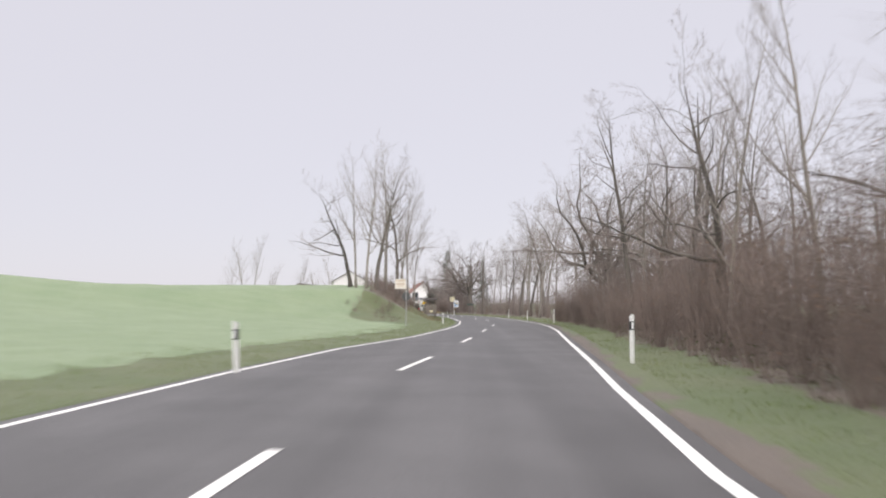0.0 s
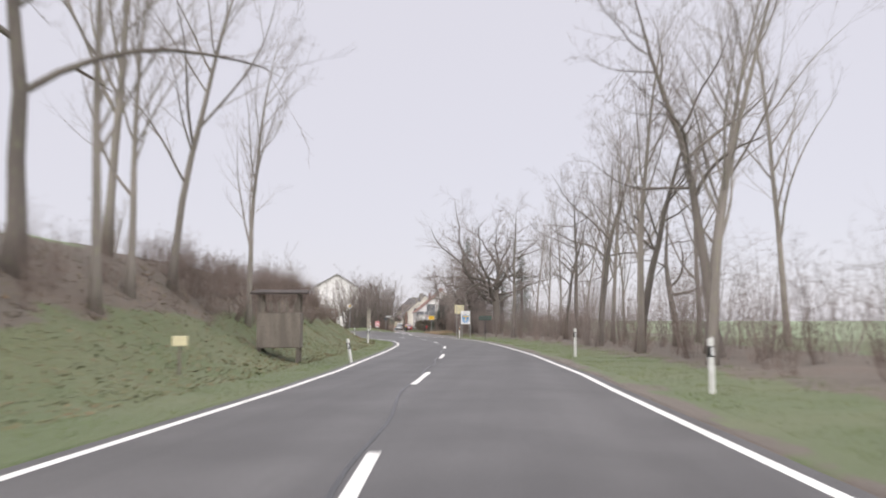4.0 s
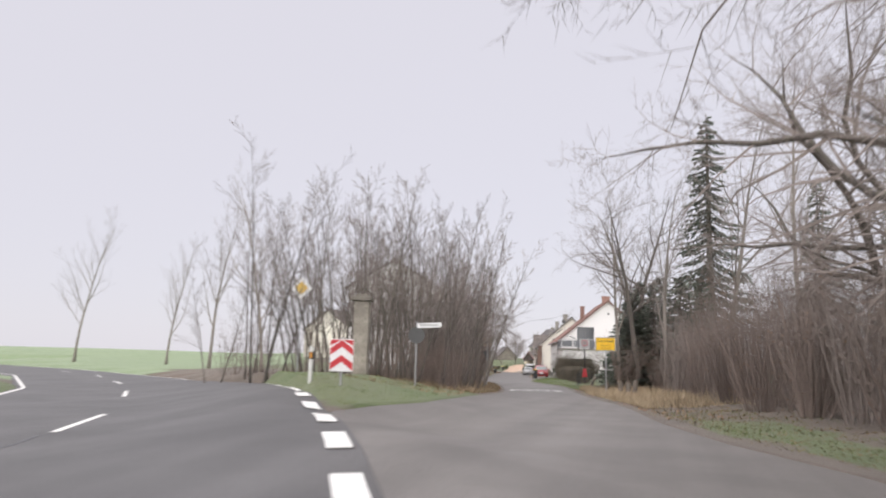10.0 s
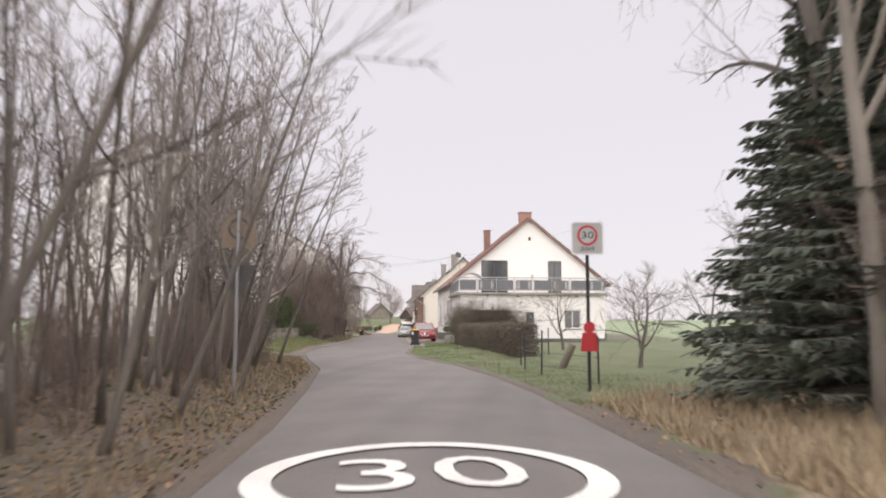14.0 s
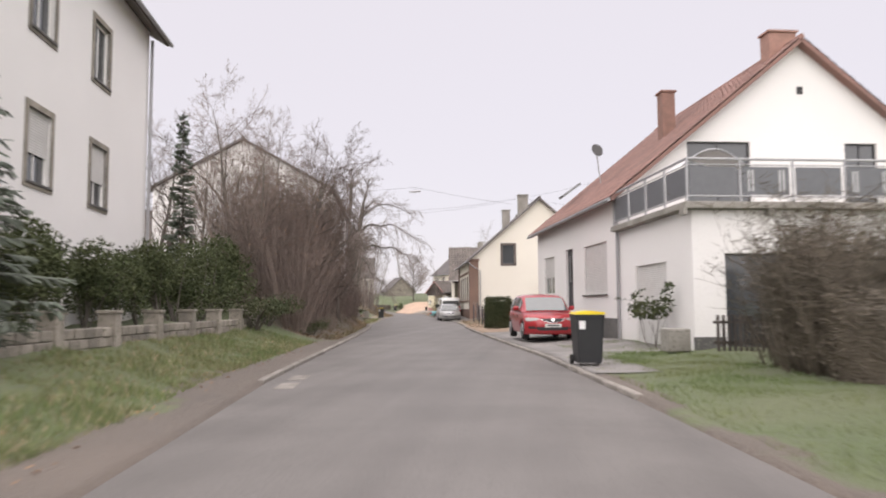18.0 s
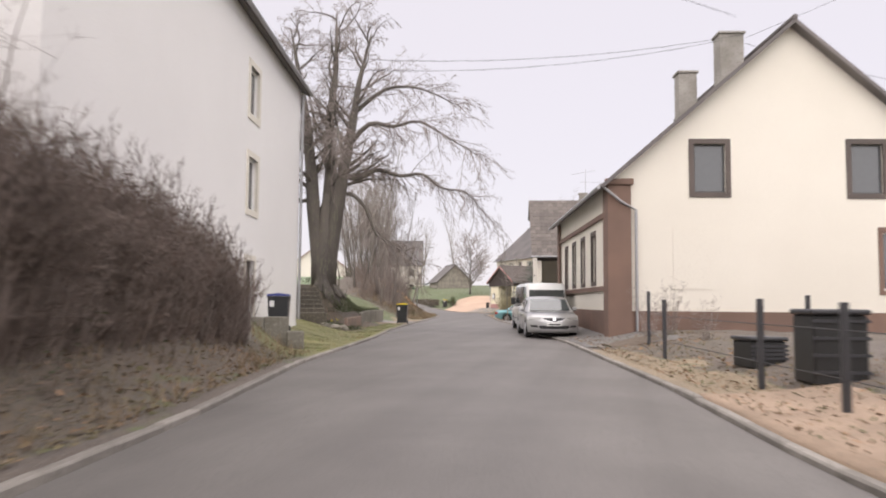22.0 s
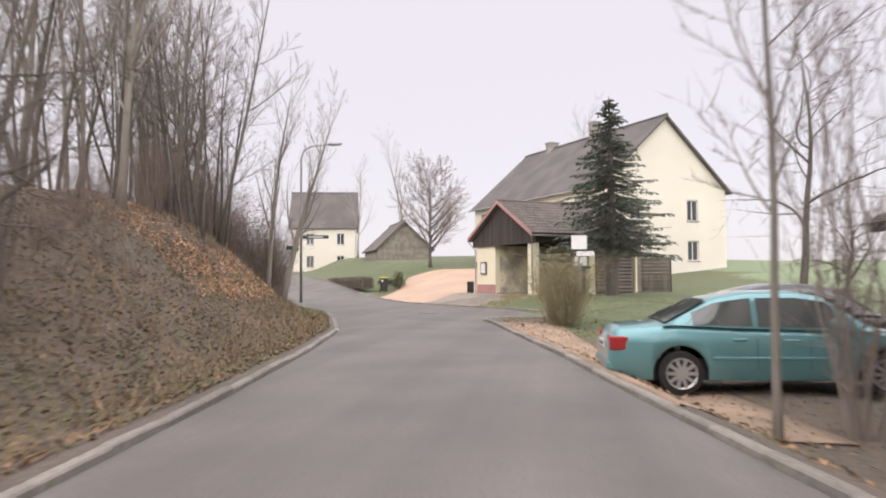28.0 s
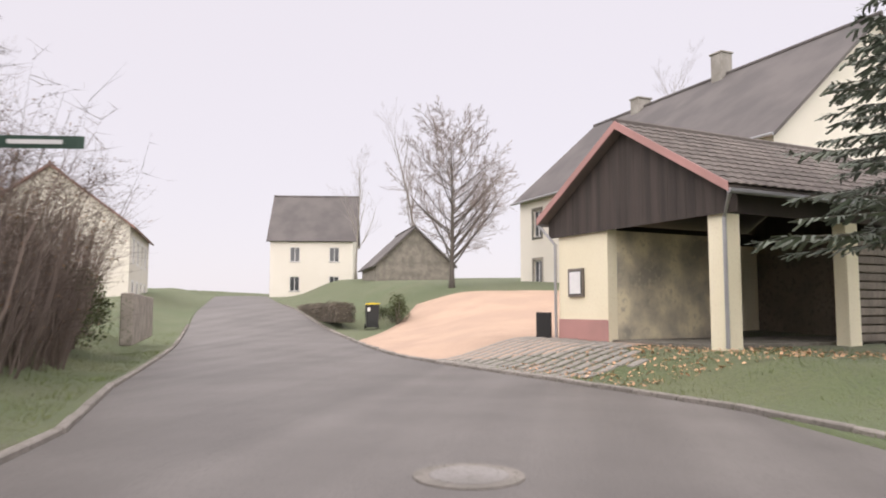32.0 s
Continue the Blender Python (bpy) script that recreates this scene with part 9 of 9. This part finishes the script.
    def skin(name, x0, y0, z0, x1, y1, z1, material, label2="", bev=0.02):
        return part(name, MB().box(x0, y0, z0, x1, y1, z1), M[material], c, label2, bev)

    def cover(name, x0, x1, f0, f1, material, label2="", off=0.012):
        """A piece that lies on the skin of the bonnet or nose between two lengths and two shares of the half width."""
        g = []
        for i in range(7):
            x = x0 + (x1 - x0) * i / 6
            line = []
            for j in range(6):
                f = f0 + (f1 - f0) * j / 5
                # lamps taper towards their inner rear corner
                xx = x if name != "headlight" else x0 + (x1 - x0) * (i / 6) * (1 - 0.25 * j / 5) + (0.0 if j else 0.05 * (1 - i / 6))
                zt, h = decka(xx), half(xx)
                a = abs(f)
                z = zt + 0.03 - 0.01 * a / 0.6 if a < 0.6 else (zt + 0.02 - 0.04 * (a - 0.6) / 0.33 if a < 0.93 else zt - 0.02 - 0.08 * (a - 0.93) / 0.055)
                line.append((xx + off * 0.7, f * h * (1 + 0.012 * (a > 0.9)), z + off * 0.6))
            g.append(line)
        return part(name, MB().grid(g), M[material], c, label2, smooth=True)

    # front: lamps, grille, plate, bumper lip
    for s in (-1, 1):
        if van:
            cover("headlight", L - 0.3, L - 0.035, s * 0.5, s * 0.96, "lamp_clear")
        ta, tb = sorted((s * hw * (0.55 if not van else 0.8), s * hw * 0.93))
        z0, z1 = (zr0 - 0.26, zr0 - 0.06) if not van else (0.75, 1.25)
        skin("tail_light", 0.015 if not van else -0.015, ta, z0, 0.3 if not van else 0.12, tb, z1, "lamp_red")
        skin("mirror", wheels[-1] - 0.75, min(s * hw * 0.98, s * (hw + 0.17)), decka(wheels[-1] - 0.7) + 0.02, wheels[-1] - 0.62, max(s * hw * 0.98, s * (hw + 0.17)), decka(wheels[-1] - 0.7) + (0.34 if van else 0.16), "trim" if van else paint, "", 0.03)
    zn = decka(L - 0.16) + 0.005

    def nose_x(y, z):
        """How far forward the rounded nose stands at this side and height."""
        v = lerp_keys([(0.19, -0.09), (0.24, -0.02), (0.3, 0.012), (0.4, 0.022), (0.5, 0.024), (zn - 0.15, 0.006), (zn - 0.07, -0.04), (zn, -0.13)], z)[0]
        return L + v - 0.35 * min(1.0, abs(y) / (hw * 0.985)) ** 2.6

    def face(name, lines, material, label2="", off=0.006, n=10):
        """A piece that follows the nose; lines: (height, from, to)."""
        g = [[(nose_x(y0 + (y1 - y0) * i / n, z) + off, y0 + (y1 - y0) * i / n, z) for i in range(n + 1)] for z, y0, y1 in lines]
        return part(name, MB().grid(g), M[material], c, label2, smooth=True)

    if not van:
        w = hw * 0.985
        face("front_bumper", [(z, -w, w) for z in (0.19, 0.215, 0.24, 0.27, 0.3, 0.35, 0.4, 0.46, 0.52, zn - 0.15, zn - 0.11, zn - 0.07, zn - 0.035, zn)], paint, "", 0.0, 28)
        for s in (-1, 1):
            face("headlight", [(zn - 0.035, s * hw * 0.6, s * hw * 0.92), (zn - 0.055, s * hw * 0.5, s * hw * 0.945), (zn - 0.1, s * hw * 0.49, s * hw * 0.955), (zn - 0.135, s * hw * 0.62, s * hw * 0.95), (zn - 0.15, s * hw * 0.76, s * hw * 0.93)], "lamp_clear", "", 0.009)
            # dark strip painting the shadow in the joint below the headlight
            face("lamp_seam", [(zn - 0.155, s * hw * 0.74, s * hw * 0.95), (zn - 0.148, s * hw * 0.74, s * hw * 0.95)], "trim", "", 0.007)
            face("fog_intake", [(0.44, s * hw * 0.66, s * hw * 0.88), (0.42, s * hw * 0.62, s * hw * 0.88), (0.37, s * hw * 0.6, s * hw * 0.84)], "trim")
        face("grille", [(zn - 0.07, -0.37, 0.37), (zn - 0.085, -0.375, 0.375), (zn - 0.13, -0.3, 0.3), (zn - 0.175, -0.17, 0.17), (zn - 0.195, -0.04, 0.04)], "trim", "", 0.008)
        pts = [(-0.39, zn - 0.062), (-0.38, zn - 0.092), (-0.3, zn - 0.14), (-0.17, zn - 0.185), (0, zn - 0.207), (0.17, zn - 0.185), (0.3, zn - 0.14), (0.38, zn - 0.092), (0.39, zn - 0.062)]
        part("grille_frame", MB().tube([(nose_x(y, z) + 0.008, y, z) for y, z in pts], [0.009] * 9, 6), M["chrome"], c)
        part("badge", MB().lathe([(0.035, -0.01), (0.055, -0.01), (0.055, 0.012), (0.035, 0.012)], 16, pose(nose_x(0, zn - 0.11) + 0.012, 0, zn - 0.115, 0, 76, 0)), M["chrome"], c, "plain chrome emblem")
        face("air_intake", [(0.43, -0.5, 0.5), (0.4, -0.52, 0.52), (0.35, -0.5, 0.5), (0.315, -0.44, 0.44)], "trim")
        skin("front_plate", L + 0.012, -0.26, 0.415, L + 0.036, 0.26, 0.525, "plate", "white plate with illegible characters", 0.004)
        skin("plate_bar", L + 0.0362, -0.2, 0.445, L + 0.0385, 0.2, 0.495, "signback", "", 0.0)
        for sg in (-1, 1):
            xs0 = wheels[-1] - 0.5
            part("bonnet_line", MB().tube([(xs0, sg * hw * 0.8, decka(xs0) + 0.004), (L - 0.55, sg * hw * 0.74, decka(L - 0.55) + 0.007), (L - 0.3, sg * hw * 0.6, decka(L - 0.3) + 0.017)], [0.004] * 3, 4), M["trim"], c)
    else:
        skin("front_bumper", L - 0.15, -hw * 0.8, 0.3, L + 0.01, hw * 0.8, 0.5, "trim")
        skin("front_plate", L + 0.0, -0.26, 0.52, L + 0.016, 0.26, 0.63, "plate", "white plate with illegible characters", 0.004)
    skin("rear_plate", -0.012, -0.26, 0.62 if not van else 0.72, 0.02, 0.26, 0.73 if not van else 0.83, "plate", "white plate with illegible characters", 0.004)
    skin("plate_bar", -0.015, -0.2, 0.65 if not van else 0.75, -0.0125, 0.2, 0.7 if not van else 0.8, "signback", "", 0.0)
    skin("rear_bumper", -0.03, -hw * 0.86, 0.32, 0.12, hw * 0.86, 0.48, "trim" if van else paint, "", 0.04)
    # door seams and handles
    mid = [x1 + 0.05 for x0, x1 in glassx[:-1]] or [L * 0.5]
    for s in (-1, 1):
        for xh in mid + [glassx[-1][1] - 0.35]:
            skin("door_seam", xh - 0.004, min(s * (hw - 0.01), s * (hw + 0.0015)), 0.36, xh + 0.004, max(s * (hw - 0.01), s * (hw + 0.0015)), decka(xh) - 0.13, "trim", "", 0.0)
            skin("door_handle", xh - 0.32, min(s * (hw - 0.02), s * (hw + 0.025)), decka(xh) - 0.17, xh - 0.14, max(s * (hw - 0.02), s * (hw + 0.025)), decka(xh) - 0.13, paint, "", 0.008)
        skin("side_strip", wheels[0] + wr + 0.12, min(s * (hw - 0.005), s * (hw + 0.012)), 0.5, wheels[-1] - wr - 0.12, max(s * (hw - 0.005), s * (hw + 0.012)), 0.54, "trim" if van else paint, "", 0.004)
    return c


SEDAN = dict(deck=[(0, 0.7), (0.12, 0.92), (0.9, 0.98), (1.8, 0.93), (3.2, 0.9), (3.5, 0.89), (4.2, 0.83), (4.5, 0.775), (4.62, 0.725), (4.67, 0.68), (4.7, 0.6)], roof=[(0.75, 0.97), (1.45, 1.34), (1.9, 1.425), (2.55, 1.43), (2.95, 1.36), (3.65, 0.88)], glassx=[(1.15, 1.95), (2.02, 3.05)], wheels=(0.98, 3.7))
HATCH = dict(deck=[(0, 0.6), (0.1, 0.95), (0.6, 0.98), (1.5, 0.93), (2.6, 0.92), (3.0, 0.9), (3.6, 0.83), (3.85, 0.765), (3.96, 0.71), (4.0, 0.66), (4.03, 0.58)], roof=[(0.08, 0.96), (0.45, 1.36), (0.9, 1.46), (1.9, 1.47), (2.35, 1.4), (3.15, 0.88)], glassx=[(0.55, 1.45), (1.52, 2.6)], wheels=(0.68, 3.2))
VAN = dict(deck=[(0, 0.85), (0.1, 1.12), (1.5, 1.12), (3.6, 1.1), (4.2, 1.05), (4.7, 0.9), (4.85, 0.74), (4.9, 0.52)], roof=[(0.02, 1.1), (0.1, 1.95), (0.4, 2.04), (3.0, 2.06), (3.4, 1.96), (4.35, 1.06)], glassx=[(0.25, 1.6), (1.68, 2.8), (2.9, 3.65)], wheels=(0.9, 3.9))


def along_lane(x, y, z, yaw, L, flip, axle):
    """Pose of a car whose front axle lies at x, y; yaw: heading of its nose, in degrees from +y to the left."""
    return pose(x, y, z, 0, 0, 90 + yaw) @ Matrix.Translation((-axle, 0, 0))


car("hatchback_car", "red hatchback parked on the paved forecourt", along_lane(-19.04, 248.5, 0.17, 180 + 11, 4.03, 1, 3.2), 4.03, 1.72, paint="car_red", **HATCH)
car("sedan_car", "silver sedan parked half on the pavement", along_lane(-27.3, 287.45, 0.03, 180 + 12, 4.7, 1, 3.7), 4.7, 1.78, paint="car_silver", **SEDAN)
car("van", "white van parked behind the silver sedan", along_lane(-28.75, 296.1, 0.03, 14, 4.9, 0, 3.9), 4.9, 1.9, paint="car_van", van=True, spokes=5, **VAN)
car("sedan_car", "teal sedan parked nose to the garden", pose(-32.78, 317.65, gz(-32.2, 318.3) + 0.01, 0, 0, 3) @ Matrix.Translation((-0.98, 0.8, 0)) @ Matrix.Diagonal((0.94, 0.94, 0.94, 1)), 4.6, 1.74, paint="car_teal", spokes=10, **SEDAN)
car("sedan_car", "black car parked beside the teal sedan", pose(-31.55, 321.3, gz(-31.0, 321.9) + 0.01, 0, 0, 4) @ Matrix.Translation((-0.98, 0.8, 0)), 4.6, 1.76, paint="car_night", **SEDAN)
car("hatchback_car", "wine red hatchback parked under the barn porch", along_lane(-26.0, 313.9, 0.12, 4, 4.03, 0, 3.2), 4.03, 1.72, paint="car_wine", **HATCH)

# ---- small ground growth, last ----
rg = random.Random(77)
RN = np.random.default_rng(77)


def spread(spans, count, side):
    """Random places beside the carriageway, as arrays x, y, z."""
    area = np.array([(b - a) * (d - c) for a, b, c, d in spans])
    pick = RN.choice(len(spans), count, p=area / area.sum())
    sp = np.array(spans)[pick]
    y = sp[:, 0] + (sp[:, 1] - sp[:, 0]) * RN.random(count)
    d = sp[:, 2] + (sp[:, 3] - sp[:, 2]) * RN.random(count) ** 1.2
    x = edge_l(y) - d if side < 0 else edge_r(y) + d
    keep_it = ~on_main(x, y)
    x, y = x[keep_it], y[keep_it]
    return x, y, ground_z(x, y) + rise(x, y)


def scatter_blades(name, spans, count, material, label, hmin, hmax, side):
    x, y, z = spread(spans, count, side)
    n = len(x)
    # tufts: height swells and fades over the ground
    swell = 0.65 + 0.35 * np.sin(x * 2.3 + 1.7 * np.sin(y * 1.9)) * np.sin(y * 2.9 + x)
    h = RN.uniform(hmin, hmax, n) * swell
    a = RN.uniform(0, 6.283, n)
    w = 0.004 + 0.028 * h
    lx, ly = RN.normal(0, 0.4, n) * h, RN.normal(0, 0.4, n) * h
    z = z - 0.015
    p = np.stack([np.stack([x - np.cos(a) * w, y - np.sin(a) * w, z], -1), np.stack([x + np.cos(a) * w, y + np.sin(a) * w, z], -1), np.stack([x + lx, y + ly, z + h], -1)], 1).reshape(-1, 3)
    mb = MB()
    mb.v, mb.f = p.tolist(), np.arange(3 * n).reshape(-1, 3).tolist()
    return solo(name, mb, M[material], label, "grass", "stuff")


def scatter_leaves(name, spans, count, material, label, size, side):
    x, y, z = spread(spans, count, side)
    n = len(x)
    p = np.stack([x, y, z + RN.uniform(0.0, 0.05, n)], -1)
    s = size * RN.uniform(0.5, 1.3, n)
    a = RN.uniform(0, 6.283, n)
    u = np.stack([np.cos(a), np.sin(a), RN.normal(0, 0.35, n)], -1) * s[:, None]
    w = np.stack([-np.sin(a), np.cos(a), RN.normal(0, 0.45, n)], -1) * s[:, None] * 0.55
    mb = MB()
    mb.v, mb.f = np.stack([p - u, p + w, p + u, p - w], 1).reshape(-1, 3).tolist(), np.arange(4 * n).reshape(-1, 4).tolist()
    return solo(name, mb, M[material], label, "leaves", "stuff")


scatter_blades("grass", [(-2, 60, 0.45, 4.5), (60, 165, 0.45, 5), (150, 184, 0.3, 7), (228, 250, 0.8, 4), (334, 358, 0.3, 3), (334, 350, 0.3, 2.4)], 120000, "blade", "rough green verge grass", 0.04, 0.12, -1)
scatter_blades("grass", [(-2, 70, 0.9, 4.2), (70, 146, 0.9, 4.6), (150, 180, 0.8, 3), (203, 242, 0.3, 3.6), (203, 242, 0.3, 3.0), (326, 340, 1.5, 9), (337, 346, 0.3, 7)], 130000, "blade", "rough green verge grass", 0.04, 0.12, 1)
scatter_blades("grass", [(275, 291, 0.2, 3.6), (291, 300, 0.2, 1.2)], 50000, "blade", "short mossy lawn beside the lane", 0.02, 0.065, -1)
scatter_blades("dry_grass", [(275, 291, 0.2, 3.6)], 9000, "blade_dry", "yellowed blades in the mossy lawn", 0.02, 0.07, -1)
scatter_leaves("fallen_leaves", [(275, 300, 0.2, 3.6), (228, 248, 0.6, 3.5)], 1400, "deadleaf", "scattered brown leaves on the lawn", 0.03, -1)
scatter_blades("grass", [(226, 248, 0.9, 3.4)], 40000, "blade", "long uneven grass before the garden wall", 0.05, 0.2, -1)
scatter_blades("dry_grass", [(226, 248, 0.9, 3.4)], 9000, "blade_dry", "yellowed tufts in the verge grass", 0.05, 0.2, -1)
scatter_blades("grass", [(234, 246, 1.0, 3.0)], 16000, "blade", "uneven lawn beside the garage", 0.03, 0.12, 1)
scatter_blades("dry_grass", [(182, 204, 0.6, 4.2)], 14000, "blade_dry", "tall straw-coloured dead grass", 0.15, 0.55, 1)
scatter_blades("dry_grass", [(302, 312, 1.0, 6), (66, 150, 2.5, 7), (310, 334, 0.6, 5)], 14000, "blade_dry", "straw-coloured dead grass on the bank", 0.05, 0.2, -1)


scatter_leaves("fallen_leaves", [(176, 222, 0.2, 4), (250, 275, 0.4, 4.5), (310, 336, 0.3, 6), (310, 336, 0.3, 6)], 19000, "deadleaf", "brown fallen leaves on the bank", 0.035, -1)
scatter_leaves("fallen_leaves", [(264, 286, 0.3, 2.5), (311, 331, 0.2, 3), (176, 204, 0.2, 3)], 6000, "deadleaf", "brown fallen leaves beside the lane", 0.035, 1)
scatter_leaves("wood_chips", [(321.5, 325, 2.4, 5.0), (323, 334, 2.2, 3.8)], 9500, "chip", "bright orange wood chips spilled down the bank", 0.03, -1)
scatter_leaves("wood_chips", [(342.5, 346, 0.5, 6)], 1200, "chip", "pale leaves at the gravel edge", 0.04, 1)

scatter_leaves("leaf_litter", [(309, 334, 0.25, 5), (309, 334, 0.25, 3), (262, 277, 0.3, 3.2), (250, 262, 0.3, 3), (182, 222, 0.3, 4)], 70000, "under", "mixed brown and olive leaf litter on the banks", 0.03, -1)
scatter_leaves("leaf_litter", [(70, 150, 1.6, 8)], 24000, "under", "mixed leaf litter and bramble on the bank", 0.04, -1)
scatter_leaves("leaf_litter", [(264, 286, 0.3, 4), (311, 331, 0.3, 3.5), (150, 187, 0.5, 4)], 16000, "under", "mixed leaf litter beside the lane", 0.03, 1)
scatter_blades("dry_grass", [(309, 334, 0.4, 5), (262, 277, 0.4, 3.2), (182, 222, 0.5, 3.5)], 16000, "stalk", "thin dead stalks in the undergrowth", 0.1, 0.4, -1)
